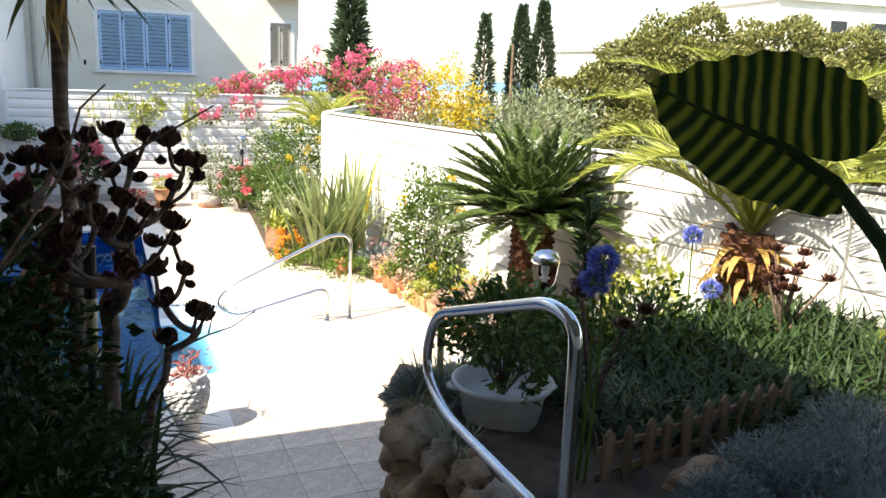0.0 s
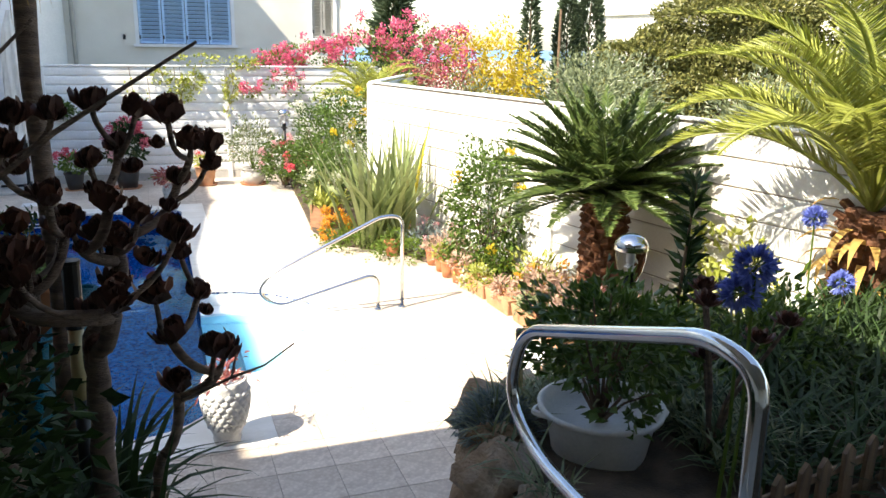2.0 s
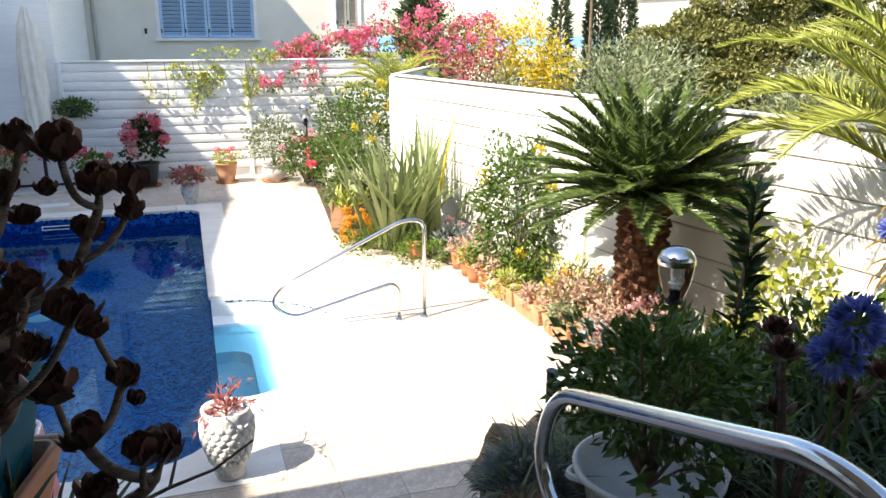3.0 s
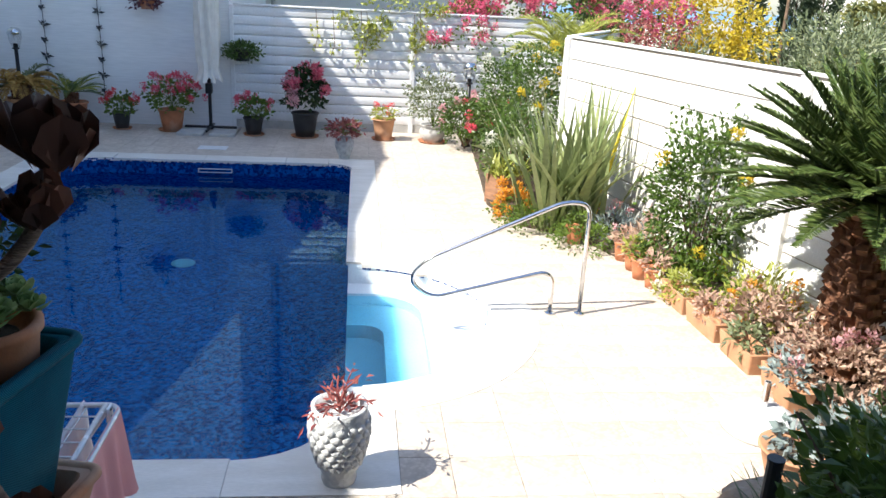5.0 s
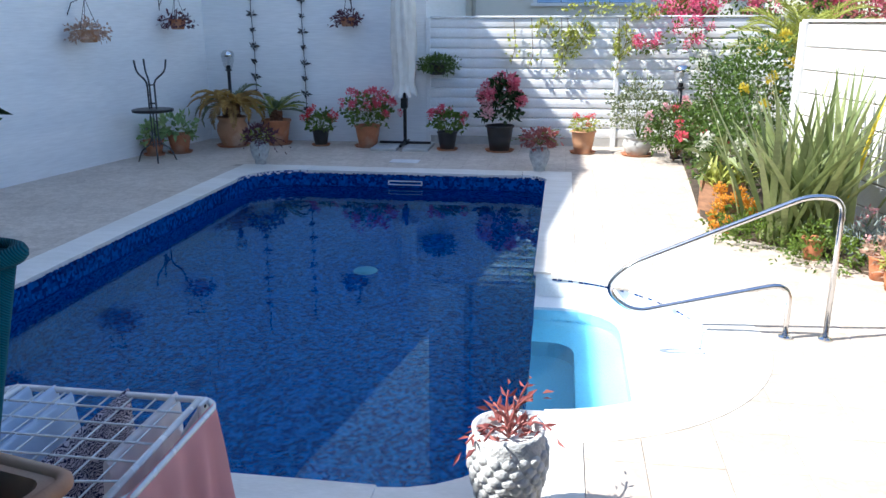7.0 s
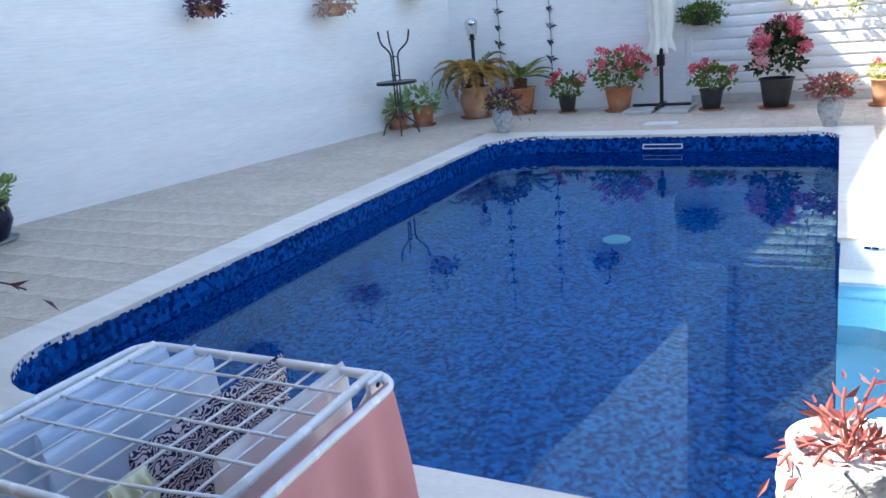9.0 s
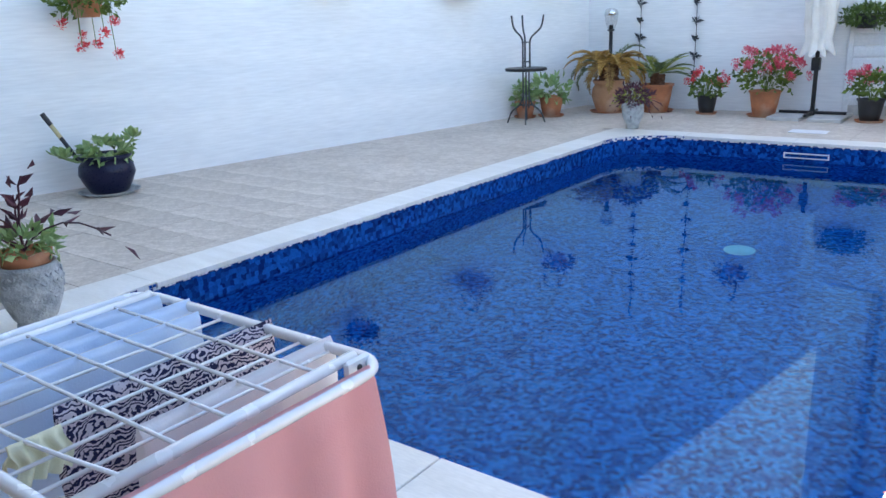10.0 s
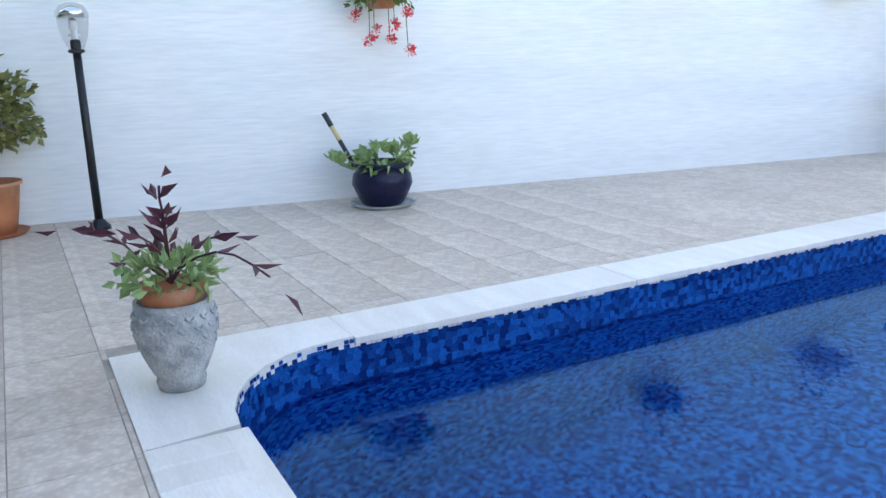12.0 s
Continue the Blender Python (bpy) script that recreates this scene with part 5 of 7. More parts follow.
# ---- beside the steps: dark planting on the planter ----
ae = thing("aeonium", (-0.55, 4.35, 1.33), "tall maroon aeonium with branching bare stems", "succulent")
ar = np.random.default_rng(71)
ORIGIN = Vector((-0.55, 4.35, 1.33))
heads = [(-0.20, 4.42, 2.45), (-0.25, 4.34, 2.47), (-0.30, 4.30, 2.54), (-0.37, 4.36, 2.55), (-0.47, 4.4, 2.56), (-0.55, 4.3, 2.55), (-0.65, 4.42, 2.53), (-0.73, 4.3, 2.48), (-0.28, 4.4, 2.37), (-0.30, 4.2, 2.27), (-0.38, 4.3, 2.30),
         (-0.44, 4.4, 2.22), (-0.29, 4.38, 2.18), (-0.36, 4.28, 2.10), (-0.25, 4.4, 2.06), (-0.33, 4.35, 1.96), (-0.19, 4.4, 1.88), (-0.22, 4.33, 1.92), (-0.32, 4.4, 1.80), (-0.85, 4.4, 2.5), (-0.95, 4.3, 2.4)]
heads += [(ar.uniform(-1.2, -0.42), ar.uniform(4.1, 4.65), ar.uniform(1.9, 2.52)) for _ in range(80)]
heads = [Vector(h) - ORIGIN for h in heads]
nodes_, paths = [], []      # each node: place, the node before it, heads above it
for bx, by, tx, ty, h in ((-0.02, 0.0, 0.06, 0.02, 0.42), (0.1, 0.08, 0.2, 0.03, 0.28), (-0.15, -0.05, -0.2, 0.0, 0.5), (-0.35, 0.05, -0.42, 0.02, 0.45), (-0.5, 0.0, -0.55, 0.1, 0.5)):
    first = len(nodes_)
    for k in range(6):
        f = k / 5
        nodes_.append([Vector((bx + (tx - bx) * f + 0.02 * math.sin(f * 5), by + (ty - by) * f, h * f)), len(nodes_) - 1 if k else -1, 0])
    paths.append((list(range(first, first + 6)), None, None))
for p in sorted(heads, key=lambda q: q.z + 0.5 * abs(q.x)):
    best, cost = 3, 9.0
    for i, (q, _, _) in enumerate(nodes_):
        d = p - q
        c = d.length + max(0.0, 0.10 - d.z) * 6 + max(0.0, 0.06 - d.length) * 20 + (0.25 if i % 6 == 0 else 0)
        if c < cost:
            best, cost = i, c
    q = nodes_[best][0]
    d = p - q
    flat = Vector((d.x, d.y, 0))
    axis = (Vector((0, 0, 1)) + flat * 2.2 + Vector((ar.uniform(-.25, .25), ar.uniform(-.25, .25), 0))).normalized()
    c1, c2 = q + flat * 0.55 + Vector((ar.uniform(-.02, .02), ar.uniform(-.02, .02), d.z * 0.12)), p - axis * d.length * 0.42
    ids, last = [best], best
    for s in np.linspace(0, 1, 8)[1:].tolist():
        nodes_.append([q * (1 - s) ** 3 + c1 * 3 * s * (1 - s) ** 2 + c2 * 3 * s * s * (1 - s) + p * s ** 3, last, 0])
        last = len(nodes_) - 1
        ids.append(last)
    paths.append((ids, p, axis))
    while last >= 0:
        nodes_[last][2] += 1
        last = nodes_[last][1]
for c, (ids, p, axis) in enumerate(paths):
    if p is None:
        part("limb", tube([nodes_[i][0] for i in ids], [0.0071 * max(1, nodes_[i][2]) ** 0.4 + 0.002 for i in ids], 9), M_GREYBARK, ae, smooth=True)
        continue
    part("stem", tube([nodes_[i][0] for i in ids], [0.0071 * max(1, nodes_[i][2]) ** 0.4 if k else 0.0071 * max(1, nodes_[ids[1]][2]) ** 0.4 for k, i in enumerate(ids)], 8), M_GREYBARK, ae, smooth=True)
    for k in range(1 + (ar.random() < 0.45)):
        size = 0.042 * ar.uniform(0.75, 1.25) * (0.7 if k else 1)
        at = p if not k else p - axis * 0.05 + Vector((ar.uniform(-.05, .05), ar.uniform(-.05, .05), -0.01))
        q, d, ll = bud(at - axis * 0.012, axis, size, 34, 100 + c * 2 + k)
        part("rosette", spoons(q, d, ll, size * 0.95, 100 + c * 2 + k), L_AEON, ae)
for line_ in (((-0.2, -0.85, 0.98), (0.0, -0.98, 1.2), (0.11, -1.05, 1.29), (0.2, -1.1, 1.35), (0.27, -1.12, 1.395)), ((-0.2, -0.85, 0.98), (-0.05, -0.75, 1.2), (0.0, -0.72, 1.36), (0.06, -0.72, 1.42)), ((0.24, 0, 0.45), (0.37, 0, 0.5), (0.46, 0.0, 0.525), (0.544, 0, 0.58)), ((-0.4, -0.7, 0.0), (-0.3, -0.8, 0.6), (-0.2, -0.85, 0.98))):
    part("bare_twig", tube(line_, [0.005 - 0.0008 * k for k in range(len(line_))], 5), M_GREYBARK, ae)
    a = Vector(line_[1])
    part("bare_twig", tube([a, a + Vector((0.02, 0.03, 0.06)), a + Vector((-0.01, 0.05, 0.13))], [0.004, 0.003, 0.0015], 5), M_GREYBARK, ae)
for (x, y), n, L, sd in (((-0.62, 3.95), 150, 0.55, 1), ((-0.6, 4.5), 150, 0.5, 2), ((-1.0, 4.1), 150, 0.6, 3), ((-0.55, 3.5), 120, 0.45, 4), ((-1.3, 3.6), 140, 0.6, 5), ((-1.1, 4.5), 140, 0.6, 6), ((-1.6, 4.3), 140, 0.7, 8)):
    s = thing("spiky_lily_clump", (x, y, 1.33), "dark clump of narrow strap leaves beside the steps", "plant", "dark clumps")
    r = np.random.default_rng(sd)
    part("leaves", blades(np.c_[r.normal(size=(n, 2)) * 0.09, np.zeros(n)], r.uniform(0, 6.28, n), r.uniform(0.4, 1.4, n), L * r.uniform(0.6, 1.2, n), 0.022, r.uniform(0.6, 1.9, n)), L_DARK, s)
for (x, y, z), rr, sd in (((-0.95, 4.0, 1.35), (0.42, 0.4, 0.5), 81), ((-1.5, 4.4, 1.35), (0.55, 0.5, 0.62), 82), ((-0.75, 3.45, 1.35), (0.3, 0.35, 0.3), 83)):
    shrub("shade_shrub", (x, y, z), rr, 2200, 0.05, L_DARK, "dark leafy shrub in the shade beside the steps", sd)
dr = thing("dragon_tree", (-0.645, 4.76, 1.3), "slender bare-trunked yucca with a spiky crown", "tree")
part("trunk", tube([(0, 0, 0), (0.02, 0, 0.7), (0.0, 0.02, 1.3), (0.02, 0.0, 1.86)], [0.04, 0.03, 0.027, 0.034], 12), M_GREYBARK, dr, smooth=True)
r = np.random.default_rng(5)
n = 130
part("crown", blades(np.c_[r.normal(size=(n, 2)) * 0.03, r.uniform(1.8, 1.95, n)], r.uniform(0, 6.28, n), r.uniform(-0.3, 1.4, n), r.uniform(0.35, 0.6, n), 0.03, r.uniform(0.1, 0.9, n)), L_CYCAD, dr)
part("dead_leaves", blades(np.c_[r.normal(size=(24, 2)) * 0.02, r.uniform(1.65, 1.8, 24)], r.uniform(0, 6.28, 24), r.uniform(-1.5, -1.1, 24), 0.2, 0.016, 0.2), L_DRY, dr)

# teal planter with a succulent, standing in a terracotta trough
tp = thing("woven_planter", (-0.881, 5.247, 1.2), "teal ribbed planter standing in a terracotta trough", "planter", rz=-12)
m, n, l, p = nodes_of("teal_rib")
co = n.new("ShaderNodeTexCoord").outputs["Object"]
wv_ = n.new("ShaderNodeTexWave")
wv_.bands_direction, wv_.inputs["Scale"].default_value, wv_.inputs["Distortion"].default_value = 'DIAGONAL', 120, 0.4
l.new(co, wv_.inputs[0])
l.new(mixc(n, l, 0.5, ramp(n, l, wv_.outputs["Fac"], (0.0, 0.045, 0.07), (0.001, 0.13, 0.18), 0.2, 0.8), ramp(n, l, noise_tex(n, l, co, 9, 4), (0.0, 0.06, 0.09), (0.001, 0.11, 0.155))), p.inputs["Base Color"])
p.inputs["Roughness"].default_value, p.inputs["Specular IOR Level"].default_value = 0.7, 0.1
bp = n.new("ShaderNodeBump")
bp.inputs["Strength"].default_value, bp.inputs["Distance"].default_value = 0.5, 0.004
l.new(wv_.outputs["Fac"], bp.inputs["Height"])
l.new(bp.outputs[0], p.inputs["Normal"])
M_TEAL = m


def tapered_box(w0, d0, w1, d1, z0, z1, wall, rad=0.05):
    v, f = [], []
    rings = ((w0, d0, z0), (w1, d1, z1), (w1 - wall, d1 - wall, z1), (w0 - wall * 0.5, d0 - wall * 0.5, z0 + (z1 - z0) * 0.55))
    for w, d, z in rings:
        v += [(x, y, z) for x, y in rounded(-w, w, -d, d, (rad,) * 4, 4)]
    k = 20
    for a in range(3):
        f += [(a * k + i, a * k + (i + 1) % k, (a + 1) * k + (i + 1) % k, (a + 1) * k + i) for i in range(k)]
    return v, f + [tuple(range(k - 1, -1, -1)), tuple(range(3 * k, 4 * k))]


part("shell", tapered_box(0.15, 0.24, 0.24, 0.32, 0.03, 0.575, 0.03, 0.04), M_TEAL, tp, smooth=True)
part("hem", tube([(x, y, 0.572) for x, y in rounded(-0.24, 0.24, -0.32, 0.32, (0.04,) * 4, 6)], 0.014, 10, True), M_TEAL, tp, "rolled teal hem", True)
part("trough", tapered_box(0.2, 0.28, 0.25, 0.33, 0.0, 0.2, 0.03, 0.03), M_TERRA, tp, "terracotta trough")
part("trough_rim", tube([(x, y, 0.195) for x, y in rounded(-0.247, 0.247, -0.327, 0.327, (0.03,) * 4, 4)], 0.014, 8, True), M_TERRA, tp, smooth=True)
part("potting_soil", tapered_box(0.17, 0.25, 0.19, 0.27, 0.3, 0.345, 0.01, 0.03), M_SOIL, tp)
sp = flower_pot("potted_succulent", (-0.76, 5.42, 1.533), 0.115, 0.31, M_TERRA, "terracotta pot with green rosette succulents set in a planter", saucer=False)
for k in range(16):
    a = k * 2.4
    q, d, ll = rosette((0.07 * math.cos(a) * (k % 4) / 2, 0.07 * math.sin(a) * (k % 4) / 2, 0.305 + 0.015 * (k % 3)), 0.045, 22, 200 + k)
    part("rosette", spoons(q, d, ll, 0.04, 200 + k), L_SUCC, sp)
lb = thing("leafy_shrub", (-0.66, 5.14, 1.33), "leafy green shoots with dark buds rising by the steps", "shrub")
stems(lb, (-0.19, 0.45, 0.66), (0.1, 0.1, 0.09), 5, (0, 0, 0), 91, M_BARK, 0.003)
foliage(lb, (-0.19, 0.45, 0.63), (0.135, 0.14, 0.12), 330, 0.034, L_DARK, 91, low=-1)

# ---- right of the steps ----
hr = thing("stair_handrail", (0.9, 4.1, 0.0), "polished steel handrail loop beside the steps", "handrail")
part("tube", tube(bent([(0, -0.56, 1.0), (0, -0.54, 2.03), (0, -0.36, 2.05), (0, 0.66, 1.70), (0, 0.76, 1.40), (0, 0.5, 1.27), (0, -0.45, 1.27), (0, -0.45, 1.0)], 0.16, 7), 0.024, 14), M_STEEL, hr, smooth=True)
for y, z in ((-0.56, 0.985), (-0.45, 0.985)):
    part("floor_flange", lathe([(0.05, z), (0.05, z + 0.03), (0.027, z + 0.045)], 18), M_STEEL, hr, loc=(0, y, 0))
wp = thing("white_tub", (1.43, 5.02, 0.86), "large white plastic tub with a dense green shrub", "potted plant")
part("tub", lathe([(0.17, -0.06), (0.185, 0.0), (0.24, 0.3), (0.25, 0.315), (0.275, 0.32), (0.28, 0.345), (0.265, 0.35), (0.245, 0.33), (0.23, 0.27), (0.001, 0.26)], 36), M_WHITEP, wp, smooth=True)
for a in (2.8, -0.3):
    part("handle", tube(bent([(0.25 * math.cos(a - .25), 0.25 * math.sin(a - .25), 0.31), (0.31 * math.cos(a), 0.31 * math.sin(a), 0.3), (0.25 * math.cos(a + .25), 0.25 * math.sin(a + .25), 0.31)], 0.1), 0.014, 6), M_WHITEP, wp)
stems(wp, (0, 0, 0.62), (0.35, 0.35, 0.28), 16, (0, 0, 0.25), 92, M_BARK, 0.006)
foliage(wp, (0.05, 0.06, 0.62), (0.36, 0.34, 0.27), 1500, 0.06, L_GLOSS, 92, aspect=0.5)
foliage(wp, (0.0, -0.16, 0.38), (0.16, 0.1, 0.08), 60, 0.07, L_GLOSS, 93, "low_leaves", aspect=0.6)
for k, (x, y, z, rr, n, mt, sz) in enumerate(((2.2, 5.8, 0.5, (0.5, 0.45, 0.42), 1500, L_GREEN, 0.075), (1.95, 5.5, 0.6, (0.4, 0.35, 0.38), 1100, L_GREEN, 0.07), (2.8, 5.6, 0.55, (0.55, 0.5, 0.45), 1300, L_GLOSS, 0.07), (2.5, 6.35, 0.2, (0.42, 0.35, 0.36), 1000, L_GREEN, 0.07), (3.2, 6.2, 0.2, (0.5, 0.5, 0.44), 1200, L_MASTIC, 0.06))):
    shrub("border_shrub", (x, y, z), rr, n, sz, mt, "dense glossy green shrub in the raised bed", 300 + k, group="border shrubs", aspect=0.45)
# a tall upright sprig
sprig = thing("tall_sprig", (2.35, 5.75, 0.5), "tall dark upright leafy shoot in the bed", "plant")
part("stem", tube([(0, 0, 0), (0.03, 0.05, 0.8), (0.12, 0.1, 1.5)], [0.016, 0.012, 0.006], 6), M_BARK, sprig)
q = np.linspace(0.35, 1, 130)[:, None] * np.array([[0.12, 0.1, 1.5]])
r = np.random.default_rng(17)
part("leaves", leaves(q, np.c_[r.normal(size=(130, 2)), r.uniform(0.2, 1.2, 130)], 0.14, 0.035, 0.2, 17), L_DARK, sprig)


def agapanthus(loc, h, label, seed):
    t = thing("agapanthus", loc, label, "flower", "agapanthus")
    part("stalk", tube([(0, 0, 0), (0.02, 0, h * 0.5), (0, 0, h)], [0.009, 0.007, 0.006], 6), L_GREEN, t)
    r = np.random.default_rng(seed)
    d = unit(r.normal(size=(70, 3)) + [0, 0, 0.45])
    p = np.array([0, 0, h]) + d * 0.036
    part("pedicel_cluster", leaves(np.repeat([[0, 0, h]], 70, 0), d, 0.055, 0.005, 0, seed), L_GREEN, t)
    part("petals", leaves(np.repeat(p, 5, 0), np.repeat(d, 5, 0) + r.normal(size=(350, 3)) * 0.35, 0.042, 0.014, 0.2, seed), L_BLUE, t, "blue flower head")


agapanthus((1.45, 4.22, 1.0), 1.05, "blue agapanthus flower on a tall stalk", 1)
agapanthus((1.44, 4.26, 1.0), 0.95, "blue agapanthus flower on a tall stalk", 2)
agapanthus((3.35, 5.85, 0.8), 0.95, "blue agapanthus flower on a tall stalk", 3)
agapanthus((3.25, 5.5, 0.85), 0.6, "blue agapanthus flower half hidden in leaves", 4)
# dark aeonium heads behind the handrail and by the palm
for (x, y, z), nh, sd in (((1.85, 4.8, 0.95), 5, 31), ((4.05, 5.6, 0.85), 12, 32)):
    t = thing("aeonium", (x, y, z), "dark maroon aeonium with bare stems", "succulent")
    r = np.random.default_rng(sd)
    for k in range(nh):
        p = Vector((r.uniform(-.22, .22), r.uniform(-.2, .2), r.uniform(0.45, 0.8)))
        part("stem", tube([(0, 0, 0), (p.x * 0.3, p.y * 0.3, p.z * 0.5), p], [0.012, 0.01, 0.009], 6), M_GREYBARK, t)
        q, d, ll = rosette(p, 0.07, 28, sd * 9 + k)
        part("rosette", spoons(q, d, ll, 0.035, sd * 9 + k), L_AEON, t)
# strap-leaved ground cover, stuff nobody could count
r = np.random.default_rng(41)
n = 4200
gx_, gy_ = r.uniform(1.8, 4.9, n), r.uniform(4.35, 6.3, n)
gz_ = np.array([bed_z(a, b) for a, b in zip(gx_, gy_)])
tagged(part("strap_leaf_cover", blades(np.c_[gx_, gy_, gz_ - 0.02], r.uniform(0, 6.28, n), r.uniform(0.5, 1.4, n), r.uniform(0.22, 0.42, n), 0.022, r.uniform(0.5, 1.6, n), 4), L_DARK), "dense dark strap-leaved ground cover in the raised bed", "ground cover", kind="stuff")
n = 5200
gx_, gy_ = r.uniform(0.95, 2.2, n), r.uniform(4.6, 6.4, n)
keep = (gx_ > 0.9 + np.maximum(0, gy_ - 5.3) * 0.8) & (np.hypot(gx_ - 1.4, gy_ - 4.9) > 0.42)
gx_, gy_ = gx_[keep], gy_[keep]
n = len(gx_)
gz_ = np.array([bed_z(a, b) for a, b in zip(gx_, gy_)])
tagged(part("grey_green_tufts", blades(np.c_[gx_, gy_, gz_ + r.uniform(-0.02, 0.09, n)], r.uniform(0, 6.28, n), r.uniform(0.0, 1.4, n), r.uniform(0.12, 0.28, n), 0.012, r.uniform(0.3, 1.6, n), 3), L_OLIVE), "low grey-green tufts spilling over the stone edge", "ground cover", kind="stuff")
for k, (x, y, s) in enumerate(((2.25, 3.85, 0.3), (2.65, 3.7, 0.33), (2.95, 4.05, 0.3), (2.3, 3.4, 0.3), (1.85, 3.75, 0.22), (3.3, 3.7, 0.3), (2.75, 3.25, 0.3), (1.05, 5.3, 0.18))):
    t = thing("santolina_cushion", (x, y, 0.98), "silver-blue cushion of fine feathery leaves", "plant", "silver cushions")
    r = np.random.default_rng(500 + k)
    n = 260
    az, el = r.uniform(0, 6.28, n), np.arcsin(r.uniform(0.05, 1, n))
    part("shoots", blades(np.c_[r.normal(size=(n, 2)) * s * 0.25, np.zeros(n)], az, el, s * r.uniform(0.7, 1.2, n), 0.012, 0.3, 3), L_GREY, t)
    d = np.stack([np.cos(az) * np.cos(el), np.sin(az) * np.cos(el), np.sin(el)], 1)
    pp = np.repeat(d, 9, 0) * (s * r.uniform(0.45, 1.05, n * 9))[:, None]
    part("leaves", leaves(pp, np.repeat(d, 9, 0) + r.normal(size=(n * 9, 3)) * 0.7, 0.06, 0.009, 0.1, k), L_GREY, t)
pk = thing("picket_fence", (1.55, 4.2, 0.95), "low weathered wooden picket edging in the bed", "fence", rz=11)
pick = [(-0.03, 0.0), (0.03, 0.0), (0.03, 0.28), (0.0, 0.315), (-0.03, 0.28)]
for i in range(11):
    v = [(x, y, z) for y in (-0.009, 0.009) for x, z in pick]
    part("picket", (v, [(0, 1, 2, 3, 4), (9, 8, 7, 6, 5)] + [(k, 5 + k, 5 + (k + 1) % 5, (k + 1) % 5) for k in range(5)]), M_WOOD, pk).matrix_basis = pose(0.14 * i, rng.uniform(-.008, .008), rng.uniform(-.02, .01), 0, rng.uniform(-3, 3), rng.uniform(-4, 4))
for z in (0.08, 0.21):
    part("rail", box(-0.05, 1.45, 0.012, 0.026, z - 0.018, z + 0.018, 0.003), M_WOOD, pk)
tagged(part("edging_stone", rock((0.2, 0.12, 0.1), 9), M_STONE, smooth=True), "pale rough stone lying in the bed", "stone").location = (2.0, 4.05, 1.0)
solar_stake((1.29, 5.56, 0.75), (0.0, 0.0, 0.62), "black-capped cream solar stake at the bed's edge")
solar_stake((-0.585, 4.55, 1.33), (0.015, 0.0, 0.81), "black-capped cream solar stake among the aeonium stems")

# elephant-ear leaf hanging over the terrace
m, n, l, p = nodes_of("elephant_ear_leaf")
co = n.new("ShaderNodeTexCoord").outputs["UV"]
sx = n.new("ShaderNodeSeparateXYZ")
l.new(co, sx.inputs[0])
def op(kind, a, b):
    k = n.new("ShaderNodeMath")
    k.operation = kind
    for i, q in enumerate((a, b)):
        if isinstance(q, (int, float)):
            k.inputs[i].default_value = q
        else:
            l.new(q, k.inputs[i])
    return k.outputs[0]
vein = op('SINE', op('ADD', op('MULTIPLY', sx.outputs[0], 210.0), op('MULTIPLY', noise_tex(n, l, n.new("ShaderNodeTexCoord").outputs["Object"], 9, 2), 5.0)), 0.0)
col = ramp(n, l, op('ADD', op('MULTIPLY', vein, 0.4), 0.5), (0.006, 0.018, 0.004), (0.17, 0.18, 0.02), 0.3, 1.0)
l.new(col, p.inputs["Base Color"])
t_ = n.new("ShaderNodeBsdfTranslucent")
l.new(col, t_.inputs[0])
x_ = n.new("ShaderNodeMixShader")
x_.inputs[0].default_value = 0.55
l.new(p.outputs[0], x_.inputs[1]), l.new(t_.outputs[0], x_.inputs[2]), l.new(x_.outputs[0], n["Material Output"].inputs[0])
M_EAR = m
ear = thing("elephant_ear", (1.35, 2.6, 1.0), "striped dark elephant-ear leaf on a thick stalk", "plant")


def ear_leaf():
    """A heart-shaped blade drawn round its stalk: a long tip, two back lobes and a rippled edge."""
    nu, nv, v, uv = 96, 12, [(0.0, 0.0, 0.0)], [(0.0, 0.0)]
    for i in range(nu):
        a = 2 * math.pi * i / nu
        q = abs((a + math.pi) % (2 * math.pi) - math.pi)
        rad = np.interp(q, [0, 0.2, 0.37, 0.63, 1.2, 1.57, 2.0, 2.36, 2.7, 3.0, 3.1416], [0.25, 0.215, 0.193, 0.167, 0.15, 0.143, 0.15, 0.157, 0.14, 0.08, 0.02]) if a < math.pi else np.interp(q, [0, 0.2, 0.61, 1.0, 1.57, 2.1, 2.67, 2.9, 3.1416], [0.25, 0.21, 0.151, 0.115, 0.09, 0.1, 0.132, 0.11, 0.02])
        rad *= 1 + 0.022 * math.sin(a * 23)
        for k in range(1, nv + 1):
            x, y = rad * k / nv * math.cos(a), rad * k / nv * math.sin(a)
            v.append((x, y, 0.006 * math.sin((x - 0.4 * abs(y)) * 170) * k / nv - 0.6 * y * y - 0.5 * x * x * (x > 0)))
            uv.append((x - 0.4 * abs(y), y))
    f = []
    for i in range(nu):
        a, b = 1 + i * nv, 1 + ((i + 1) % nu) * nv
        f.append((0, a, b))
        f += [(a + k, a + k + 1, b + k + 1, b + k) for k in range(nv - 1)]
    return v, f, uv


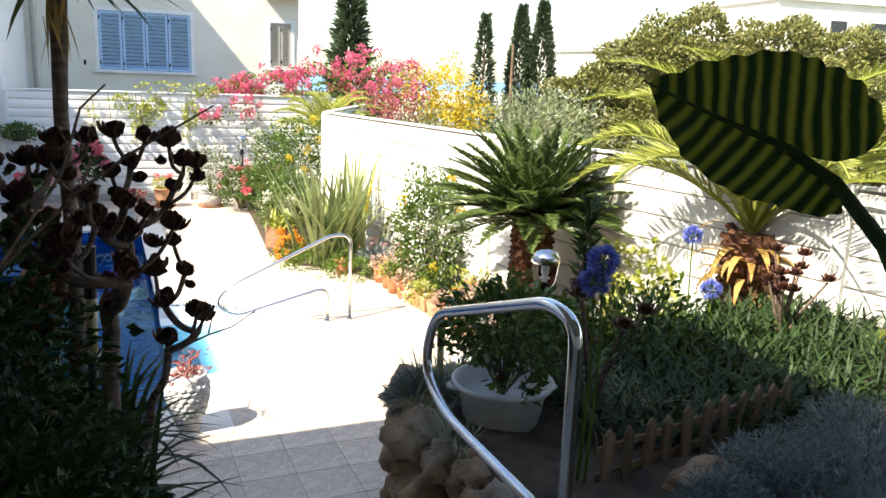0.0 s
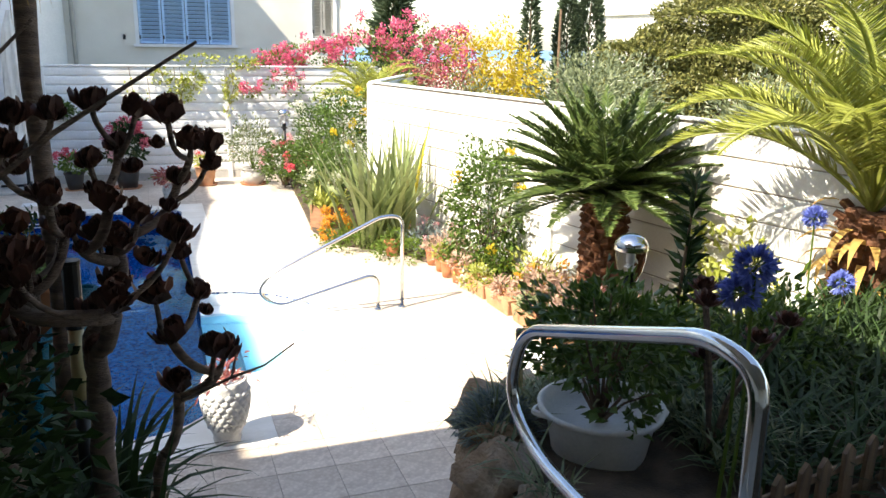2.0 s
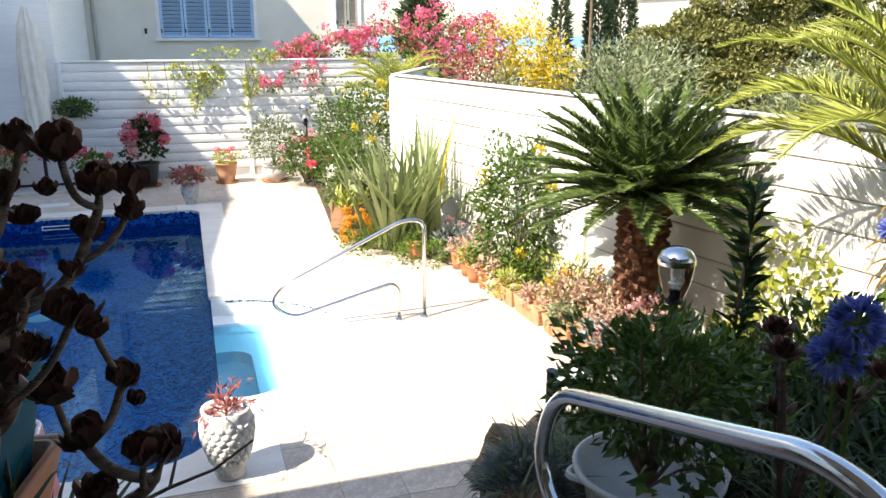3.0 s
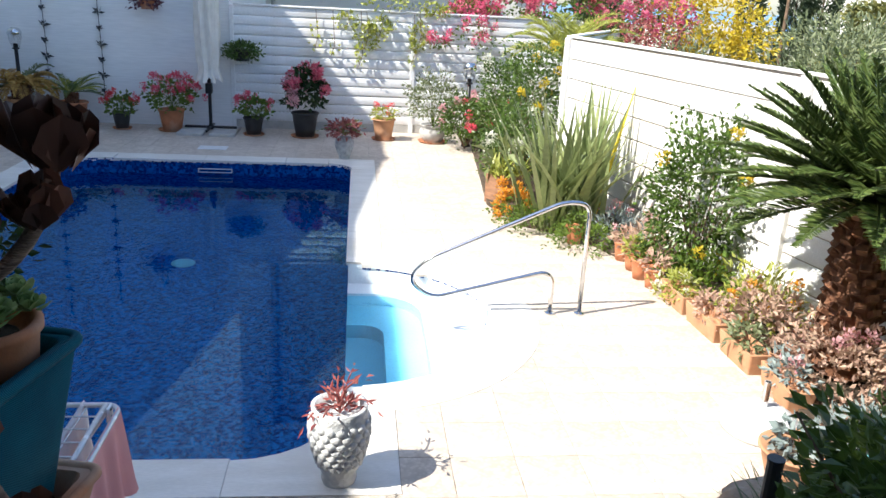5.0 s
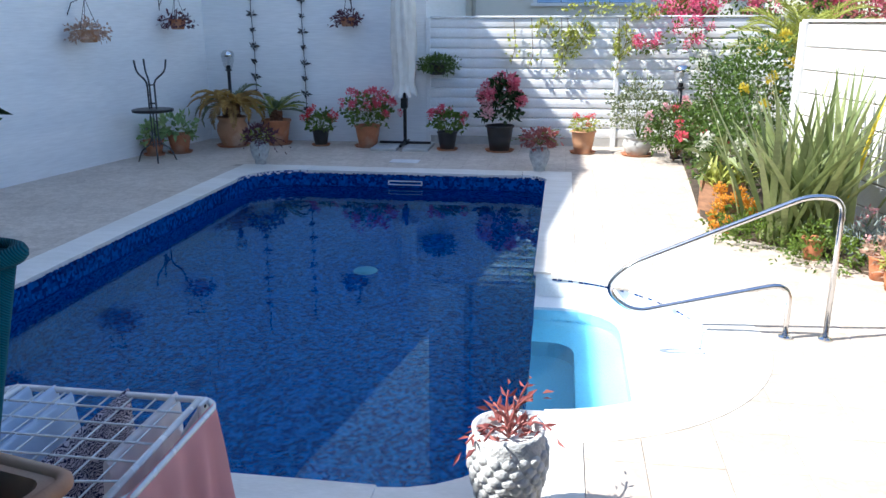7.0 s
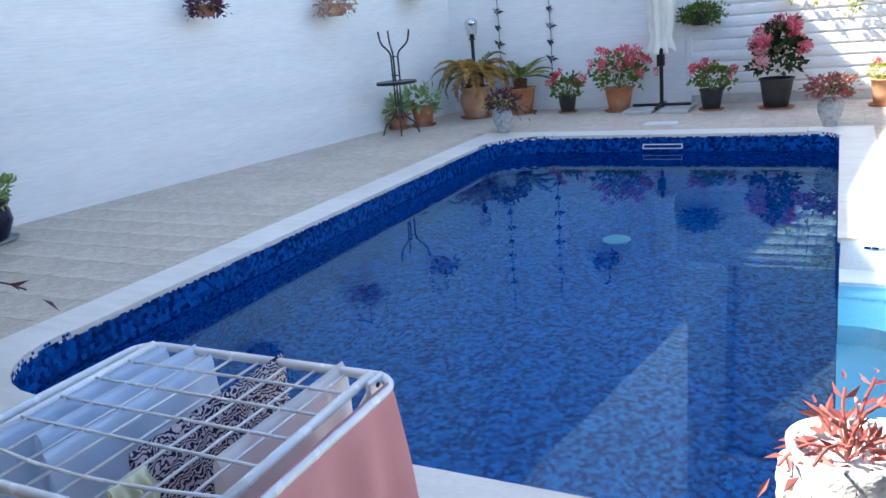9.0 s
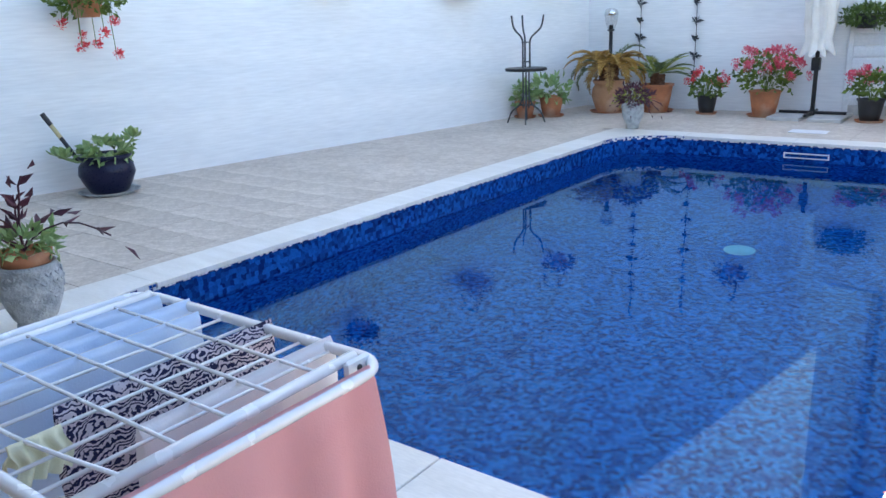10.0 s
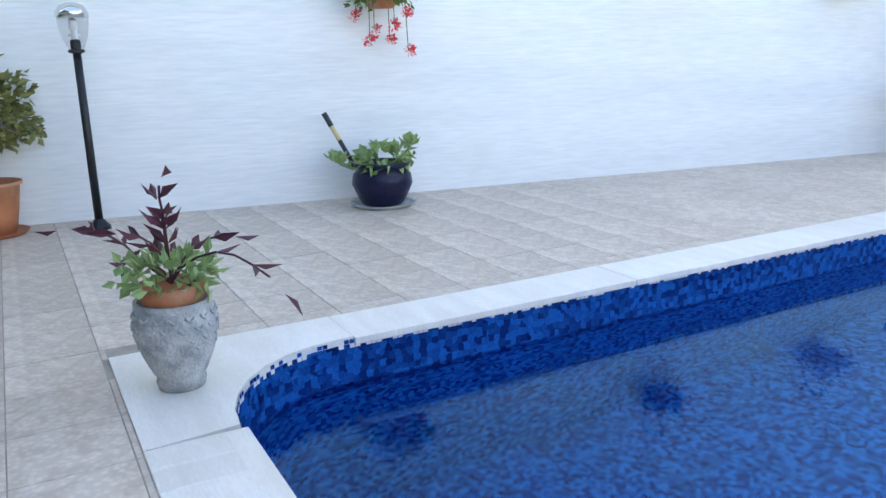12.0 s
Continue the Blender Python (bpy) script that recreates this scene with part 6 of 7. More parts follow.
ev, ef, euv = ear_leaf()
eb = part("blade", (ev, ef), M_EAR, ear, smooth=True)
lay = eb.data.uv_layers.new(name="UV")
for lp in eb.data.loops:
    lay.data[lp.index].uv = euv[lp.vertex_index]
ROOT = Vector((1.35, 2.6, 1.0))
EAR_AT = Vector((0.499, 2.411, 2.718)) - ROOT
ax = Vector((-0.83, 0.443, 0.338)).normalized()
up_ = Vector((0.389, 0.895, -0.219)).normalized()
sd_ = up_.cross(ax).normalized()
up_ = ax.cross(sd_)
EAR_M = Matrix.Translation(EAR_AT) @ Matrix((ax, sd_, up_)).transposed().to_4x4()
eb.matrix_basis = EAR_M
part("midrib", moved(tube([(-0.02, 0, -0.006), (0.12, 0, -0.012), (0.26, 0, -0.04)], [0.007, 0.004, 0.0015], 6), EAR_M), L_DARK, ear)
STALK = Vector((0.635, 2.317, 2.572)) - ROOT
part("stalk", tube([EAR_AT, EAR_AT * 0.55 + STALK * 0.45 + Vector((0.0, 0, 0.02)), STALK, Vector((0.2, 0, 0.8)), Vector((0.1, 0, 0.0))], [0.008, 0.011, 0.014, 0.022, 0.03], 10), L_DARK, ear, smooth=True)

# ---- the sunny border ----
cy = thing("cycad", (3.62, 8.6, 0.1), "large sago cycad with a stout scaly trunk", "cycad")
part("trunk", scaly_trunk(0.0, 1.3, 0.21, 150, 5), M_PALMBARK, cy)
cycad_crown(cy, 1.28, 130, 1.18, 77, (-0.08, 1.36), 0.45, None, 84, 0.17, 0.02)
dp = thing("date_palm", (4.5, 6.45, 0.1), "young date palm with yellow-green arching fronds", "palm")
part("trunk", scaly_trunk(0.0, 1.5, 0.22, 130, 6), M_PALMBARK, dp)
r = np.random.default_rng(9)
for i in range(26):
    lv, rb = frond((0, 0, 1.5), i * 2.39996, 0.75 + 0.75 * i / 26, r.uniform(1.6, 2.1), 1.7, 90, 0.36, 0.011, 0.6, 0.3, 700 + i, 0.2)
    part("frond", merge(lv, rb), L_PALM, dp)
n = 34
for i in range(n):
    a = i * 2.4
    part("dry_leaf", blades(np.array([[0.15 * math.cos(a), 0.15 * math.sin(a), r.uniform(0.9, 1.5)]]), np.array([a]), np.array([r.uniform(0.2, 1.1)]), r.uniform(0.3, 0.55), 0.07, r.uniform(1.6, 2.8), 6), L_DRYG, dp, "golden dry curling leaf base")
stl = thing("strelitzia_clump", (2.55, 12.35, 0.05), "tall clump of grey-green sword leaves", "plant")
r = np.random.default_rng(19)
n = 140
part("leaves", blades(np.c_[r.normal(size=(n, 2)) * [0.2, 0.18], np.zeros(n)], r.uniform(0, 6.28, n), r.uniform(1.0, 1.52, n), r.uniform(1.0, 1.85, n), 0.072, r.uniform(0.0, 0.85, n), 6), L_STREL, stl)
part("yellow_leaf", blades(np.c_[[0.3], [0.05], [0]], np.array([0.4]), np.array([1.36]), 1.85, 0.07, 0.1, 6), L_YEL, stl)
pb = thing("wooden_planter", (1.97, 13.52, 0), "brown wooden planter box with mixed leaves and orange flowers", "planter", rz=35)
pb.scale = (0.72, 0.72, 0.95)
for nm, b in (("front_board", (-0.24, 0.24, -0.24, -0.21, 0.02, 0.4)), ("back_board", (-0.24, 0.24, 0.21, 0.24, 0.02, 0.4)), ("side_board", (-0.24, -0.21, -0.21, 0.21, 0.02, 0.4)), ("side_board", (0.21, 0.24, -0.21, 0.21, 0.02, 0.4)), ("base_board", (-0.24, 0.24, -0.24, 0.24, 0.0, 0.02))):
    part(nm, box(*b, 0.004), M_BOXW, pb)
part("potting_soil", box(-0.208, 0.208, -0.208, 0.208, 0.3, 0.37), M_SOIL, pb)
n = 90
part("leaves", blades(np.c_[r.uniform(-.25, .25, (n, 2)), np.full(n, 0.36)], r.uniform(0, 6.28, n), r.uniform(0.5, 1.4, n), r.uniform(0.25, 0.5, n), 0.05, r.uniform(0.5, 1.5, n)), L_PALM, pb)
foliage(pb, (0.0, 0.05, 0.62), (0.3, 0.3, 0.2), 26, 0.22, L_STREL, 55, "broad_leaves", aspect=0.7)


def low_cover(name, x, y, rr, n, size, material, label, seed, flowers=None, nf=0, aspect=0.5, z=0.04):
    t = thing(name, (x, y, z), label, "plant", "border plants")
    p, d = shell(n, (0, 0, 0), rr, seed, 0.4, -0.05)
    part("leaves", leaves(p, d, size, size * aspect, 0.2, seed), material, t)
    if flowers:
        flower_heads(t, (0, 0, 0), (rr[0], rr[1], rr[2] * 1.05), nf, 0.05, 34, flowers, seed)
    return t


low_cover("marigold_patch", 1.98, 12.85, (0.28, 0.22, 0.32), 260, 0.06, L_GREEN, "mound of orange flowers beside the planter", 101, L_ORANGE, 40)
low_cover("green_mound", 2.15, 12.35, (0.45, 0.35, 0.26), 900, 0.05, L_GREEN, "low bright green ground cover at the deck's edge", 102)
low_cover("green_mound", 2.6, 11.75, (0.45, 0.4, 0.24), 900, 0.05, L_GREEN, "low bright green ground cover at the deck's edge", 103)
low_cover("lavender_patch", 3.0, 11.9, (0.35, 0.4, 0.4), 500, 0.07, L_GREY, "greyish lavender patch by the wall", 104, L_PALEP, 10, 0.25)
low_cover("brown_sedge", 3.1, 11.2, (0.3, 0.3, 0.42), 400, 0.12, L_TAN, "brownish grassy plant in the border", 105, None, 0, 0.2)
low_cover("green_mound", 3.3, 10.4, (0.35, 0.45, 0.35), 800, 0.06, L_GREEN, "green mound in the border", 106, L_YEL, 8)
low_cover("fern_patch", 3.55, 9.7, (0.35, 0.5, 0.4), 700, 0.09, L_PALM, "yellow-green ferny patch by the wall", 107, None, 0, 0.3)
low_cover("dusty_succulent", 3.38, 9.3, (0.3, 0.4, 0.42), 700, 0.07, L_TAN, "dusty pink succulent mass by the deck", 108, L_ORANGE, 8)
low_cover("dusty_succulent", 3.45, 8.4, (0.42, 0.55, 0.55), 1500, 0.06, L_TAN, "dusty pink succulent mass by the deck", 109, L_PALEP, 14)
low_cover("yellow_bush", 3.35, 7.0, (0.42, 0.4, 0.62), 1100, 0.06, L_PALM, "bright yellow-green bush beside the garden lamp", 116, L_YEL, 14)
low_cover("yellow_bush", 3.75, 7.45, (0.4, 0.4, 0.5), 900, 0.06, L_GREEN, "green bush dotted with yellow flowers", 110, L_YEL, 26)
low_cover("silver_patch", 3.2, 7.6, (0.22, 0.3, 0.32), 500, 0.07, L_GREY, "silver-leaved plant at the deck's edge", 111, None, 0, 0.3)
low_cover("white_flower_patch", 3.0, 10.2, (0.2, 0.3, 0.22), 200, 0.06, L_PALM, "small pale flowers in the border", 112, L_WHITE, 10)
low_cover("vine_patch", 3.6, 6.7, (0.4, 0.5, 0.95), 900, 0.07, L_PALM, "light green creeper among the border plants", 115, L_YEL, 5, 0.7)
low_cover("vine_patch", 4.25, 7.5, (0.35, 0.7, 1.1), 900, 0.08, L_PALM, "light green creeper on the garden wall", 113, None, 0, 0.8)
low_cover("vine_patch", 4.5, 5.4, (0.3, 0.7, 1.0), 500, 0.08, L_PALM, "light green creeper on the garden wall", 114, L_YEL, 4, 0.8)
for k, (x, y, s) in enumerate(((2.6, 11.85, 0.1), (2.98, 11.3, 0.1), (3.0, 11.0, 0.11), (2.98, 10.75, 0.1), (3.02, 10.5, 0.1))):
    t = flower_pot("small_pot", (x - 0.12, y, 0), s, 0.2, M_TERRA, "small terracotta pot on the deck's edge", saucer=False, group="small pots on the edge")
    foliage(t, (0, 0, 0.24), (0.13, 0.13, 0.12), 90, 0.06, (L_GREEN, L_TAN, L_PALM)[k % 3], 120 + k)
for k, (x, y, L, a) in enumerate(((2.99, 10.05, 0.5, 92), (3.02, 9.5, 0.55, 93), (3.05, 8.92, 0.5, 92), (3.08, 8.35, 0.5, 84))):
    t = thing("terracotta_trough", (x, y, 0), "long terracotta trough with sparse plants on the deck's edge", "planter", "troughs on the edge", rz=a)
    part("trough", merge(*[moved(tapered_box(L / 2 - 0.03, 0.08, L / 2, 0.1, 0.0, 0.17, 0.02, 0.015), Matrix())]), M_TERRAL, t)
    foliage(t, (0, 0, 0.2), (L * 0.45, 0.12, 0.13), 170, 0.06, (L_PALM, L_TAN, L_OLIVE, L_GREY)[k], 130 + k)
for k, (x, y) in enumerate(((2.62, 7.42), (2.9, 7.5))):
    t = flower_pot("terracotta_bowl", (x, y, 0), 0.2, 0.2, M_TERRAL, "wide terracotta bowl at the deck's edge", saucer=False)
    foliage(t, (0, 0, 0.24), (0.16, 0.16, 0.12), 120, 0.07, L_GREY, 140 + k)
ub = thing("umbrella_stand", (2.7, 7.96, 0), "white domed concrete parasol base with a steel socket", "umbrella stand")
part("dome", lathe([(0.25, 0), (0.25, 0.04), (0.22, 0.1), (0.14, 0.15), (0.05, 0.165), (0.001, 0.166)], 30), M_WHITEP, ub, smooth=True)
part("socket", lathe([(0.024, 0.15), (0.024, 0.34), (0.018, 0.34), (0.018, 0.2)], 14), M_STEEL, ub)


def rose(loc, rr, n, label, seed, heads, material, nh=14):
    t = shrub("rose_bush", loc, rr, n, 0.062, L_GLOSS, label, seed, twigs=16, low=-0.8, aspect=0.6)
    flower_heads(t, (0, 0, rr[2] * 1.05), rr, nh, 0.06, 56, material, seed)
    return t


rose((3.38, 10.75, 0.05), (0.55, 0.5, 0.74), 3600, "tall rose bush with a few yellow blooms by the wall", 151, 6, L_YEL, 4)
rose((2.55, 14.9, 0.05), (0.5, 0.6, 0.95), 2600, "climbing rose with pale yellow and white blooms", 152, 14, L_YEL, 7)
rose((2.35, 15.9, 0.05), (0.5, 0.5, 0.85), 2300, "rose bush with white and pink blooms", 153, 14, L_WHITE, 7)
rose((2.15, 14.0, 0.05), (0.45, 0.4, 0.55), 1600, "rose bush with cream blooms at the deck's edge", 156, 14, L_WHITE, 6)
t = rose((1.9, 17.0, 0.02), (0.48, 0.42, 0.48), 1900, "pink hydrangea bush against the fence", 154, 14, L_PALEP, 18)
t = rose((2.3, 16.6, 0.02), (0.5, 0.4, 0.5), 1500, "white and pink flowering bush in the border", 155, 14, L_PINK, 12)

# ---- beyond the fence and walls ----
def flowering_mass(name, loc, blobs, leaf, n, size, petals, nh, hr_, label, seed, category="bush", root=(0, 0, 0)):
    t = thing(name, loc, label, category)
    part("limbs", tree_limbs(root, [b[0] for b in blobs], 0.07 if root[2] == 0 else 0.02, seed), M_BARK, t)
    for k, (c, rr) in enumerate(blobs):
        foliage(t, c, rr, n, size, leaf, seed + k, low=-1)
        if petals:
            flower_heads(t, c, rr, nh, hr_, 32, petals, seed + 20 + k)
    return t


flowering_mass("bougainvillea", (3.4, 18.6, 0), [((-0.6, 0.5, 2.25), (0.75, 0.5, 0.5)), ((0.5, 0.1, 2.4), (0.8, 0.5, 0.6)), ((1.5, 0.0, 2.5), (0.8, 0.6, 0.65)), ((2.2, -0.2, 2.3), (0.6, 0.5, 0.7)), ((-1.25, 0.35, 2.15), (0.5, 0.3, 0.3))], L_GREEN, 620, 0.085, L_MAG, 40, 0.085, "pink bougainvillea spilling over the white fence", 160)
flowering_mass("bougainvillea", (2.0, 18.1, 0), [((-0.5, 0.2, 1.7), (0.22, 0.12, 0.14)), ((0.0, 0.15, 1.85), (0.32, 0.18, 0.3)), ((0.35, 0.1, 1.75), (0.25, 0.2, 0.4))], L_GREEN, 80, 0.07, L_MAG, 7, 0.065, "pink bougainvillea branch hanging before the fence", 170, "bush", (0.5, 0.35, 2.3))
flowering_mass("yellow_shrub", (6.4, 18.2, 0), [((-0.4, 0, 2.3), (0.6, 0.5, 0.7)), ((0.35, 0.0, 2.35), (0.5, 0.5, 0.8)), ((0.8, -0.3, 1.9), (0.5, 0.5, 0.6)), ((0.1, -0.2, 1.7), (0.7, 0.5, 0.5))], L_YEL, 900, 0.09, None, 0, 0, "bright yellow-leaved shrub beyond the wall", 180)
flowering_mass("bougainvillea", (4.9, 17.4, 0), [((-0.3, 0, 2.0), (0.6, 0.5, 0.5)), ((0.4, 0.1, 2.1), (0.55, 0.5, 0.55)), ((0.0, -0.3, 1.7), (0.7, 0.4, 0.4))], L_REDDISH, 420, 0.085, L_MAG, 8, 0.08, "dark red bougainvillea behind the garden wall", 175)
gt = thing("feather_palm", (3.5, 16.6, 0), "small feathery palm above the roses", "palm")
part("trunk", tube([(0, 0, 0), (0.02, 0, 1.5)], [0.09, 0.07], 10), M_PALMBARK, gt)
for i in range(22):
    lv, rb = frond((0, 0, 1.5), i * 2.39996, 0.5 + 0.9 * i / 22, 1.3, 1.6, 40, 0.3, 0.015, 0.7, 0.3, 900 + i, 0.15)
    part("frond", merge(lv, rb), L_PALM, gt)
for k, (x, y, z, rr, n, mt, sz) in enumerate(((6.2, 13.5, 0, (1.1, 1.0, 1.25), 2600, L_OLIVE, 0.12), (7.6, 15.0, 0, (1.2, 1.1, 1.35), 2600, L_OLIVE, 0.12), (8.0, 11.5, 0, (1.2, 1.1, 1.2), 2400, L_OLIVE, 0.12), (5.0, 15.6, 0, (0.9, 0.9, 1.1), 1800, L_OLIVE, 0.11), (8.6, 17.6, -0.5, (1.4, 1.2, 1.5), 2400, L_OLIVE, 0.13), (7.2, 9.0, 0, (1.1, 1.1, 1.2), 1800, L_OLIVE, 0.12))):
    shrub("olive_bush", (x, y, z), rr, n, sz, mt, "grey-green bush growing behind the garden wall", 190 + k, group="bushes behind the wall", aspect=0.3)
for k, (x, y, z, blobs) in enumerate(((14.0, 20.5, -1.5, [((-2.9, 0, 2.2), (1.3, 1.2, 1.1)), ((-1.6, 0.2, 3.5), (1.4, 1.3, 1.2)), ((0.1, 0, 4.5), (1.4, 1.4, 1.3)), ((1.6, 0, 4.9), (1.5, 1.4, 1.3)), ((0.2, -1.2, 3.0), (2.0, 1.3, 1.3)), ((-2.2, -0.8, 1.8), (1.7, 1.2, 1.0))]),
                                      (18.5, 19.0, -1.5, [((-1.2, 0, 4.6), (1.6, 1.5, 1.4)), ((1.0, 0, 4.7), (1.6, 1.5, 1.3)), ((3.0, -0.2, 4.3), (1.7, 1.5, 1.5)), ((0.5, -1.5, 3.2), (2.6, 1.4, 1.6)), ((3.6, -1.3, 2.8), (2.2, 1.4, 1.6))]),
                                      (12.5, 14.0, -1.5, [((-1.5, 0, 2.3), (1.3, 1.2, 1.0)), ((0.3, 0.3, 2.9), (1.4, 1.3, 1.1)), ((2.2, 0.3, 3.2), (1.4, 1.3, 1.2)), ((4.0, 0, 3.2), (1.5, 1.4, 1.3))]))):
    t = thing("mastic_tree", (x, y, z), "broad dense dark green tree behind the wall", "tree", "dense trees")
    part("trunk", tree_limbs((0, 0, 0), [b[0] for b in blobs], 0.28, k), M_BARK, t)
    for j, (c, rr) in enumerate(blobs):
        p, d = shell(9500, c, rr, 210 + k * 10 + j, 0.7, -0.8)
        part("crown", leaves(p, d, 0.13, 0.085, 0.25, 210 + k * 10 + j), L_MASTIC, t)


def conifer(name, loc, h, r0, label, seed, spread, tiers, leaf, wob=0.25, size=0.5):
    t = thing(name, loc, label, "conifer", "far conifers")
    part("trunk", tube([(0, 0, 0), (0, 0, h)], [r0 * 0.12, 0.02], 7), M_BARK, t)
    r = np.random.default_rng(seed)
    z = r.uniform(0.03, 1, leaf) ** 0.85
    prof = spread(z) * r0
    if tiers:
        prof = prof * (0.55 + 0.45 * np.abs(np.cos(z * tiers * math.pi)))
    a = r.uniform(0, 6.28, leaf)
    q = prof * r.uniform(0.35, 1, leaf) ** 0.5 * (1 + wob * np.sin(a * 4 + z * 20))
    pos = np.stack([q * np.cos(a), q * np.sin(a), z * h], 1)
    part("crown", leaves(pos, np.stack([np.cos(a), np.sin(a), r.uniform(-0.2, 1.2, leaf)], 1), size, size * 0.3, 0.2, seed), L_CONIF, t)


conifer("spruce_tree", (12.3, 45, -9), 16.5, 2.6, "broad dark conifer beyond the house", 1, lambda z: 1.05 - z, 12, 4200, 0.3, 0.7)
conifer("norfolk_pine", (20.5, 45, -9), 15.2, 2.0, "slim tiered pine in the distance", 2, lambda z: 1.02 - z, 16, 2600, 0.1, 0.45)
conifer("cypress", (24.4, 45, -9), 16.2, 0.75, "tall narrow dark green cypress", 3, lambda z: np.clip(1.5 * np.sin(math.pi * np.clip(0.08 + z * 0.92, 0, 1)), 0.02, 1), 0, 7000, 0.12, 0.4)
conifer("cypress", (23.2, 45.5, -9), 15.9, 0.65, "tall narrow dark green cypress", 4, lambda z: np.clip(1.5 * np.sin(math.pi * np.clip(0.08 + z * 0.92, 0, 1)), 0.02, 1), 0, 7000, 0.12, 0.4)


def far_house(loc, w, d, h, label, floors, cols, rz=0):
    t = thing("far_building", loc, label, "building", "far buildings", rz)
    part("wall", box(0, w, 0, d, 0, h), M_FARWHITE, t)
    part("roof", box(-0.2, w + 0.2, -0.2, d + 0.2, h, h + 0.25), M_FARWHITE, t)
    part("parapet", box(0, w, -0.15, 0.0, h + 0.25, h + 0.9), M_FARWHITE, t)
    for i in range(floors):
        for j in range(cols):
            x, z = w * (j + 0.5) / cols, h - 1.0 - 2.8 * i
            wn_ = part("window", box(x - 0.55, x + 0.55, -0.03, 0.02, z - 1.2, z), M_DARKGLASS, t)
            part("sill", box(x - 0.65, x + 0.65, -0.12, -0.03, z - 1.28, z - 1.2), M_FARWHITE, wn_)
    return t


far_house((29.5, 46, -12), 9, 8, 16.6, "white building with a roof terrace beyond the trees", 2, 3)
far_house((36, 38, -10), 14, 9, 17.8, "white apartment building on the hill", 3, 5, -10)
far_house((34, 90, -22), 14, 9, 21, "small pale building in the far town", 2, 4)
far_house((18, 110, -24), 12, 9, 22, "small pale building in the far town", 2, 4)
far_house((46, 120, -24), 16, 9, 23, "small pale building in the far town", 2, 4)
tagged(part("utility_pole", tube([(21.9, 44, -9), (21.9, 44, 4.6)], [0.12, 0.08], 8), M_BARK), "thin wooden utility pole in the distance", "pole")
# creeper on the white fence
vn = thing("fence_creeper", (0.2, 18.42, 1.7), "sparse green creeper hanging down the white fence", "creeper")
for k, (x, z, a, b, n) in enumerate(((-0.35, 0.3, 0.22, 0.16, 34), (0.0, 0.05, 0.25, 0.25, 60), (0.25, 0.22, 0.24, 0.2, 52), (0.95, 0.1, 0.15, 0.28, 46), (0.85, -0.25, 0.08, 0.2, 18), (-0.9, 0.0, 0.1, 0.3, 8), (-0.6, -0.15, 0.12, 0.2, 7), (1.2, 0.55, 0.35, 0.12, 50), (0.4, 0.6, 0.5, 0.1, 36), (-0.1, -0.3, 0.1, 0.22, 14))):
    foliage(vn, (x, -0.03, z), (a, 0.06, b), n * 2, 0.075, L_PALM, 240 + k, low=-1, aspect=0.8)
    part("stem", tube([(x, 0.0, 0.45), (x + 0.04, -0.01, z), (x - 0.03, -0.01, z - b)], 0.006, 5), M_BARK, vn)

# ---- deck tiles, last: pieces near the walk are objects, the rest one mesh ----
deck = tagged(new("deck"), "pale printed ceramic deck tiles with dark joints", "floor", kind="structure")
TS = 0.385
tm = mesh_of("tile", box(-TS / 2 + 0.0022, TS / 2 - 0.0022, -TS / 2 + 0.0022, TS / 2 - 0.0022, -0.02, 0.0, 0.002), M_TILE)
BED = [(0.9, 5.3), (1.9, 6.4), (2.55, 7.1), (3.0, 7.75), (3.12, 8.6), (3.05, 9.7), (2.92, 11.1), (2.58, 12.0), (1.95, 12.5), (1.74, 13.4), (1.92, 15.5), (2.15, 18.5)]


def bed_x(y):
    for (xa, ya), (xb, yb) in zip(BED, BED[1:]):
        if ya <= y <= yb:
            return xa + (xb - xa) * (y - ya) / (yb - ya)
    return 0.9


def on_pool(x, y):
    h = TS / 2
    if X0 - CW + 0.02 < x + h and x - h < X1 + CW - 0.02 and Y0 - CW + 0.02 < y + h and y - h < Y1 + CW - 0.02:
        return True
    dx, dy = max(abs(x - BAY_C[0]) - h, 0), max(abs(y - BAY_C[1]) - h, 0)
    return math.hypot(dx, dy) < BAY_R + 0.28


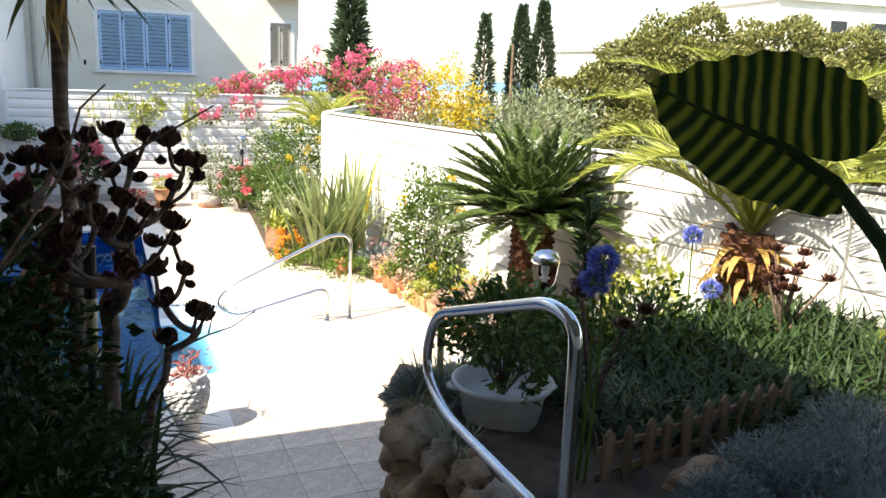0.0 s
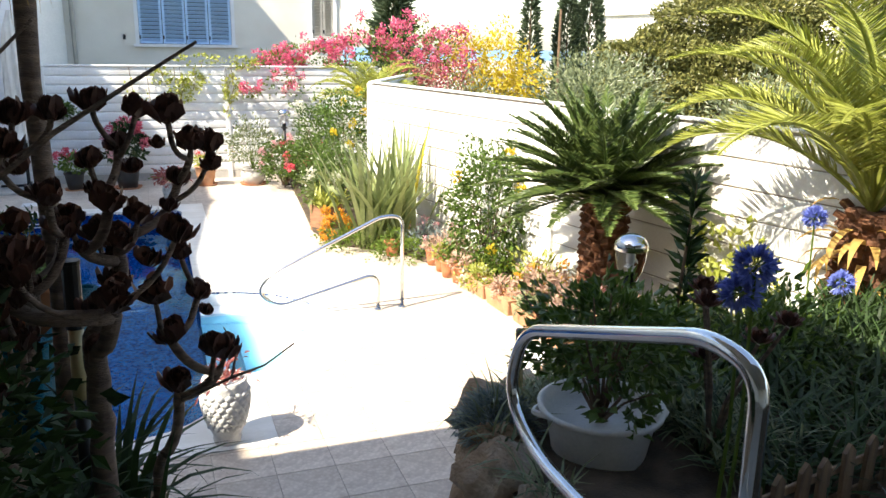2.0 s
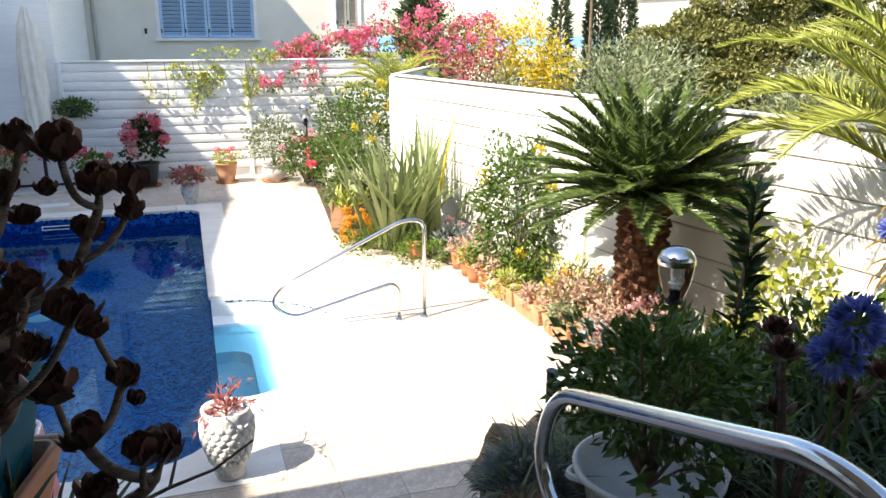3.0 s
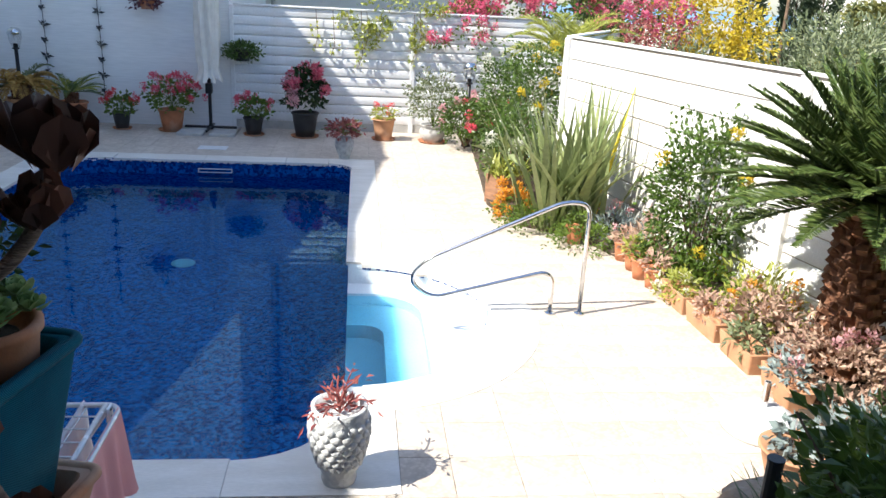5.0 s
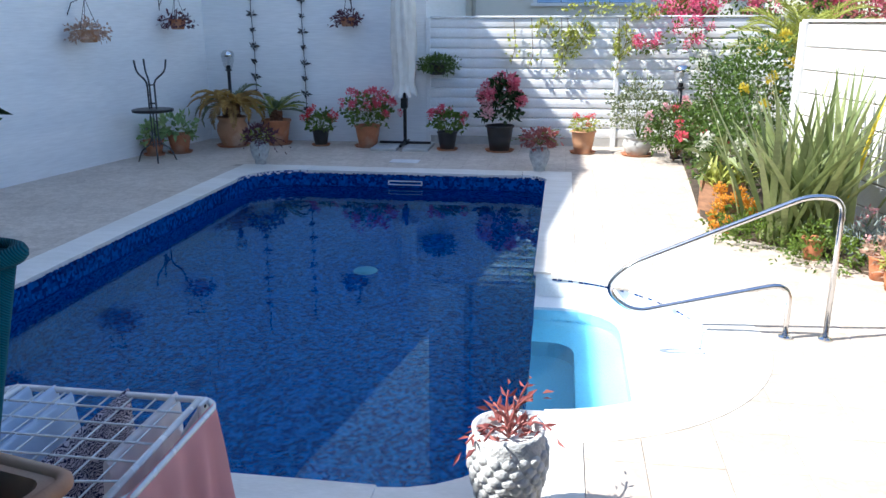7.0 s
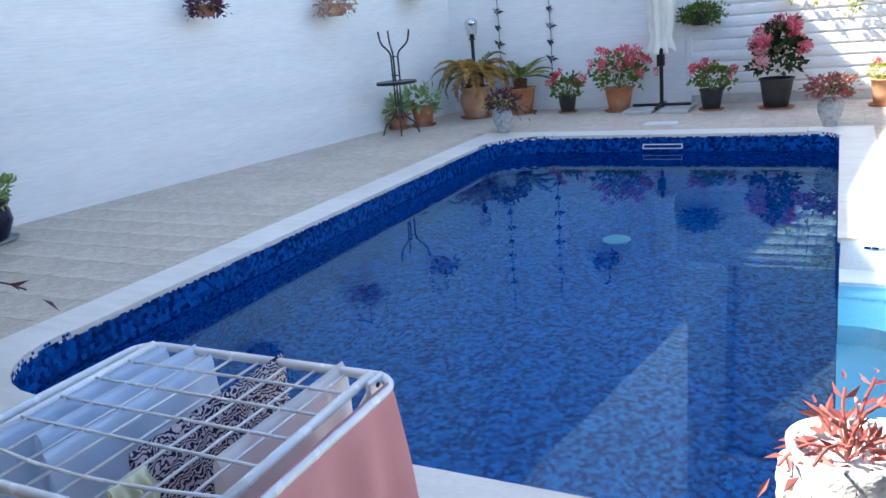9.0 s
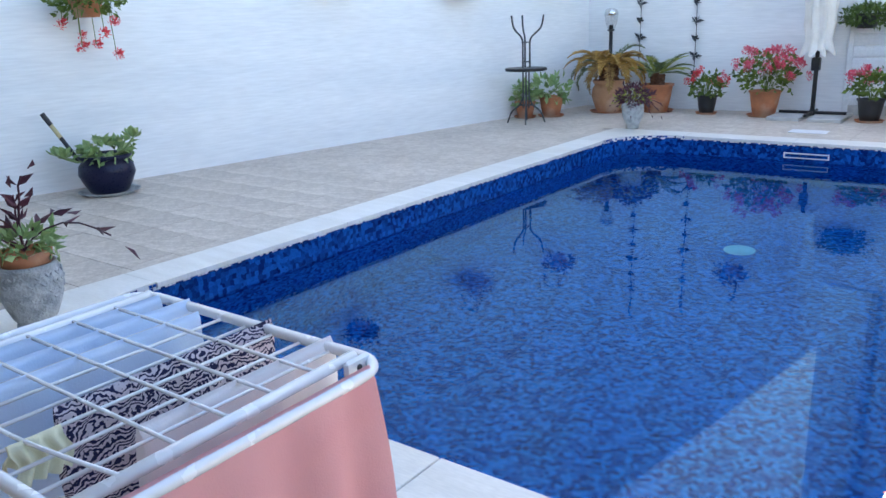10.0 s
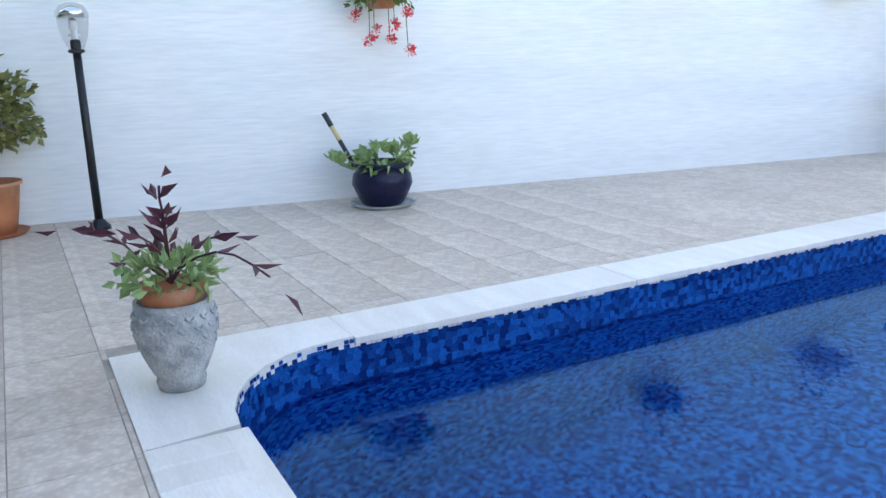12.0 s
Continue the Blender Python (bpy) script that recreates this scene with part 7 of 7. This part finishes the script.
count, rest = 0, []
for i in range(-24, 9):
    for j in range(-6, 30):
        x, y = 0.45 + i * TS, 7.10 + j * TS
        if y > 18.6 or x < WL(y) - 0.3 or x - TS / 2 > bed_x(y) + 0.15 or (y < 5.2 and x > -0.45):
            continue
        inside = on_pool(x, y)
        nearby = (x > -0.5 and 6.2 < y < 12.6) or (x < -4.4 and 6.5 < y < 11.6)
        if not inside and nearby and count < 290:
            ob = new("tile", tm)
            ob.location, ob.parent = (x, y, rng.uniform(-0.001, 0.001)), deck
            count += 1
        elif not inside:
            rest.append((x, y, x - TS / 2, x + TS / 2, y - TS / 2, y + TS / 2))
        else:
            # cut tiles that run up to the coping
            x0, x1, y0, y1 = x - TS / 2, x + TS / 2, y - TS / 2, y + TS / 2
            if math.hypot(max(abs(x - BAY_C[0]) - TS / 2, 0), max(abs(y - BAY_C[1]) - TS / 2, 0)) < BAY_R + 0.28 and x > 0:
                if math.hypot(max(abs(x0 - BAY_C[0]), abs(x1 - BAY_C[0])), max(abs(y0 - BAY_C[1]), abs(y1 - BAY_C[1]))) > BAY_R + 0.3 and (x1 > X1 + CW):
                    x0 = max(x0, X1 + CW)
                    rest.append((x, y, x0, x1, y0, y1))
                continue
            in_x, in_y = X0 - CW < x < X1 + CW, Y0 - CW < y < Y1 + CW
            if in_y and x0 < X0 - CW < x1:
                x1 = X0 - CW
            elif in_y and x0 < X1 + CW < x1:
                x0 = X1 + CW
            if in_x and y0 < Y0 - CW < y1:
                y1 = Y0 - CW
            elif in_x and y0 < Y1 + CW < y1:
                y0 = Y1 + CW
            if not (x0 > X0 - CW - 0.001 and x1 < X1 + CW + 0.001 and y0 > Y0 - CW - 0.001 and y1 < Y1 + CW + 0.001) and x1 - x0 > 0.02 and y1 - y0 > 0.02:
                rest.append((x, y, x0, x1, y0, y1))
tv, tf = [], []
for _, _, x0, x1, y0, y1 in rest:
    m = len(tv)
    g = 0.0022
    for z, q in ((-0.02, 0.0), (-0.002, 0.0), (0.0, 0.002)):
        tv += [(x0 + g + q, y0 + g + q, z), (x1 - g - q, y0 + g + q, z), (x1 - g - q, y1 - g - q, z), (x0 + g + q, y1 - g - q, z)]
    tf += [(m + 4 * k + i, m + 4 * k + (i + 1) % 4, m + 4 * k + 4 + (i + 1) % 4, m + 4 * k + 4 + i) for k in (0, 1) for i in range(4)] + [(m + 8, m + 9, m + 10, m + 11)]
tagged(part("tiles", (tv, tf), M_TILE, deck), kind="stuff")
setting("deck_base", merge(prism([(WL(5) - 0.1, 4.6), (-0.37, 4.6), (-0.37, 5.2), (3.0, 5.2), (3.0, Y0 - CW + 0.02), (WL(7.3) - 0.1, Y0 - CW + 0.02)], -0.055, -0.004), prism([(WL(7.3) - 0.1, Y0 - CW + 0.02), (X0 - CW + 0.02, Y0 - CW + 0.02), (X0 - CW + 0.02, 18.5), (WL(18.5) - 0.1, 18.5)], -0.055, -0.004),
                           prism([(X0 - CW + 0.02, Y1 + CW - 0.02), (2.0, Y1 + CW - 0.02), (2.0, 18.5), (X0 - CW + 0.02, 18.5)], -0.055, -0.004), prism([(1.47, 7.34), (3.2, 7.34), (3.2, 11.6), (2.3, 15.88), (1.47, 15.88)], -0.055, -0.0045)), M_GROUT, "dark mortar bed under the deck tiles", "floor")

# leaves, petals and the like nobody could pick apart
SMALL = ("leaves", "blossom", "rosette", "branchwork", "low_leaves", "broad_leaves", "petals", "pedicels", "shoots", "dead_leaves", "crown", "moulded_fruit", "moulded_leaves", "metal_flower", "stems", "yellow_leaf")
for ob in scene.objects:
    if ob.parent and ob.name.split(".")[0] in SMALL:
        ob["kind"] = "stuff"
